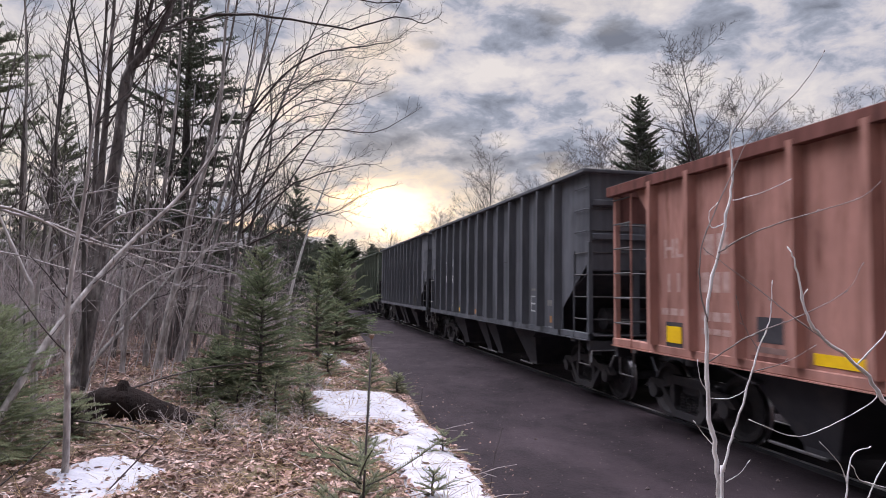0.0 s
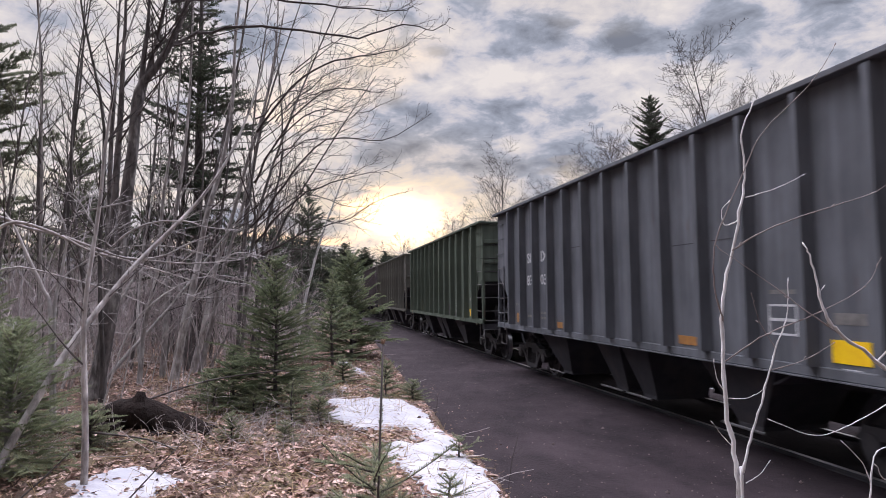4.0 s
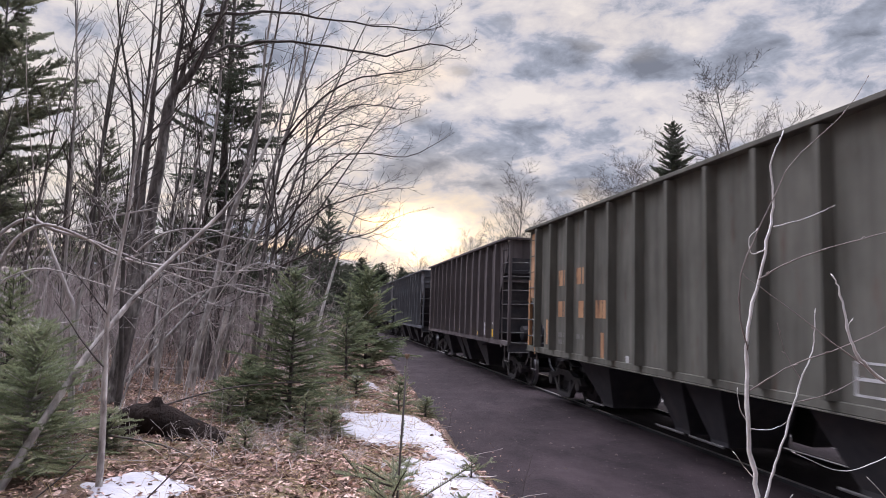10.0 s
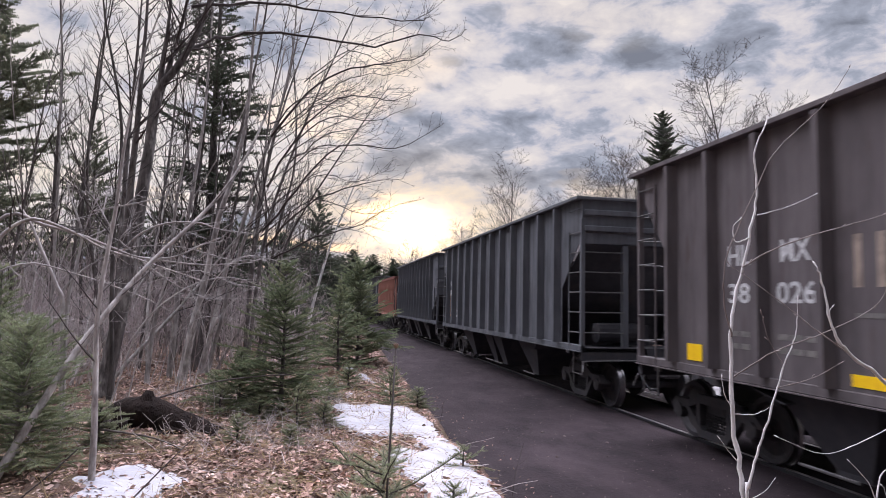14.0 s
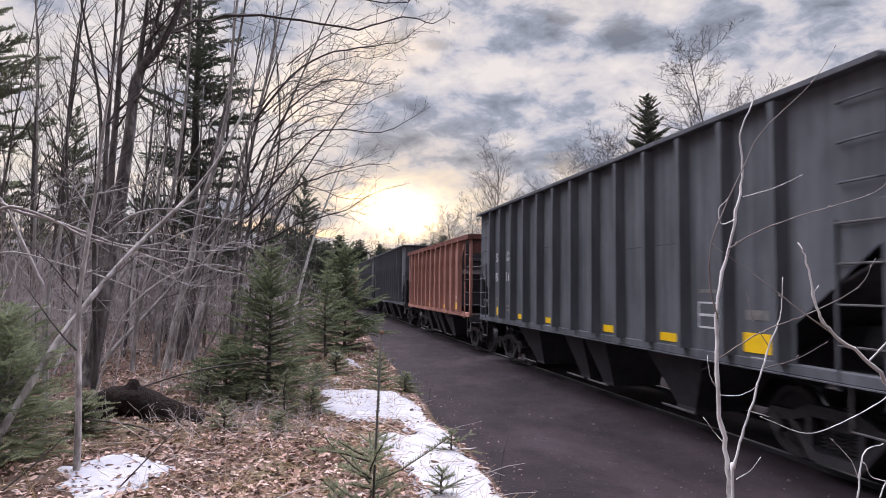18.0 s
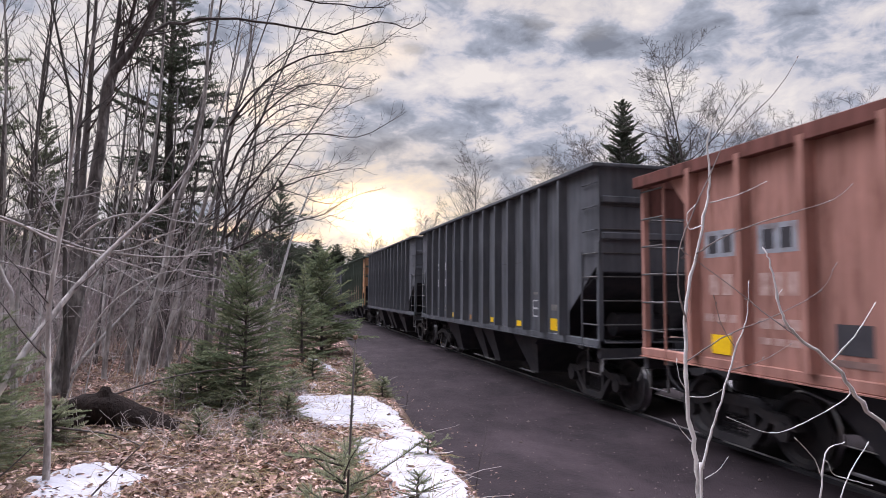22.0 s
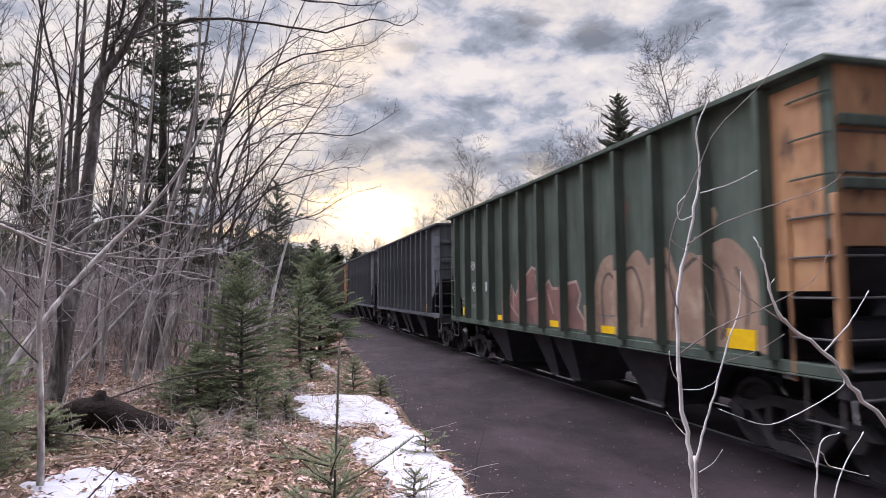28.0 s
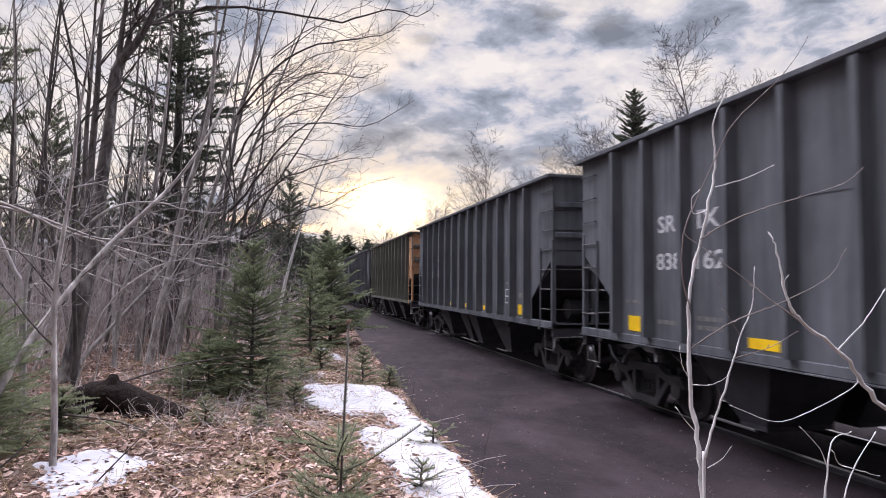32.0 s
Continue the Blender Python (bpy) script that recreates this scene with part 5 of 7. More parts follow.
def conifer(name, label, height, spread_r, seed, m, material=NEEDLE, bark=BARK, whorl=0.22, width=0.03, step=0.02, bare=0.06, arms=6, sag=0.15, group="conifers", power=1.0, sub=0.16, gaps=0.0, span=(0.6, 1.15)):
    """A fir or spruce: a straight trunk, whorls of arms shortening upwards, side shoots on each arm, needles on all."""
    rng = random.Random(seed)
    tree = empty(name, label, "conifer", m, group)
    V, F = [], []
    tube(V, F, [Vector((0, 0, -0.08)), Vector((rng.gauss(0, 0.02), 0, height * 0.5)), Vector((0, 0, height))], [0.012 + height * 0.0115, 0.006 + height * 0.006, 0.003], 7)
    part("trunk", (V, F), bark, tree, smooth=True)
    WV, WF, V, F = [], [], [], []
    z = height * bare
    while z < height * 0.97:
        u = z / height
        reach = spread_r * (1 - u) ** power * min(1, 0.55 + u * 4) + 0.05
        n = arms if u < 0.8 else max(3, arms - 2)
        a0 = rng.uniform(0, 6.28)
        for k in range(n):
            if rng.random() < gaps or (u > 0.15 and rng.random() < 0.06):
                continue
            a = a0 + 6.283 * k / n + rng.gauss(0, 0.16)
            ln = reach * rng.uniform(*span)
            d = Vector((math.cos(a), math.sin(a), 0.28 + 0.5 * u - sag * (1 - u)))
            p = Vector((0, 0, z + rng.gauss(0, whorl * 0.15)))
            pts, rad = bend(p, d, ln, 0.004 + ln * 0.008, rng, 4, 0.05, -0.035 + 0.06 * u, 0.25)
            tube(WV, WF, pts, rad, 3)
            for i in range(len(pts) - 1):
                if i or ln < 0.5:
                    needles(V, F, pts[i], pts[i + 1], rng, width, step)
            t = 0.18
            while t < 0.98:
                c, w, _ = along(pts, rad, t)
                s = w.cross(Vector((0, 0, 1))).normalized()
                sl = ln * 0.42 * (1 - t * 0.75) * rng.uniform(0.7, 1.15) + 0.03
                for sg in (-1, 1):
                    e = c + (w * rng.uniform(0.5, 0.9) + s * sg * rng.uniform(0.45, 0.85) + Vector((0, 0, rng.gauss(-0.06, 0.14)))) * sl
                    needles(V, F, c, e, rng, width, step)
                    if sl > sub * 2.2:
                        cc = c.lerp(e, 0.5)
                        for s2 in (-1, 1):
                            needles(V, F, cc, cc + (w * 0.8 + s * s2 * 0.6).normalized() * sl * 0.42, rng, width, step)
                t += max(0.07, sub / max(ln, 0.1))
        z += whorl * (1 - 0.35 * u) * rng.uniform(0.8, 1.2)
    part("bough_wood", (WV, WF), bark, tree)
    part("crown", (V, F), material, tree, "dense short needles")
    return tree


def on_ground(x, y, turn=0, lean=0, dz=0.0):
    return pose(x, y, ground_z(x, y) + dz, lean, 0, turn)


def build_near_trees():
    R = Vector((1, 0, 0.25))
    stem_tree("maple_clump", "clump of grey-barked bare maple stems with sweeping budded branches", "tree", [
        ([(-2.85, 9.6, 0.5), (-2.59, 9.6, 2.32), (-2.49, 9.6, 3.42), (-2.42, 9.6, 4.16), (-2.37, 9.6, 4.91), (-2.11, 9.6, 5.33), (-1.88, 9.6, 5.84), (-1.7, 9.6, 6.41), (-1.55, 9.6, 7.07)], 0.112),
        ([(-2.41, 9.6, 4.3), (-2.35, 9.6, 4.86), (-2.31, 9.6, 5.44), (-2.27, 9.6, 5.93), (-2.24, 9.6, 6.75)], 0.062),
        ([(-2.39, 9.6, 4.5), (-2.33, 9.7, 4.98), (-2.19, 9.7, 5.63), (-2.08, 9.7, 6.18), (-2.02, 9.7, 6.83)], 0.055),
        ([(-2.87, 9.9, 0.58), (-2.74, 9.9, 2.76), (-2.72, 9.9, 3.64), (-2.68, 9.9, 4.66), (-2.67, 9.9, 5.34), (-2.65, 9.9, 6.07), (-2.66, 9.9, 6.85)], 0.072),
        ([(-2.89, 10.2, 0.62), (-2.89, 10.2, 2.87), (-2.88, 10.2, 4.32), (-2.85, 10.2, 5.06), (-2.83, 10.2, 5.9), (-2.81, 10.2, 6.75)], 0.05)],
        11, BARK_MAPLE, count=15, length=1.7, level=1, low=0.4, side=R * 0.3, sweeps=[
        ([(-2.35, 9.6, 4.79), (-2.1, 9.9, 5.62), (-1.5, 10.3, 6.16), (-0.47, 10.5, 6.36), (0.81, 10.5, 6.31), (1.57, 10.5, 6.59), (2.08, 10.5, 6.53), (2.43, 10.5, 6.77)], 0.034),
        ([(-1.95, 9.7, 6.3), (-0.92, 10.3, 6.75), (0.24, 10.5, 6.83), (1.47, 10.5, 6.83), (1.76, 10.5, 6.96)], 0.028)])
    stem_tree("maple_sapling", "slim grey bare maple stem with thin twigs", "tree", [([(-2.62, 9.2, 0.99), (-2.7, 9.2, 2.61), (-2.69, 9.2, 4.26), (-2.99, 9.2, 5.77), (-3.09, 9.2, 6.53)], 0.036)], 12, BARK, count=18, length=1.2)
    stem_tree("maple_sapling", "slim dark bare stem leaning among the thicket", "tree", [([(-3.22, 11, 0.96), (-3.65, 11, 3.51), (-3.65, 11, 5.4), (-3.48, 11, 7.08)], 0.035)], 13, BARK, count=18, length=1.2)
    stem_tree("maple_sapling", "straight pale grey stem with short bare twigs", "tree", [([(-4.02, 11, 0.6), (-4.07, 11, 2.35), (-4.1, 11, 4.05), (-4.17, 11, 5.5), (-4.25, 11, 6.97)], 0.035)], 61, BARK_ALDER, count=26, length=1.2)
    stem_tree("maple_sapling", "slim bare stem leaning slightly in the wood", "tree", [([(-4.05, 11.5, 0.6), (-3.94, 11.5, 3.17), (-3.86, 11.5, 4.43), (-3.79, 11.5, 5.56), (-3.66, 11.5, 6.77), (-3.59, 11.5, 7.41)], 0.032)], 62, BARK, count=26, length=1.5)
    for q, (rr, pts) in enumerate((
            (0.058, [(-2.47, 12, 0.6), (-2.41, 12, 1.75), (-2.4, 12, 2.68), (-2.26, 12, 3.82), (-2.13, 12, 5.21), (-2.09, 12, 6.61), (-2.07, 12, 7.75)]),
            (0.076, [(-2.18, 11.5, 0.6), (-2.04, 11.5, 1.5), (-1.88, 11.5, 2.28), (-1.71, 11.5, 3.35), (-1.49, 11.5, 4.2), (-1.32, 11.5, 5.23), (-1.28, 11.5, 6.49), (-1.18, 11.5, 7.61)]),
            (0.06, [(-2.03, 12.5, 0.6), (-1.81, 12.5, 1.74), (-1.68, 12.5, 2.52), (-1.43, 12.5, 3.36), (-1.14, 12.5, 4.54), (-0.88, 12.5, 5.44), (-0.68, 12.5, 6.36), (-0.48, 12.5, 7.59)]),
            (0.05, [(-1.95, 12.7, 0.6), (-1.68, 12.7, 1.9), (-1.53, 12.7, 2.63), (-1.23, 12.7, 3.72), (-1.03, 12.7, 4.66), (-0.84, 12.7, 5.74), (-0.64, 12.7, 6.96), (-0.61, 12.7, 8.19)]),
            (0.045, [(-2.6, 11, 0.6), (-2.54, 11, 1.55), (-2.38, 11, 2.35), (-2.3, 11, 3.66), (-2.15, 11, 4.77), (-2.09, 11, 5.69), (-2.08, 11, 6.98)]))):
        stem_tree("alder", "pale grey slanting trunk with fine bare twigs", "tree", [(pts, rr)], 63 + q, BARK_ALDER, count=17, length=1.15, low=0.3)
    stem_tree("aspen", "straight pale-grey bare aspen with short twigs", "tree", [([(-4.38, 12, 1.07), (-4.51, 12, 3.62), (-4.52, 12, 5.66), (-4.67, 12, 7.42)], 0.05)], 14, BARK, count=20, length=1.2)
    stem_tree("aspen", "thin bare aspen with upright twigs", "tree", [([(-4.24, 13, 0.98), (-4.39, 13, 3.78), (-4.23, 13, 6.24), (-4.22, 13, 7.77)], 0.04)], 15, BARK, count=20, length=1.1)
    stem_tree("alder_clump", "clump of slanting grey alder stems with fine twigs", "tree", [
        ([(-2.84, 14, 0.67), (-2.55, 14, 4.02), (-2.44, 14, 6.53), (-2.47, 14, 8.72)], 0.055),
        ([(-2.26, 13, 0.97), (-2.04, 13, 3.13), (-1.59, 13, 5.36), (-1.24, 13, 7.68), (-1.17, 13, 8.73)], 0.05),
        ([(-2.32, 12.5, 0.91), (-2.12, 12.5, 2.25), (-1.97, 12.5, 3.29), (-1.9, 12.5, 5.75)], 0.05)], 16, BARK_MAPLE, count=15, length=1.3, side=R * 0.2)
    stem_tree("alder_clump", "fan of slender bare stems arching towards the track", "tree", [
        ([(-2.04, 13.5, 0.93), (-1.88, 13.5, 2.61), (-1.58, 13.5, 4.92), (-1.51, 13.5, 7.87)], 0.05),
        ([(-1.26, 12.5, 0.9), (-1.16, 12.5, 3.11), (-0.87, 12.5, 5.29), (-0.15, 12.5, 7.81)], 0.045),
        ([(-1.16, 12, 0.9), (-0.93, 12, 3.28), (-0.29, 12, 5.41), (0.59, 12, 7.66)], 0.042),
        ([(-1.13, 14, 0.9), (-0.9, 14, 3.26), (-0.55, 14, 5.1), (-0.75, 14, 7.93)], 0.045),
        ([(-0.87, 12, 0.9), (-0.62, 12, 2.88), (0.34, 12, 4.71), (1.26, 12, 6.19)], 0.03)], 17, BARK_MAPLE, count=14, length=1.3, side=R * 0.25, fan=17, sweeps=[
        ([(-0.9, 11.6, 4.9), (-0.1, 11, 5.74), (0.63, 10.7, 6.01), (1.48, 10.5, 6.14), (1.96, 10.5, 6.53)], 0.024),
        ([(-1.0, 11.8, 3.2), (-0.4, 11, 3.86), (0.29, 10.6, 4.56), (1.22, 10.5, 4.57), (2.03, 10.5, 5.05)], 0.024),
        ([(-0.9, 11.6, 2.9), (-0.22, 11, 3.6), (0.58, 10.6, 3.92), (1.37, 10.5, 4.04)], 0.022),
        ([(-0.95, 11.7, 4.0), (-0.43, 11, 4.78), (0.27, 10.6, 5.4), (1.02, 10.5, 5.37), (1.49, 10.5, 5.51)], 0.022),
        ([(-0.8, 11.6, 2.7), (-0.03, 11, 3.06), (0.69, 10.6, 3.27), (1.05, 10.5, 3.52)], 0.02)])
    stem_tree("birch", "leaning white-barked birch with thin twigs", "tree", [([(-0.3, 16, 0.6), (-0.09, 16, 1.74), (0.08, 16, 2.5), (0.34, 16, 3.48), (0.69, 16, 4.48), (1.02, 16, 5.36)], 0.05)], 18, BARK_PALE, count=10, length=0.9, low=0.5)
    stem_tree("leaning_sapling", "dark sapling leaning in a long diagonal arc", "tree", [([(-2.35, 5.3, 0.45), (-2.01, 5.75, 1.37), (-1.8, 6, 1.82), (-1.52, 6.25, 2.29), (-1.03, 6.5, 2.92), (-0.74, 6.75, 3.52), (-0.53, 7, 4.27), (-0.45, 7.1, 4.8)], 0.035)], 19, BARK_ALDER, count=13, length=0.8, low=0.3, fine=0.003)
    stem_tree("bank_sapling", "slim upright grey sapling with few twigs", "tree", [([(-1.61, 5.3, 0.35), (-1.61, 5.3, 0.92), (-1.63, 5.3, 1.42), (-1.64, 5.3, 1.92), (-1.56, 5.3, 2.69), (-1.53, 5.3, 3.17), (-1.45, 5.3, 3.8), (-1.31, 5.3, 4.36)], 0.029)], 20, BARK_ALDER, count=13, length=0.7, low=0.25, fine=0.0025)
    stem_tree("arched_sapling", "bent bare stem arching low over the brush", "tree", [([(-3.2, 6.3, 0.6), (-3.0, 6.5, 2.2), (-2.7, 6.5, 2.66), (-2.33, 6.5, 2.6), (-2.0, 6.5, 2.43), (-1.66, 6.5, 2.33), (-1.1, 6.5, 2.15)], 0.024)], 21, BARK_ALDER, count=18, length=0.7, low=0.3, fine=0.003)
    brush = empty("alder_brush", "tangle of arching pale alder branches over the bank", "shrub", group="bare trees of the wood")
    rb, BV, BF = random.Random(91), [], []
    for rr, pts in ((0.016, [(-3.6, 6.9, 0.5), (-3.3, 6.8, 2.2), (-2.97, 6.8, 2.74), (-2.64, 6.8, 2.66), (-2.35, 6.8, 2.59), (-2.08, 6.8, 2.49), (-1.74, 6.8, 2.37), (-1.43, 6.8, 2.39), (-1.19, 6.8, 2.51), (-0.99, 6.8, 2.6)]),
                    (0.009, [(-1.70, 6.8, 2.37), (-1.18, 6.8, 2.32), (-0.66, 6.8, 2.36)]), (0.024, [(-2.6, 7.5, 0.5), (-2.66, 7.5, 1.81), (-2.74, 7.5, 2.08), (-2.91, 7.5, 2.46), (-3.03, 7.5, 2.73), (-3.16, 7.5, 2.93)]),
                    (0.018, [(-2.58, 7.5, 0.5), (-2.62, 7.5, 1.81), (-2.57, 7.5, 2.22), (-2.53, 7.5, 2.66), (-2.66, 7.5, 3.02), (-2.71, 7.5, 3.21)]), (0.009, [(-2.53, 7.5, 2.6), (-2.41, 7.4, 2.9), (-2.36, 7.4, 3.05)]),
                    (0.009, [(-2.2, 7.4, 2.7), (-2.26, 7.4, 2.8), (-2.39, 7.4, 3.02), (-2.48, 7.4, 3.11)]), (0.010, [(-2.5, 7.6, 2.9), (-2.28, 7.6, 2.96), (-1.94, 7.6, 3.05), (-1.59, 7.6, 3.17), (-1.27, 7.6, 3.21)]),
                    (0.012, [(-2.1, 7.3, 2.4), (-1.88, 7.2, 2.63), (-1.61, 7.2, 2.77), (-1.27, 7.2, 2.79), (-1.07, 7.2, 2.73), (-0.72, 7.2, 2.7)]), (0.008, [(-1.8, 7.0, 2.38), (-1.71, 7.0, 2.29), (-1.41, 7.0, 2.1), (-1.11, 7.0, 1.97)]), (0.008, [(-1.84, 7.0, 2.43), (-2.0, 7.0, 2.56), (-1.89, 7.0, 2.7)]),
                    (0.011, [(-3.9, 7.6, 0.5), (-3.6, 7.6, 1.9), (-3.1, 7.5, 2.3), (-2.5, 7.4, 2.2), (-1.9, 7.4, 2.0), (-1.5, 7.4, 1.8)]), (0.010, [(-3.3, 8.2, 0.5), (-3.0, 8.2, 1.9), (-2.4, 8.2, 2.5), (-1.7, 8.2, 2.6), (-1.0, 8.2, 2.45), (-0.6, 8.2, 2.5)]),
                    (0.010, [(-2.4, 8.4, 0.6), (-2.1, 8.4, 1.6), (-1.6, 8.4, 2.1), (-1.1, 8.4, 2.25), (-0.7, 8.4, 2.15)]), (0.009, [(-3.4, 7.2, 0.5), (-3.2, 7.2, 1.5), (-2.8, 7.1, 1.75), (-2.2, 7.1, 1.7)])):
        P = smooth_path(pts)
        rad = taper(len(P), rr * 1.25, 0.3)
        V, F = [], []
        tube(V, F, P, rad, 6)
        branches(BV, BF, P, rad, rb, 1, 8, 0.6, 48, 0.35, Vector((0.3, 0, 0.2)), 0.02, 0.003)
        part("branch", (V, F), BARK_BRUSH, brush, smooth=True)
    for k in range(14):
        x, y = rb.uniform(-4.6, -1.3), rb.uniform(8.4, 11.4)
        lift = rb.uniform(1.3, 2.7)
        reach = rb.uniform(0.8, 2.2) * (1 if rb.random() < 0.75 else -0.6)
        P = smooth_path([(x, y, ground_z(x, y) - 0.03), (x + 0.12 * reach, y, lift * 0.7), (x + 0.4 * reach, y - 0.1, lift), (x + 0.75 * reach, y - 0.2, lift + rb.uniform(-0.15, 0.15)), (x + reach, y - 0.25, lift + rb.uniform(-0.4, 0.3))])
        rad = taper(len(P), rb.uniform(0.006, 0.011), 0.3)
        V, F = [], []
        tube(V, F, P, rad, 5)
        part("branch", (V, F), BARK_BRUSH, brush, smooth=True)
        branches(BV, BF, P, rad, rb, 1, 7, 0.6, 50, 0.35, Vector((0.3, 0, 0.1)), 0.01, 0.003)
    part("crown", (BV, BF), BARK_BRUSH, brush, "thin pale twigs")
    conifer("fir", "young balsam fir with soft grey-green boughs", 1.95, 0.95, 31, on_ground(-0.40, 8.55), width=0.027, step=0.014, whorl=0.10, arms=8, sub=0.09, sag=0.2, power=0.7, span=(0.4, 1.15), gaps=0.1, bare=0.02)
    conifer("fir", "bushy young fir at the wood's edge beside gravel", 2.5, 1.2, 32, on_ground(1.0, 15.2), width=0.045, step=0.03, whorl=0.13, bare=0.03, arms=9, sub=0.12, sag=0.1, power=0.6, span=(0.3, 1.25), gaps=0.15)
    conifer("fir", "young fir with spreading lower boughs", 1.2, 0.72, 33, on_ground(-2.3, 5.75), material=NEEDLE_LIGHT, width=0.023, step=0.013, whorl=0.085, arms=9, sub=0.085, sag=0.2, power=0.55, span=(0.4, 1.2), gaps=0.08, bare=0.03, bark=BARK_ALDER)
    conifer("fir", "small fir half hidden in brush", 1.2, 0.8, 34, on_ground(-2.75, 7.1), material=NEEDLE_LIGHT, width=0.026, step=0.015, whorl=0.12, sag=0.18, power=0.6, arms=7, sub=0.1, span=(0.35, 1.2), gaps=0.18, bare=0.03)
    conifer("fir", "soft young fir beside bare alder stems", 1.7, 0.85, 57, on_ground(-3.75, 8.6), material=NEEDLE_LIGHT, width=0.034, step=0.024, whorl=0.13, sag=0.15, power=0.6, arms=8, sub=0.1, span=(0.3, 1.2), gaps=0.15)
    conifer("fir", "low seedling fir on the snowy bank", 0.55, 0.42, 35, material=NEEDLE_YOUNG, m=on_ground(1.13, 9.3), width=0.03, step=0.018, whorl=0.09)
    conifer("fir", "seedling fir among dead leaves", 0.55, 0.3, 36, material=NEEDLE_YOUNG, m=on_ground(-0.15, 7.6), width=0.028, step=0.018, whorl=0.1)
    sd = conifer("fir", "tiny fir seedling in brown litter", 0.26, 0.2, 70, material=NEEDLE_YOUNG, m=on_ground(-0.75, 6.9), width=0.022, step=0.011, whorl=0.05)
    for x, y, h in ((-0.6, 8.0, 1.2), (-1.1, 8.4, 1.4), (-0.2, 6.6, 0.8), (0.15, 7.7, 1.1), (-1.3, 9.3, 1.6), (0.25, 9.7, 1.3), (0.6, 10.9, 1.5), (-1.95, 6.6, 1.5), (1.45, 8.9, 1.1)):
        c = copy_thing(sd, on_ground(x, y, 137 * h))
        c.scale = (1.2 * h, 1.2 * h, h)
    conifer("fir", "seedling fir at the drift's edge", 0.2, 0.26, 37, material=NEEDLE_YOUNG, m=on_ground(1.35, 5.7), width=0.024, step=0.014, whorl=0.08)
    conifer("fir", "seedling fir growing through snow", 0.2, 0.2, 38, material=NEEDLE_YOUNG, m=on_ground(0.98, 4.4), width=0.02, step=0.010, whorl=0.07, sag=0.2)
    conifer("fir", "low fir boughs beside the brush", 0.75, 0.75, 39, on_ground(-0.95, 8.9), width=0.034, step=0.02, whorl=0.09, arms=8, sag=0.2, bare=0.03)
    conifer("fir", "young fir at the bend of the bank", 2.0, 0.9, 40, on_ground(0.5, 13.2), width=0.045, step=0.03, whorl=0.18)
    conifer("spruce", "tall ragged black spruce behind bare stems", 11.0, 1.9, 41, on_ground(-2.35, 14.6), NEEDLE_DARK, whorl=0.37, width=0.06, step=0.045, bare=0.17, arms=7, gaps=0.2, sag=0.42, power=0.62, span=(0.3, 1.2), sub=0.12)
    conifer("spruce", "dark spruce rising over the thicket", 5.0, 1.9, 42, on_ground(0.0, 20.5), NEEDLE_DARK, whorl=0.3, width=0.07, step=0.05, bare=0.08, arms=7, sag=0.2, power=0.75, span=(0.35, 1.2), gaps=0.15)
    conifer("spruce", "broad spruce deep in the wood", 9.5, 2.8, 43, on_ground(-7.9, 16.5), NEEDLE_PINE, whorl=0.42, width=0.085, step=0.05, bare=0.2, arms=7, gaps=0.2, sag=0.1, power=0.5, span=(0.35, 1.2), sub=0.13)
    conifer("spruce", "pointed spruce deep in the wood", 7.0, 2.2, 44, on_ground(-7.1, 22), NEEDLE_PINE, whorl=0.34, width=0.09, step=0.06, bare=0.12, arms=6, sag=0.1, power=0.8, span=(0.4, 1.2), gaps=0.15)
    sp = conifer("spruce", "dark spruce at the far wood's edge", 3.0, 1.5, 45, on_ground(-1.6, 27), NEEDLE_DARK, whorl=0.28, width=0.09, step=0.07, bare=0.06, arms=6, sag=0.3, power=0.7, span=(0.5, 1.25))
    rng = random.Random(8)
    for x, y, h in ((-1.2, 22, 1.2), (-2.7, 24, 1.4), (-4.1, 26, 1.55), (-5.7, 25, 1.5), (-0.5, 29, 1.35), (-7.6, 28, 1.7), (-9.4, 31, 1.9), (-3.3, 20, 1.0), (-4.5, 24, 0.9), (-9.5, 26, 1.2), (2.2, 41, 0.6), (2.6, 52, 0.75), (0.4, 46, 0.75), (-3.5, 34, 0.9), (-11, 20, 0.8), (-5.2, 11, 0.4)):
        c = copy_thing(sp, on_ground(x, y, rng.uniform(0, 360)))
        c.scale = (h, h, h)


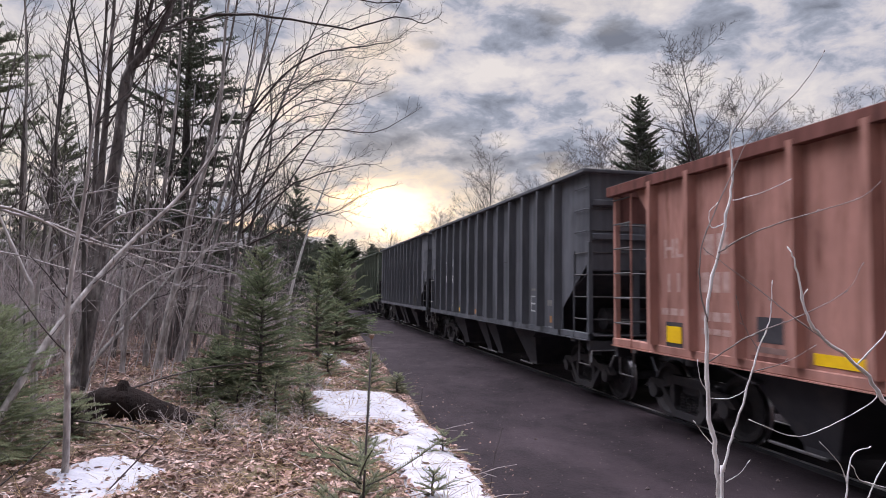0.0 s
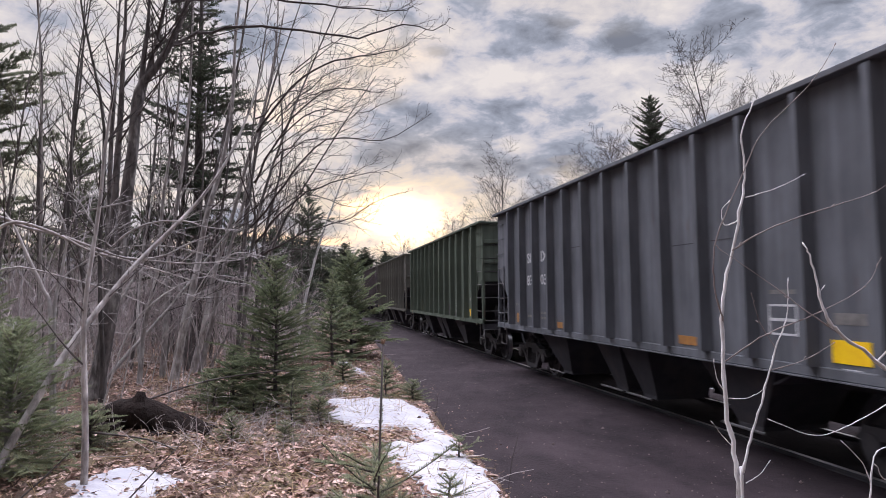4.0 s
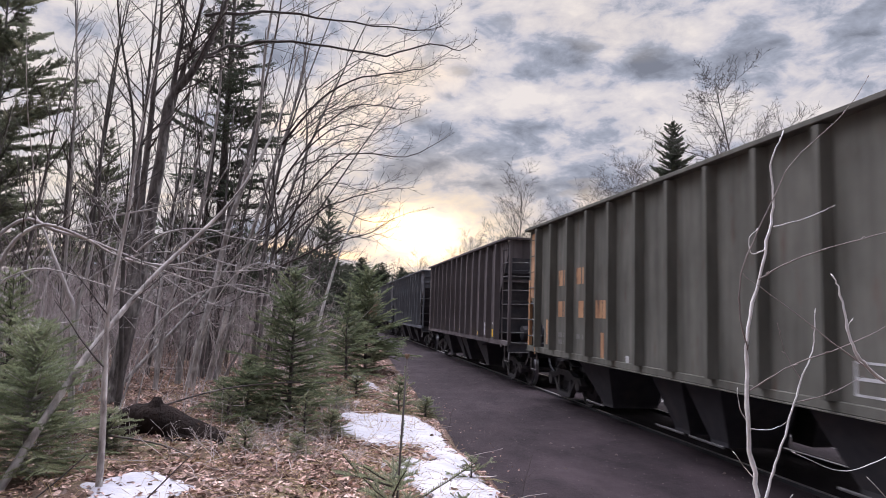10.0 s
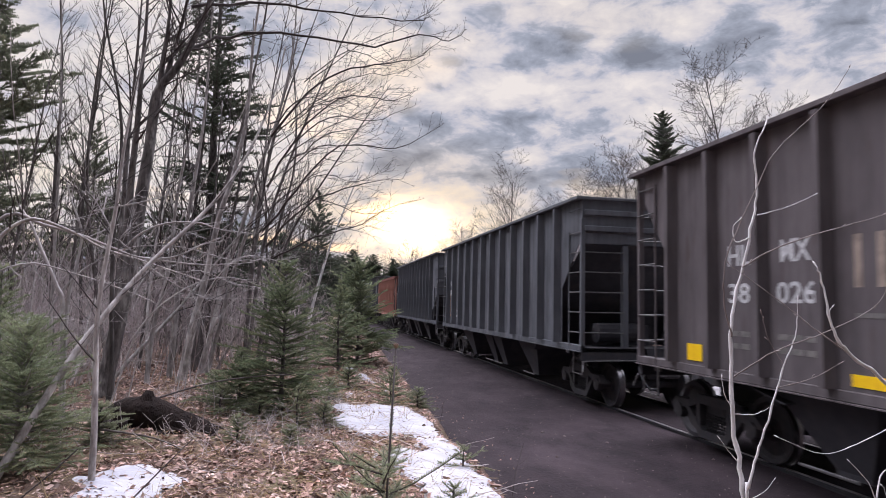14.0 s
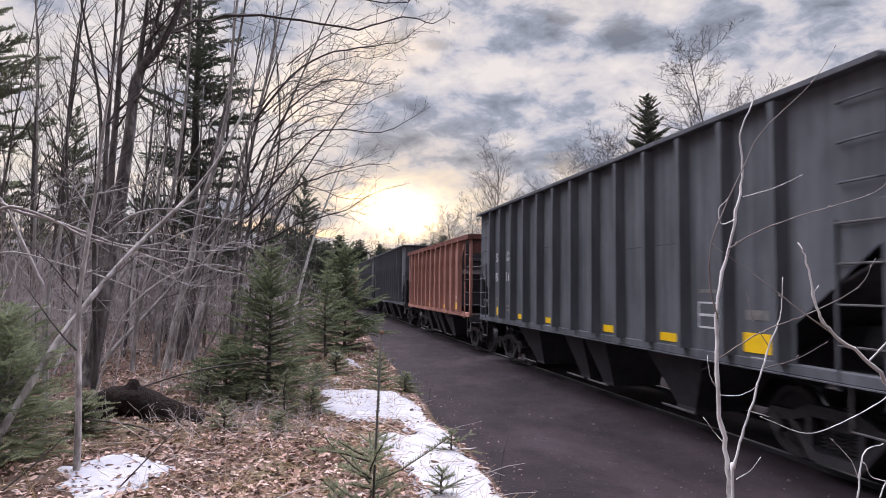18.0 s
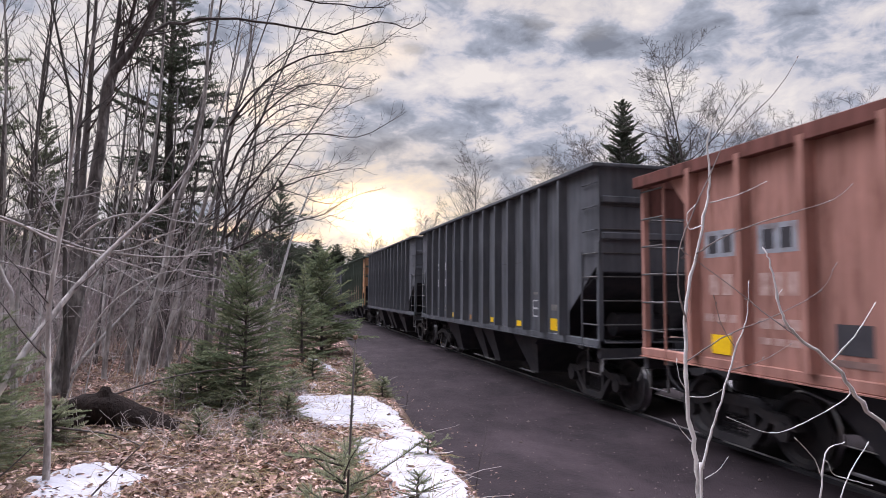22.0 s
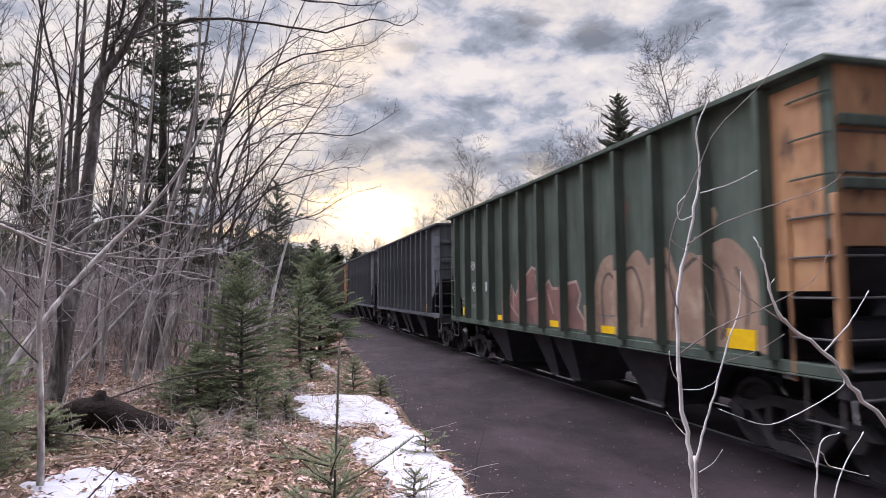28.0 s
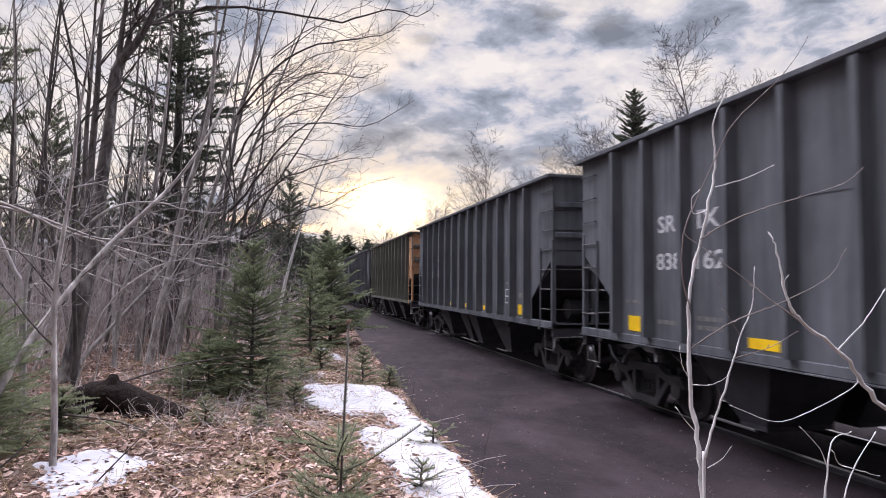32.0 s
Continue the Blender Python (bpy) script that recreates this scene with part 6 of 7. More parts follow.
def build_woods():
    """Bare trees of the wood, a few shapes copied about, behind the measured ones."""
    rng = random.Random(77)
    kinds = [bare_tree("bare_tree", ("thin grey bare tree of the wood", "slender bare tree with fine upright twigs", "crooked bare sapling in the thicket")[k % 3], 6.0 + 0.7 * (k % 4), 0.030 + 0.006 * (k % 3), 200 + k, (BARK, BARK_MAPLE, BARK)[k % 3], 1, 22, lift=0.10, length=1.35, lean=0.03, m=on_ground(-3.5 - 1.2 * k, 15 + 2 * k)) for k in range(8)]
    for i in range(120):
        y = rng.uniform(10.5, 48)
        x = min(edge_x(y) - 2.4, 0.4 + 0.02 * y) - abs(rng.gauss(0, 1)) * (2.5 + 0.22 * y)
        if y < 13 and x > -3.0:
            continue
        if x < -2.0 - 0.16 * y and rng.random() < 0.55:
            continue
        if y > 18 and x > -0.3 and rng.random() < 0.6:
            continue
        c = copy_thing(rng.choice(kinds), on_ground(x, y, rng.uniform(0, 360), rng.gauss(0, 3)))
        s = rng.uniform(0.75, 1.15)
        c.scale = (s, s, s)
    pale = [bare_tree("alder", ("pale slanting alder stem", "crooked pale-barked alder sapling", "slender grey alder with bare twigs")[k % 3] + " in the thicket", 3.8 + 0.8 * k, 0.028 + 0.006 * (k % 3), 260 + k, BARK_ALDER, 1, 14, m=on_ground((-3.6, -4.4, -2.9, -5.2)[k], (10.6, 11.8, 12.4, 13.1)[k]), length=1.1, lean=0.28) for k in range(4)]
    for i in range(28):
        y = rng.uniform(10.2, 19)
        x = -1.3 - 0.02 * y - rng.random() * 6.5
        if x > -2.0 and y < 11.5:
            continue
        c = copy_thing(rng.choice(pale), on_ground(x, y, rng.uniform(0, 360)))
        s = rng.uniform(0.7, 1.2)
        c.scale = (s, s, s)
    for i in range(46):
        y = 46 + 62 * rng.random()
        x = edge_x(y) - 3.5 - rng.random() ** 1.6 * 16
        c = copy_thing(rng.choice(kinds), on_ground(x, y, rng.uniform(0, 360)))
        s = rng.uniform(1.0, 1.5)
        c.scale = (s, s, s)
    for i in range(26):
        c = copy_thing(rng.choice(kinds), on_ground(3.0 + 0.85 * i + rng.uniform(-0.4, 0.4), rng.uniform(104, 128), rng.uniform(0, 360)))
        s = rng.uniform(1.25, 1.75)
        c.scale = (s * 1.3, s * 1.3, s)
    # the far side of the track: tall bare trees and spruces over the train
    tall = [bare_tree("tall_bare_tree", ("tall bare birch spreading against the sky", "tall bare poplar with upswept limbs", "leafless roadside tree with fine twigs")[k % 3], 16.5 + 0.5 * k, 0.14, 300 + k, BARK, 2, 30, spread_deg=54, lean=0.015, group="bare trees beyond the train", m=on_ground(*((24.5, 34), (31.0, 62), (45, 48), (36, 66), (21.5, 72))[k]), length=8.6, fine=0.012, low=0.2, lift=0.085) for k in range(5)]
    for x, y, s, k in ((29, 56, 0.95, 1), (34.5, 60, 0.9, 3), (25.5, 62, 0.8, 4), (47, 41, 1.0, 0), (38, 44, 0.85, 2), (24, 70, 0.72, 0), (18.5, 66, 0.6, 3), (16.5, 72, 0.58, 1), (14.5, 75, 0.5, 2), (22.5, 58, 0.7, 0), (20.5, 54, 0.6, 1), (27, 33, 0.72, 3), (20, 82, 0.62, 4), (17.5, 88, 0.6, 0), (28, 46, 0.75, 3), (34, 30, 0.7, 4), (26, 20, 0.6, 1), (40, 24, 0.8, 3), (22, 50, 0.55, 2), (50, 30, 0.9, 1), (13.5, 92, 0.55, 3), (11.5, 98, 0.5, 4)):
        c = copy_thing(tall[k], on_ground(x, y, rng.uniform(0, 360)))
        c.scale = (s, s, s)
    sp = conifer("tall_spruce", "tall narrow dark spruce behind the train", 16.0, 3.3, 46, on_ground(23.4, 40), NEEDLE_DARK, whorl=0.36, width=0.13, step=0.09, bare=0.12, arms=9, sag=0.4, group="spruces beyond the train", power=0.62, span=(0.25, 1.25), gaps=0.12)
    spots = [(27.2, 39.5, 0.82), (20.5, 47, 0.55), (31, 52, 0.75), (26.5, 44, 0.62)]
    spots += [(-6 + 0.8 * k + rng.uniform(-0.6, 0.6), rng.uniform(86, 122) - 0.5 * abs(k - 14), rng.uniform(0.44, 0.58)) for k in range(34)]
    for x, y, s in spots:
        c = copy_thing(sp, on_ground(x, y, rng.uniform(0, 360)))
        w = s * (1.3 if y < 60 else 2.0)
        c.scale = (w, w, s)
    # undergrowth: countless thin stems
    V, F = [], []
    for i in range(1900):
        y = 9.5 + 30 * rng.random() ** 1.5
        x = min(edge_x(y) - 2.0, 0.2) - abs(rng.gauss(0, 1)) * (2.0 + 0.28 * y)
        if y < 13.5 and x > -3.2 + 0.1 * (y - 9.5):
            continue
        h = rng.uniform(0.6, 2.9)
        p = Vector((x, y, ground_z(x, y) - 0.03))
        slant = 0.22 if i % 6 else 0.7
        pts, rad = bend(p, Vector((rng.gauss(0, slant), rng.gauss(0, slant), 1)), h, rng.uniform(0.003, 0.006) + 0.00012 * y, rng, 5, 0.2, -0.005, 0.3)
        tube(V, F, pts, rad, 3)
        for k in range(6):
            q, d, r = along(pts, rad, rng.uniform(0.25, 0.95))
            bp, br = bend(q, d * 0.6 + Vector((rng.gauss(0, 0.9), rng.gauss(0, 0.9), rng.gauss(0, 0.45))), h * rng.uniform(0.2, 0.5), r * 0.6, rng, 3, 0.2, 0.0, 0.4)
            tube(V, F, bp, br, 3)
    U, G = [], []
    for i in range(2300):
        y = 12.5 + 27 * rng.random() ** 1.3
        x = min(edge_x(y) - 2.6, 0.1) - rng.random() ** 0.8 * (4.5 + 0.5 * y)
        h = rng.uniform(1.6, 4.0) * (1 if -0.2 * y < x < -1.5 else 0.72)
        p = Vector((x, y, ground_z(x, y) - 0.03))
        pts, rad = bend(p, Vector((rng.gauss(0, 0.16), rng.gauss(0, 0.16), 1)), h, 0.004 + 0.0003 * y, rng, 5, 0.1, 0.03, 0.25)
        tube(U, G, pts, rad, 3)
        for k in range(11):
            q, d, r = along(pts, rad, rng.uniform(0.2, 0.97))
            bp, br = bend(q, d * 0.8 + Vector((rng.gauss(0, 0.7), rng.gauss(0, 0.7), rng.gauss(0.1, 0.3))), h * rng.uniform(0.12, 0.32), max(r * 0.55, 0.0035), rng, 3, 0.15, 0.04, 0.5)
            tube(U, G, bp, br, 3)
    tagged(new("thicket", mesh_of("thicket", U, G, TWIG_MID)), "dense thicket of grey-brown bare twigs between trunks", "brush", kind="stuff")
    tagged(new("undergrowth", mesh_of("undergrowth", V, F, TWIG_GREY)), "tangle of thin grey bare brush stems", "brush", kind="stuff")
    # closing the view: far woods as a dark ragged mass of conifers and bare crowns
    V, F = [], []
    for i in range(420):
        a = rng.uniform(-1.9, 2.0)
        d = rng.uniform(125, 190)
        x, y = 8 + d * math.sin(a), d * math.cos(a)
        if -14 < x - TRACK_X < 8 and y < 60:
            continue
        h = rng.uniform(7, 12)
        r = h * rng.uniform(0.14, 0.22)
        z = ground_z(x, y) - 0.2
        for lay in range(7):
            z0 = z + h * (0.06 + 0.13 * lay)
            rr = r * (1 - lay / 7.4)
            n = len(V)
            m = 9
            for k in range(m):
                t = 6.283 * k / m + lay
                q = rr * rng.uniform(0.55, 1.15)
                V.append((x + q * math.cos(t), y + q * math.sin(t), z0 - rng.uniform(0, 0.05) * h))
            V.append((x, y, z0 + h * 0.22))
            F += [(n + k, n + (k + 1) % m, n + m) for k in range(m)]
    tagged(new("far_woods", mesh_of("far_woods", V, F, NEEDLE_DARK)), "dark distant spruce woods closing the view", "forest", kind="stuff")


def twig_plant(name, label, rows, bark, twig):
    """A near sapling: its main stems as trunks and each side branch as a part."""
    ob = empty(name, label, "sapling", group="bare saplings near the camera")
    rng = random.Random(3)
    for kind, pts, r0, r1 in rows:
        P = smooth_path(pts, 6)
        P = [p + Vector((rng.gauss(0, 1), rng.gauss(0, 1), rng.gauss(0, 1))) * (r0 * 0.18) for p in P]
        n = len(P)
        R = [(0.8 if kind == "main" else 0.66) * (r0 + (r1 - r0) * i / (n - 1)) for i in range(n)]
        for i in range(3, n - 1, 5):
            R[i] *= 1.22
        V, F = [], []
        tube(V, F, P, R, 8 if kind == "main" else 6)
        for i in range(2, n, 4):
            if kind == "twig" and i < n - 1 and rng.random() < 0.6:
                d = (P[i] - P[i - 1]).normalized()
                s = Vector((rng.gauss(0, 1), rng.gauss(0, 1), rng.gauss(0, 1))).normalized()
                tube(V, F, [P[i], P[i] + (d + s * 0.7).normalized() * 0.012, P[i] + (d + s * 0.5).normalized() * 0.02], [R[i] * 0.9, R[i] * 0.9 + 0.0006, 0.0006], 5)
        tube(V, F, [P[-1], P[-1] + (P[-1] - P[-2]).normalized() * 0.008, P[-1] + (P[-1] - P[-2]).normalized() * 0.018], [r1, r1 + 0.0011, 0.0006], 5)
        part("stem" if kind == "main" else "branch", (V, F), bark if kind in ("main", "pale") else twig, ob, smooth=True)
    return ob


def build_near_plants():
    M, B, P = "main", "twig", "pale"
    twig_plant("sapling", "pale grey bare sapling with reddish budded branches", [
        (M, [(1.64, 2.2, -0.2), (1.63, 2.2, 0.6), (1.62, 2.2, 1.02), (1.62, 2.2, 1.26), (1.58, 2.2, 1.5), (1.57, 2.2, 1.74), (1.58, 2.2, 1.96), (1.66, 2.2, 2.26), (1.7, 2.2, 2.47), (1.69, 2.2, 2.61), (1.75, 2.2, 2.74)], 0.0150, 0.003),
        (B, [(1.57, 2.19, 1.88), (1.53, 2.18, 2.02), (1.55, 2.18, 2.2), (1.69, 2.18, 2.48), (1.78, 2.18, 2.63), (2.01, 2.18, 2.84), (2.13, 2.18, 3.0)], 0.0055, 0.0018),
        (P, [(1.69, 2.19, 2.36), (1.79, 2.15, 2.39), (1.89, 2.12, 2.44)], 0.0035, 0.0012),
        (B, [(1.62, 2.19, 2.15), (1.72, 2.14, 2.22), (1.9, 2.1, 2.29), (2.17, 2.08, 2.37), (2.28, 2.08, 2.44)], 0.0048, 0.0014),
        (P, [(1.66, 2.2, 2.27), (1.6, 2.2, 2.25), (1.59, 2.2, 2.31), (1.62, 2.2, 2.34)], 0.004, 0.0018),
        (B, [(1.57, 2.2, 1.72), (1.72, 2.14, 1.83), (1.91, 2.12, 1.9), (2.12, 2.1, 2.0), (2.21, 2.1, 2.11)], 0.0045, 0.0012)], BARK_PALE, TWIG_RED)
    twig_plant("sapling", "slim pale second sapling stem with forked tips", [
        (M, [(1.63, 2.17, -0.2), (1.61, 2.17, 1.2), (1.6, 2.15, 1.32), (1.64, 2.15, 1.44), (1.71, 2.15, 1.63), (1.77, 2.15, 1.79), (1.82, 2.15, 1.9), (1.83, 2.15, 2.03)], 0.0085, 0.0016),
        (B, [(1.73, 2.15, 1.69), (1.85, 2.11, 1.73), (1.97, 2.1, 1.79)], 0.003, 0.0012),
        (P, [(1.57, 2.2, 1.585), (1.64, 2.16, 1.59), (1.7, 2.15, 1.62)], 0.003, 0.0012),
        (B, [(1.76, 2.15, 1.78), (1.7, 2.15, 1.87), (1.67, 2.15, 1.97)], 0.003, 0.0012),
        (P, [(1.57, 2.2, 1.61), (1.54, 2.2, 1.66), (1.53, 2.2, 1.72)], 0.0035, 0.0012),
        (P, [(1.61, 2.15, 1.28), (1.66, 2.14, 1.31), (1.69, 2.13, 1.35)], 0.003, 0.0012),
        (P, [(1.59, 2.2, 1.41), (1.55, 2.2, 1.45), (1.52, 2.2, 1.49)], 0.003, 0.0012)], BARK_PALE, TWIG_RED)
    twig_plant("sapling", "pale forked bare limb with crossing twigs", [
        (M, [(2.75, 1.95, -0.3), (2.6, 1.95, 0.9), (2.34, 1.95, 1.39), (2.16, 1.95, 1.58), (2.01, 1.95, 1.74), (1.86, 1.95, 1.84), (1.8, 1.95, 1.93), (1.77, 1.95, 2.07), (1.74, 1.95, 2.15)], 0.0145, 0.0025),
        (B, [(1.86, 1.95, 1.84), (1.75, 1.99, 1.93), (1.69, 2.02, 1.99), (1.55, 2.06, 2.1), (1.5, 2.1, 2.15)], 0.004, 0.0012),
        (P, [(2.01, 1.94, 1.74), (2.08, 1.9, 1.84), (2.17, 1.9, 1.95)], 0.006, 0.002),
        (P, [(2.1, 1.95, 1.64), (2.08, 1.95, 1.6), (1.89, 1.95, 1.52), (1.74, 1.95, 1.49), (1.57, 1.95, 1.55)], 0.004, 0.0012),
        (P, [(1.8, 1.95, 1.93), (1.79, 1.95, 1.98), (1.8, 1.95, 2.0)], 0.003, 0.0012)], BARK_PALE, TWIG_RED)
    twig_plant("sapling", "low pale forked twigs beside the gravel", [
        (M, [(1.86, 1.9, -0.2), (1.89, 1.9, 1.06), (1.91, 1.9, 1.33), (1.94, 1.9, 1.43), (2.01, 1.9, 1.45)], 0.006, 0.0015),
        (P, [(1.91, 1.9, 1.33), (1.88, 1.9, 1.4), (1.81, 1.9, 1.47)], 0.003, 0.0012),
        (P, [(1.88, 1.87, 0.9), (1.89, 1.85, 1.13), (1.97, 1.85, 1.34), (2.06, 1.85, 1.45)], 0.006, 0.002),
        (P, [(1.97, 1.85, 1.34), (1.91, 1.85, 1.36), (1.89, 1.85, 1.4)], 0.003, 0.0012),
        (P, [(1.97, 1.85, 1.34), (2.07, 1.85, 1.31)], 0.003, 0.0012)], BARK_PALE, TWIG_RED)
    # young fir leader close to the camera
    rng = random.Random(4)
    ob = empty("fir_leader", "spindly young fir with one tall budded leader", "conifer", group="conifers")
    V, F = [], []
    P = [Vector((0.21, 1.93, 0.35)), Vector((0.20, 1.92, 0.9)), Vector((0.215, 1.91, 1.4)), Vector((0.23, 1.91, 1.845))]
    tube(V, F, P, [0.007, 0.005, 0.0035, 0.0026], 6)
    part("trunk", (V, F), TWIG, ob, smooth=True)
    V, F = [], []
    for a in range(7):
        t = 6.283 * a / 7
        tube(V, F, [P[-1], P[-1] + Vector((0.004 * math.cos(t), 0.004 * math.sin(t), 0.006)), P[-1] + Vector((0.007 * math.cos(t), 0.007 * math.sin(t), 0.014))], [0.002, 0.0032, 0.0012], 5)
    part("bud", (V, F), mat("bud_brown", (0.30, 0.2, 0.14), (0.2, 0.13, 0.09), 40, rough=0.6, bump=0), ob, "brown resinous bud cluster")
    V, F, WV, WF = [], [], [], []
    for i in range(24):
        z = 1.0 + 0.82 * i / 24
        p = Vector((0.205 + (z - 1) * 0.03, 1.915, z))
        for sx, sy in ((1, 0), (-1, 0)):
            needles(V, F, p, p + Vector((0.004 * sx, 0.004 * sy, 0.034)), rng, 0.013, 0.008)
    for i in range(30):
        z = 1.12 + 0.013 * i
        a = rng.uniform(0, 6.283)
        ln = rng.uniform(0.16, 0.36) * (1.75 - z * 0.8)
        pts, rad = bend(Vector((0.205, 1.92, z)), Vector((math.cos(a), math.sin(a), 0.35)), ln, 0.0035, rng, 4, 0.08, 0.03, 0.4)
        tube(WV, WF, pts, rad, 4)
        for k in range(4):
            needles(V, F, pts[k], pts[k + 1], rng, 0.016, 0.005)
        for k in (1, 2, 3):
            d = (pts[k] - pts[k - 1]).normalized()
            s = d.cross(Vector((0, 0, 1))).normalized()
            for sg in (-1, 1):
                needles(V, F, pts[k], pts[k] + (d * 0.7 + s * sg * 0.7) * ln * 0.3, rng, 0.014, 0.005)
    for tip, base in (((0.45, 1.90, 1.545), (0.215, 1.92, 1.41)), ((0.05, 1.90, 1.57), (0.21, 1.92, 1.42)), ((0.10, 1.80, 1.40), (0.21, 1.92, 1.34)), ((0.33, 1.80, 1.39), (0.21, 1.92, 1.33))):
        p, q = Vector(base), Vector(tip)
        pts = [p, p.lerp(q, 0.35) - Vector((0, 0, 0.012)), p.lerp(q, 0.7) - Vector((0, 0, 0.008)), q]
        tube(WV, WF, pts, [0.0024, 0.002, 0.0017, 0.0012], 5)
        for k in range(3):
            needles(V, F, pts[k], pts[k + 1], rng, 0.015, 0.006)
    part("bough_wood", (WV, WF), TWIG, ob)
    part("crown", (V, F), NEEDLE_YOUNG, ob, "flat green needles")


def build_stump():
    """A rotten root plate and log end: a dark hollowed mass, jagged above, mossy on its crown."""
    rng = random.Random(21)
    ob = empty("rotten_log", "dark rotten log torn open, resting on dead leaves", "log")
    pts = [Vector((-2.3, 7.75, 0.62)), Vector((-2.0, 7.6, 0.72)), Vector((-1.76, 7.45, 0.76)), Vector((-1.45, 7.35, 0.63)), Vector((-1.2, 7.28, 0.57)), Vector((-1.02, 7.22, 0.52)), Vector((-0.92, 7.18, 0.50))]
    rad = [0.10, 0.15, 0.17, 0.165, 0.155, 0.14, 0.11]
    V, F = [], []
    n = 18
    for i in range(26):
        u = i / 25
        c, d, r = along(pts, rad, min(u, 0.999))
        for k in range(n):
            a = 6.283 * k / n
            j = 1 + 0.16 * noise.noise(Vector((c.x * 3 + math.cos(a), c.y * 3 + math.sin(a), u * 5))) + 0.12 * noise.noise(Vector((math.cos(a) * 5, math.sin(a) * 5, u * 9)))
            V.append((c.x + 0.25 * r * j * math.cos(a) * 0.4, c.y + r * j * math.cos(a), c.z + r * j * math.sin(a) * 1.05))
    for i in range(25):
        for k in range(n):
            F.append((i * n + k, i * n + (k + 1) % n, (i + 1) * n + (k + 1) % n, (i + 1) * n + k))
    F += [tuple(range(n - 1, -1, -1)), tuple(25 * n + k for k in range(n))]
    part("log", (V, F), ROT, ob, smooth=True)
    for p, d, l, r in (((-1.76, 7.42, 0.76), (0.05, -0.1, 1.0), 0.22, 0.15), ((-1.5, 7.2, 0.60), (0.9, -0.2, -0.15), 0.3, 0.07), ((-1.9, 7.3, 0.62), (-0.8, -0.3, -0.1), 0.3, 0.09), ((-1.55, 7.12, 0.55), (0.7, -0.3, -0.1), 0.35, 0.07)):
        V, F = [], []
        bp, br = bend(Vector(p), Vector(d), l, r, rng, 4, 0.18, 0, 0.25)
        tube(V, F, bp, br, 7)
        part("snag", (V, F), ROT, ob, smooth=True)
    V, F = [], []
    tube(V, F, [Vector((-0.95, 7.16, 0.50)), Vector((-0.885, 7.14, 0.50))], [0.115, 0.10], 12)
    F.append(tuple(range(11, -1, -1)))
    part("sawn_end", (V, F), LITTER, ob, "tan broken wood end")


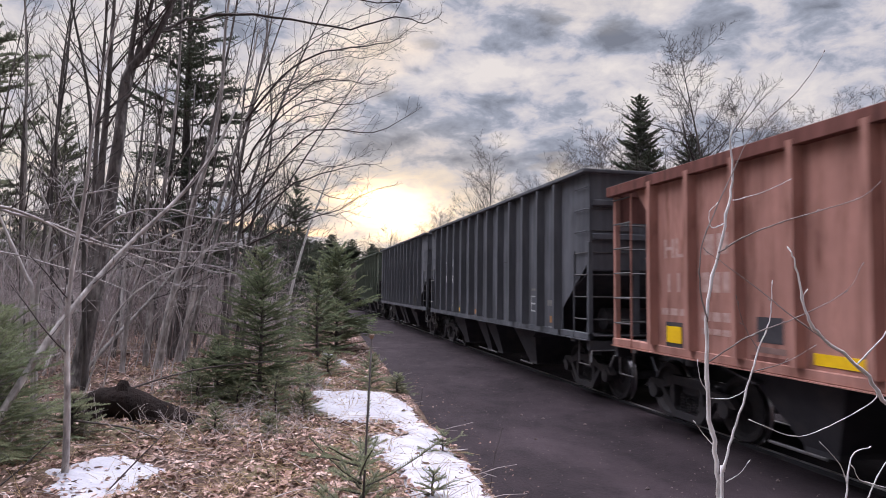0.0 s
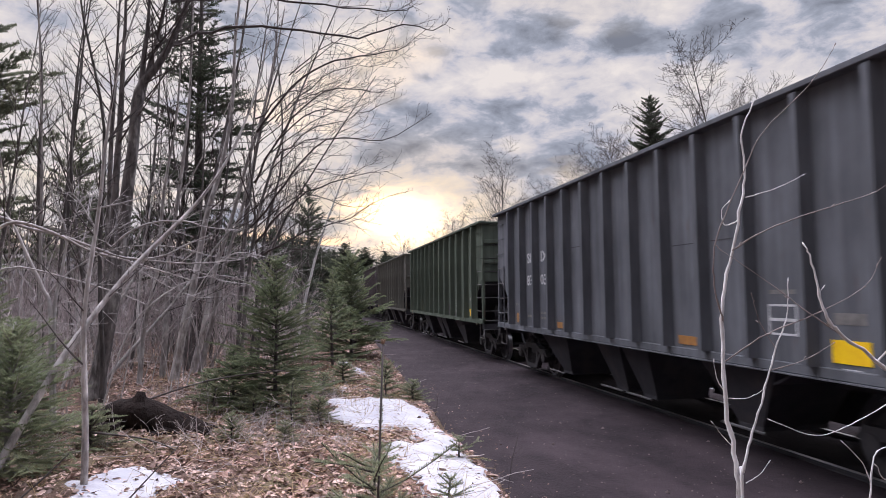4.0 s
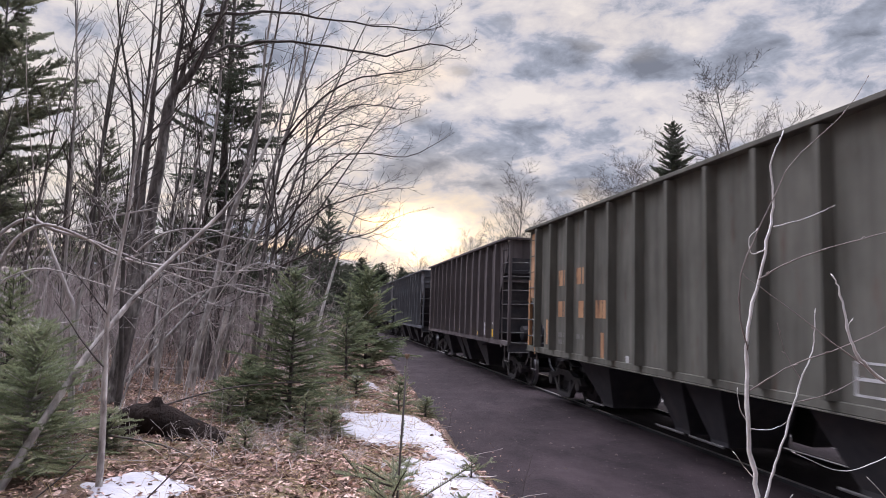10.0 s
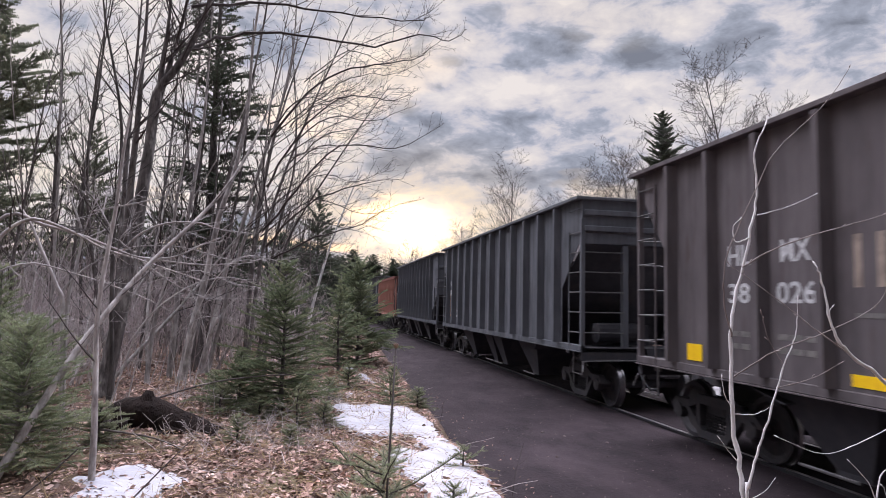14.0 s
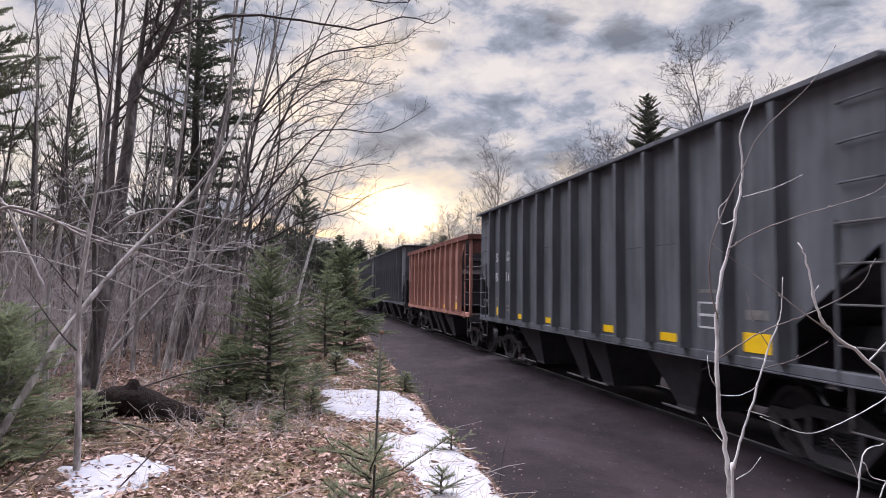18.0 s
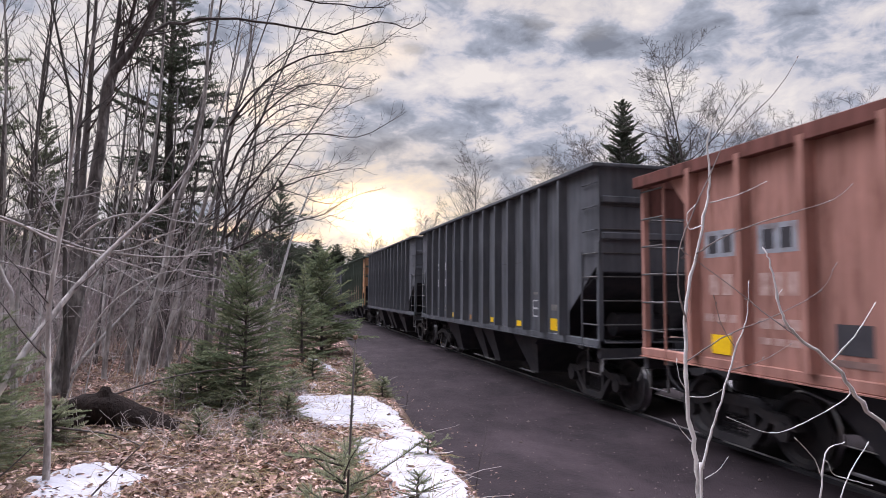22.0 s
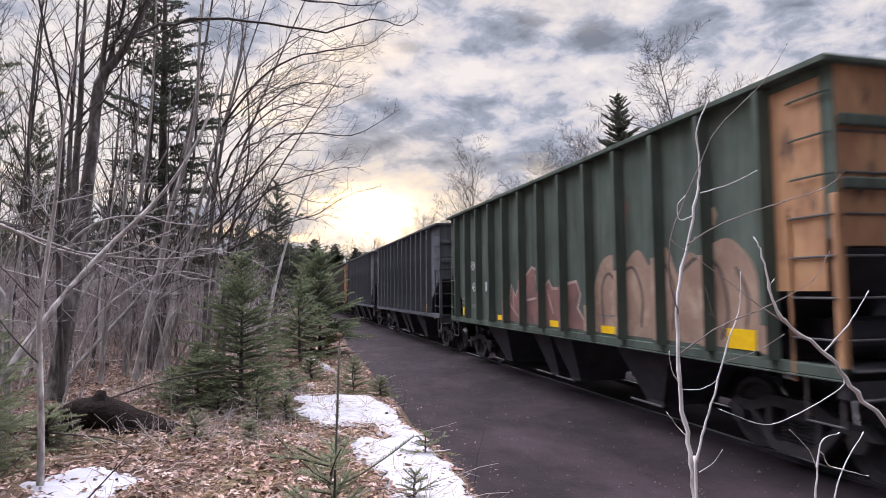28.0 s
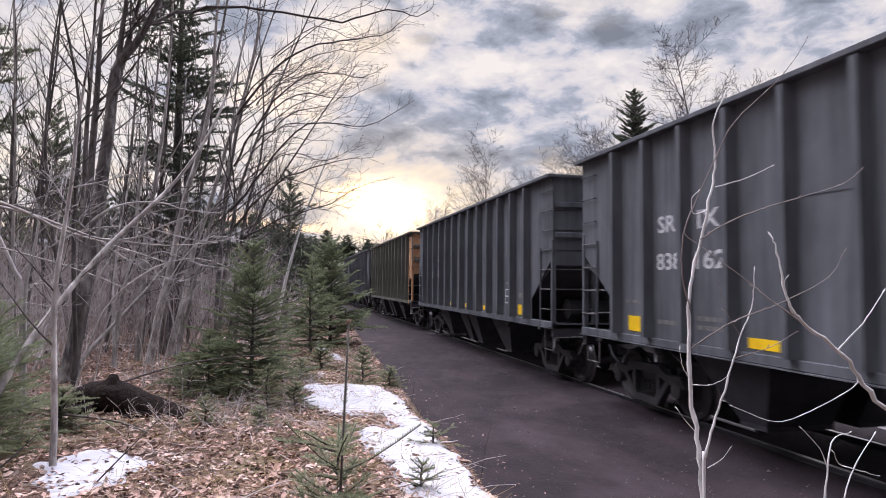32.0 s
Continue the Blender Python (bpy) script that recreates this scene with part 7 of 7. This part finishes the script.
def build_litter():
    rng = random.Random(9)
    V, F = [], []
    def leaf(x, y, s):
        z = ground_z(x, y) + rng.uniform(0.0, 0.03)
        a, tilt, roll = rng.uniform(0, 6.283), rng.gauss(0, 0.35), rng.gauss(0, 0.35)
        m = Matrix.Translation((x, y, z)) @ Euler((tilt, roll, a)).to_matrix().to_4x4()
        cup = rng.uniform(-0.25, 0.5) * s
        n = len(V)
        b = s * rng.uniform(0.28, 0.75)
        for q in ((-s, rng.gauss(0, 0.2) * b, cup * 0.6), (rng.uniform(-0.5, 0) * s, b * rng.uniform(0.5, 1.3), cup), (0, 0, 0), (rng.uniform(0.2, 0.8) * s, b * rng.uniform(0.4, 1.2), cup), (s * rng.uniform(0.7, 1.2), rng.gauss(0, 0.3) * b, cup * 0.4), (rng.uniform(-0.1, 0.7) * s, -b * rng.uniform(0.5, 1.3), cup)):
            V.append(tuple(m @ Vector(q)))
        F.extend([(n, n + 2, n + 1), (n + 1, n + 2, n + 3), (n + 3, n + 2, n + 4), (n + 4, n + 2, n + 5), (n + 5, n + 2, n)])
    for i in range(44000):
        y = 2.5 + 11 * rng.random() ** 1.35
        x = edge_x(y) - 0.55 - abs(rng.gauss(0, 1)) * (1.3 + 0.24 * y)
        leaf(x, y, rng.uniform(0.012, 0.036) * (1 if rng.random() < 0.93 else 1.5))
    for i in range(9000):
        y = rng.uniform(11, 26)
        x = edge_x(y) - 0.7 - rng.random() ** 1.5 * 8
        leaf(x, y, rng.uniform(0.02, 0.045))
    for i in range(7000):
        y = rng.uniform(-5, 2.7)
        leaf(edge_x(y) - 0.5 - rng.random() ** 1.3 * 6, y, rng.uniform(0.014, 0.036))
    for i in range(260):
        y = rng.uniform(2.5, 16)
        leaf(edge_x(y) - 0.6 + rng.random() * 1.4, y, rng.uniform(0.015, 0.03))
    tagged(new("fallen_leaves", mesh_of("fallen_leaves", V, F, LEAF)), "pale brown dead leaves covering the bank", "leaves", kind="stuff")
    V, F = [], []
    for i in range(5200):
        y = 2.8 + 10 * rng.random() ** 1.3
        x = edge_x(y) - 0.62 - abs(rng.gauss(0, 1)) * (1.1 + 0.15 * y)
        a = rng.uniform(0, 6.283)
        pts, rad = bend(Vector((x, y, ground_z(x, y) + rng.uniform(0.01, 0.045))), Vector((math.cos(a), math.sin(a), rng.gauss(0.05, 0.18))), rng.uniform(0.06, 0.26), 0.0018, rng, 2, 0.15, -0.08, 0.5)
        tube(V, F, pts, rad, 3)
    for i in range(230):
        y = 3 + 10 * rng.random()
        x = edge_x(y) - 0.75 - abs(rng.gauss(0, 1)) * 1.7
        z = ground_z(x, y)
        for k in range(rng.randint(5, 11)):
            b = Vector((x + rng.gauss(0, 0.03), y + rng.gauss(0, 0.03), z - 0.01))
            pts, rad = bend(b, Vector((rng.gauss(0, 0.7), rng.gauss(0, 0.7), 0.9)), rng.uniform(0.10, 0.32), 0.0025, rng, 3, 0.2, -0.18, 0.3)
            tube(V, F, pts, rad, 3)
    tagged(new("dry_grass", mesh_of("dry_grass", V, F, STRAW)), "tufts of dry straw-coloured grass", "grass", kind="stuff")
    V, F = [], []
    for i in range(420):
        y = 3 + 13 * rng.random()
        x = edge_x(y) - 0.5 - abs(rng.gauss(0, 1)) * 2.4
        z = ground_z(x, y) + 0.02
        a = rng.uniform(0, 6.28)
        pts, rad = bend(Vector((x, y, z)), Vector((math.cos(a), math.sin(a), rng.uniform(-0.02, 0.25))), rng.uniform(0.15, 0.7), rng.uniform(0.002, 0.006), rng, 4, 0.12, -0.02, 0.4)
        tube(V, F, pts, rad, 4)
    tagged(new("fallen_twigs", mesh_of("fallen_twigs", V, F, TWIG_GREY)), "small fallen grey twigs on dead leaves", "twigs", kind="stuff")
    for pts, r, label in (([(-1.92, 6.5, 0.75), (-1.44, 6.5, 0.66), (-1.1, 6.5, 0.5)], 0.011, "pale dead stick propped on leaves"), ([(-1.28, 5.0, 0.5), (-1.05, 5.0, 0.75), (-0.85, 5.0, 0.96)], 0.007, "thin dark stick standing in snow"), ([(-1.95, 8.0, 0.75), (-1.13, 8.0, 1.0), (-0.24, 8.0, 1.09), (0.1, 8.1, 1.05)], 0.012, "long dead branch slung over brush"), ([(-2.1, 4.9, 0.45), (-1.8, 5.0, 0.72), (-1.62, 5.0, 0.9)], 0.008, "bent pale stick beside the sapling")):
        V, F = [], []
        p = smooth_path(pts, 5)
        tube(V, F, p, taper(len(p), r, 0.4), 6)
        tagged(new("stick", mesh_of("stick", V, F, BARK)), label, "stick", "dead sticks")
    V, F = [], []
    for i in range(120):
        y = 6.2 + 5.5 * rng.random()
        x = 0.4 - abs(rng.gauss(0, 1)) * 1.7
        h = rng.uniform(0.12, 0.55)
        for k in range(rng.randint(2, 4)):
            pts, rad = bend(Vector((x + rng.gauss(0, 0.04), y + rng.gauss(0, 0.04), ground_z(x, y) - 0.01)), Vector((rng.gauss(0, 0.5), rng.gauss(0, 0.5), 1)), h * rng.uniform(0.6, 1.1), 0.0032, rng, 4, 0.2, 0.0, 0.4)
            tube(V, F, pts, rad, 3)
            for m in range(4):
                q, d, r = along(pts, rad, rng.uniform(0.3, 0.95))
                bp, br = bend(q, d * 0.5 + Vector((rng.gauss(0, 0.8), rng.gauss(0, 0.8), 0.2)), h * 0.35, 0.0018, rng, 2, 0.2, 0, 0.5)
                tube(V, F, bp, br, 3)
    tagged(new("low_shrubs", mesh_of("low_shrubs", V, F, TWIG_GREY)), "low bare grey shrub twigs among leaves", "shrub", kind="stuff")
    # weed stalks at the gravel's edge
    for x, y, h in ((1.75, 5.6, 0.62), (1.95, 4.3, 0.4), (1.68, 7.0, 0.35), (1.8, 6.2, 0.3), (1.6, 8.1, 0.3)):
        V, F = [], []
        pts, rad = bend(Vector((x, y, ground_z(x, y) - 0.02)), Vector((0.25, 0.1, 1)), h, 0.004, rng, 5, 0.06, 0.02, 0.35)
        tube(V, F, pts, rad, 5)
        for k in range(3):
            q, d, r = along(pts, rad, 0.5 + 0.15 * k)
            bp, br = bend(q, d + Vector((rng.gauss(0, 0.6), rng.gauss(0, 0.6), 0)), h * 0.2, 0.002, rng, 2, 0.1, 0.05, 0.5)
            tube(V, F, bp, br, 4)
        tagged(new("weed_stalk", mesh_of("weed_stalk", V, F, TWIG)), "dry dead weed stalk beside the gravel", "weed", "dead weed stalks")
    # stones on the gravel
    V, F = [], []
    for i in range(1500):
        y = 2.0 + 22 * rng.random() ** 1.6
        x = edge_x(y) + 0.05 + rng.random() * (TRACK_X - 1.2 - edge_x(y))
        s = rng.uniform(0.006, 0.016) if rng.random() < 0.97 else rng.uniform(0.02, 0.035)
        z = ground_z(x, y) + s * 0.2
        n = len(V)
        for q in ((1, 0, 0), (0, 1, 0), (-1, 0, 0), (0, -1, 0), (0, 0, 0.8), (0, 0, -0.6)):
            V.append((x + q[0] * s * rng.uniform(0.7, 1.3), y + q[1] * s * rng.uniform(0.7, 1.3), z + q[2] * s))
        F += [(n + k, n + (k + 1) % 4, n + 4) for k in range(4)] + [(n + (k + 1) % 4, n + k, n + 5) for k in range(4)]
    tagged(new("loose_stones", mesh_of("loose_stones", V, F, STONE)), "loose small stones on the gravel", "stones", kind="stuff")


def far_snow():
    """A snowbank along the track's far side, glimpsed under the cars."""
    xs = [8.75 + 0.25 * k for k in range(18)]
    ys = [-8 + 0.8 * k for k in range(110)]
    zf = lambda x, y: ground_z(x, y) + 0.03 + 0.22 * math.sin(min(1, max(0, (x - 8.75) / 4.25)) * math.pi) * (0.7 + 0.4 * noise.noise(Vector((x * 0.7, y * 0.5, 3)))) - (0.12 if x < 8.8 or x > 12.9 else 0)
    strip(xs, ys, SNOW_DIRTY, "snow_bank", "dirty grey bank of old snow beyond the track", 0, zf, "snow")


build_near_trees()
build_woods()
build_stump()
far_snow()
build_litter()
build_near_plants()


# ---- what moves ----
def travelled(t):
    """Metres that the train has gone at t seconds."""
    knots = ((0, 5.609), (2.5, 5.573), (5, 5.629), (7.5, 5.641), (10, 5.646), (12.5, 5.670), (15, 5.812), (17.5, 5.960), (20, 5.895), (22, 6.090), (24, 6.022), (26, 6.050), (28, 6.100), (30, 6.029), (32, 5.985))
    s = 0.0
    for (t0, v0), (t1, v1) in zip(knots, knots[1:]):
        if t >= t1:
            s += (v0 + v1) / 2 * (t1 - t0)
        elif t > t0:
            v = v0 + (v1 - v0) * (t - t0) / (t1 - t0)
            s += (v0 + v) / 2 * (t - t0)
    return s


def motions():
    for car, y in TRAIN:
        walk(car, [(0.5 * k, pose(TRACK_X, y - travelled(0.5 * k), RAIL_Z)) for k in range(65)])
    # every wheelset rolls alike: one set of keys serves them all
    pair = {0: None, 1: None}
    for i, w in enumerate(WHEELS):
        j = i % 2
        if pair[j] is None:
            y = w.matrix_basis.translation.y
            walk(w, [(0.1 * k, pose(0, y, 0.46, math.degrees(travelled(0.1 * k) / 0.46), 0, 0)) for k in range(321)])
            pair[j] = w.animation_data
        else:
            w.rotation_mode = "QUATERNION"
            w.animation_data_create()
            w.animation_data.action = pair[j].action
            w.animation_data.action_slot = pair[j].action_slot


motions()
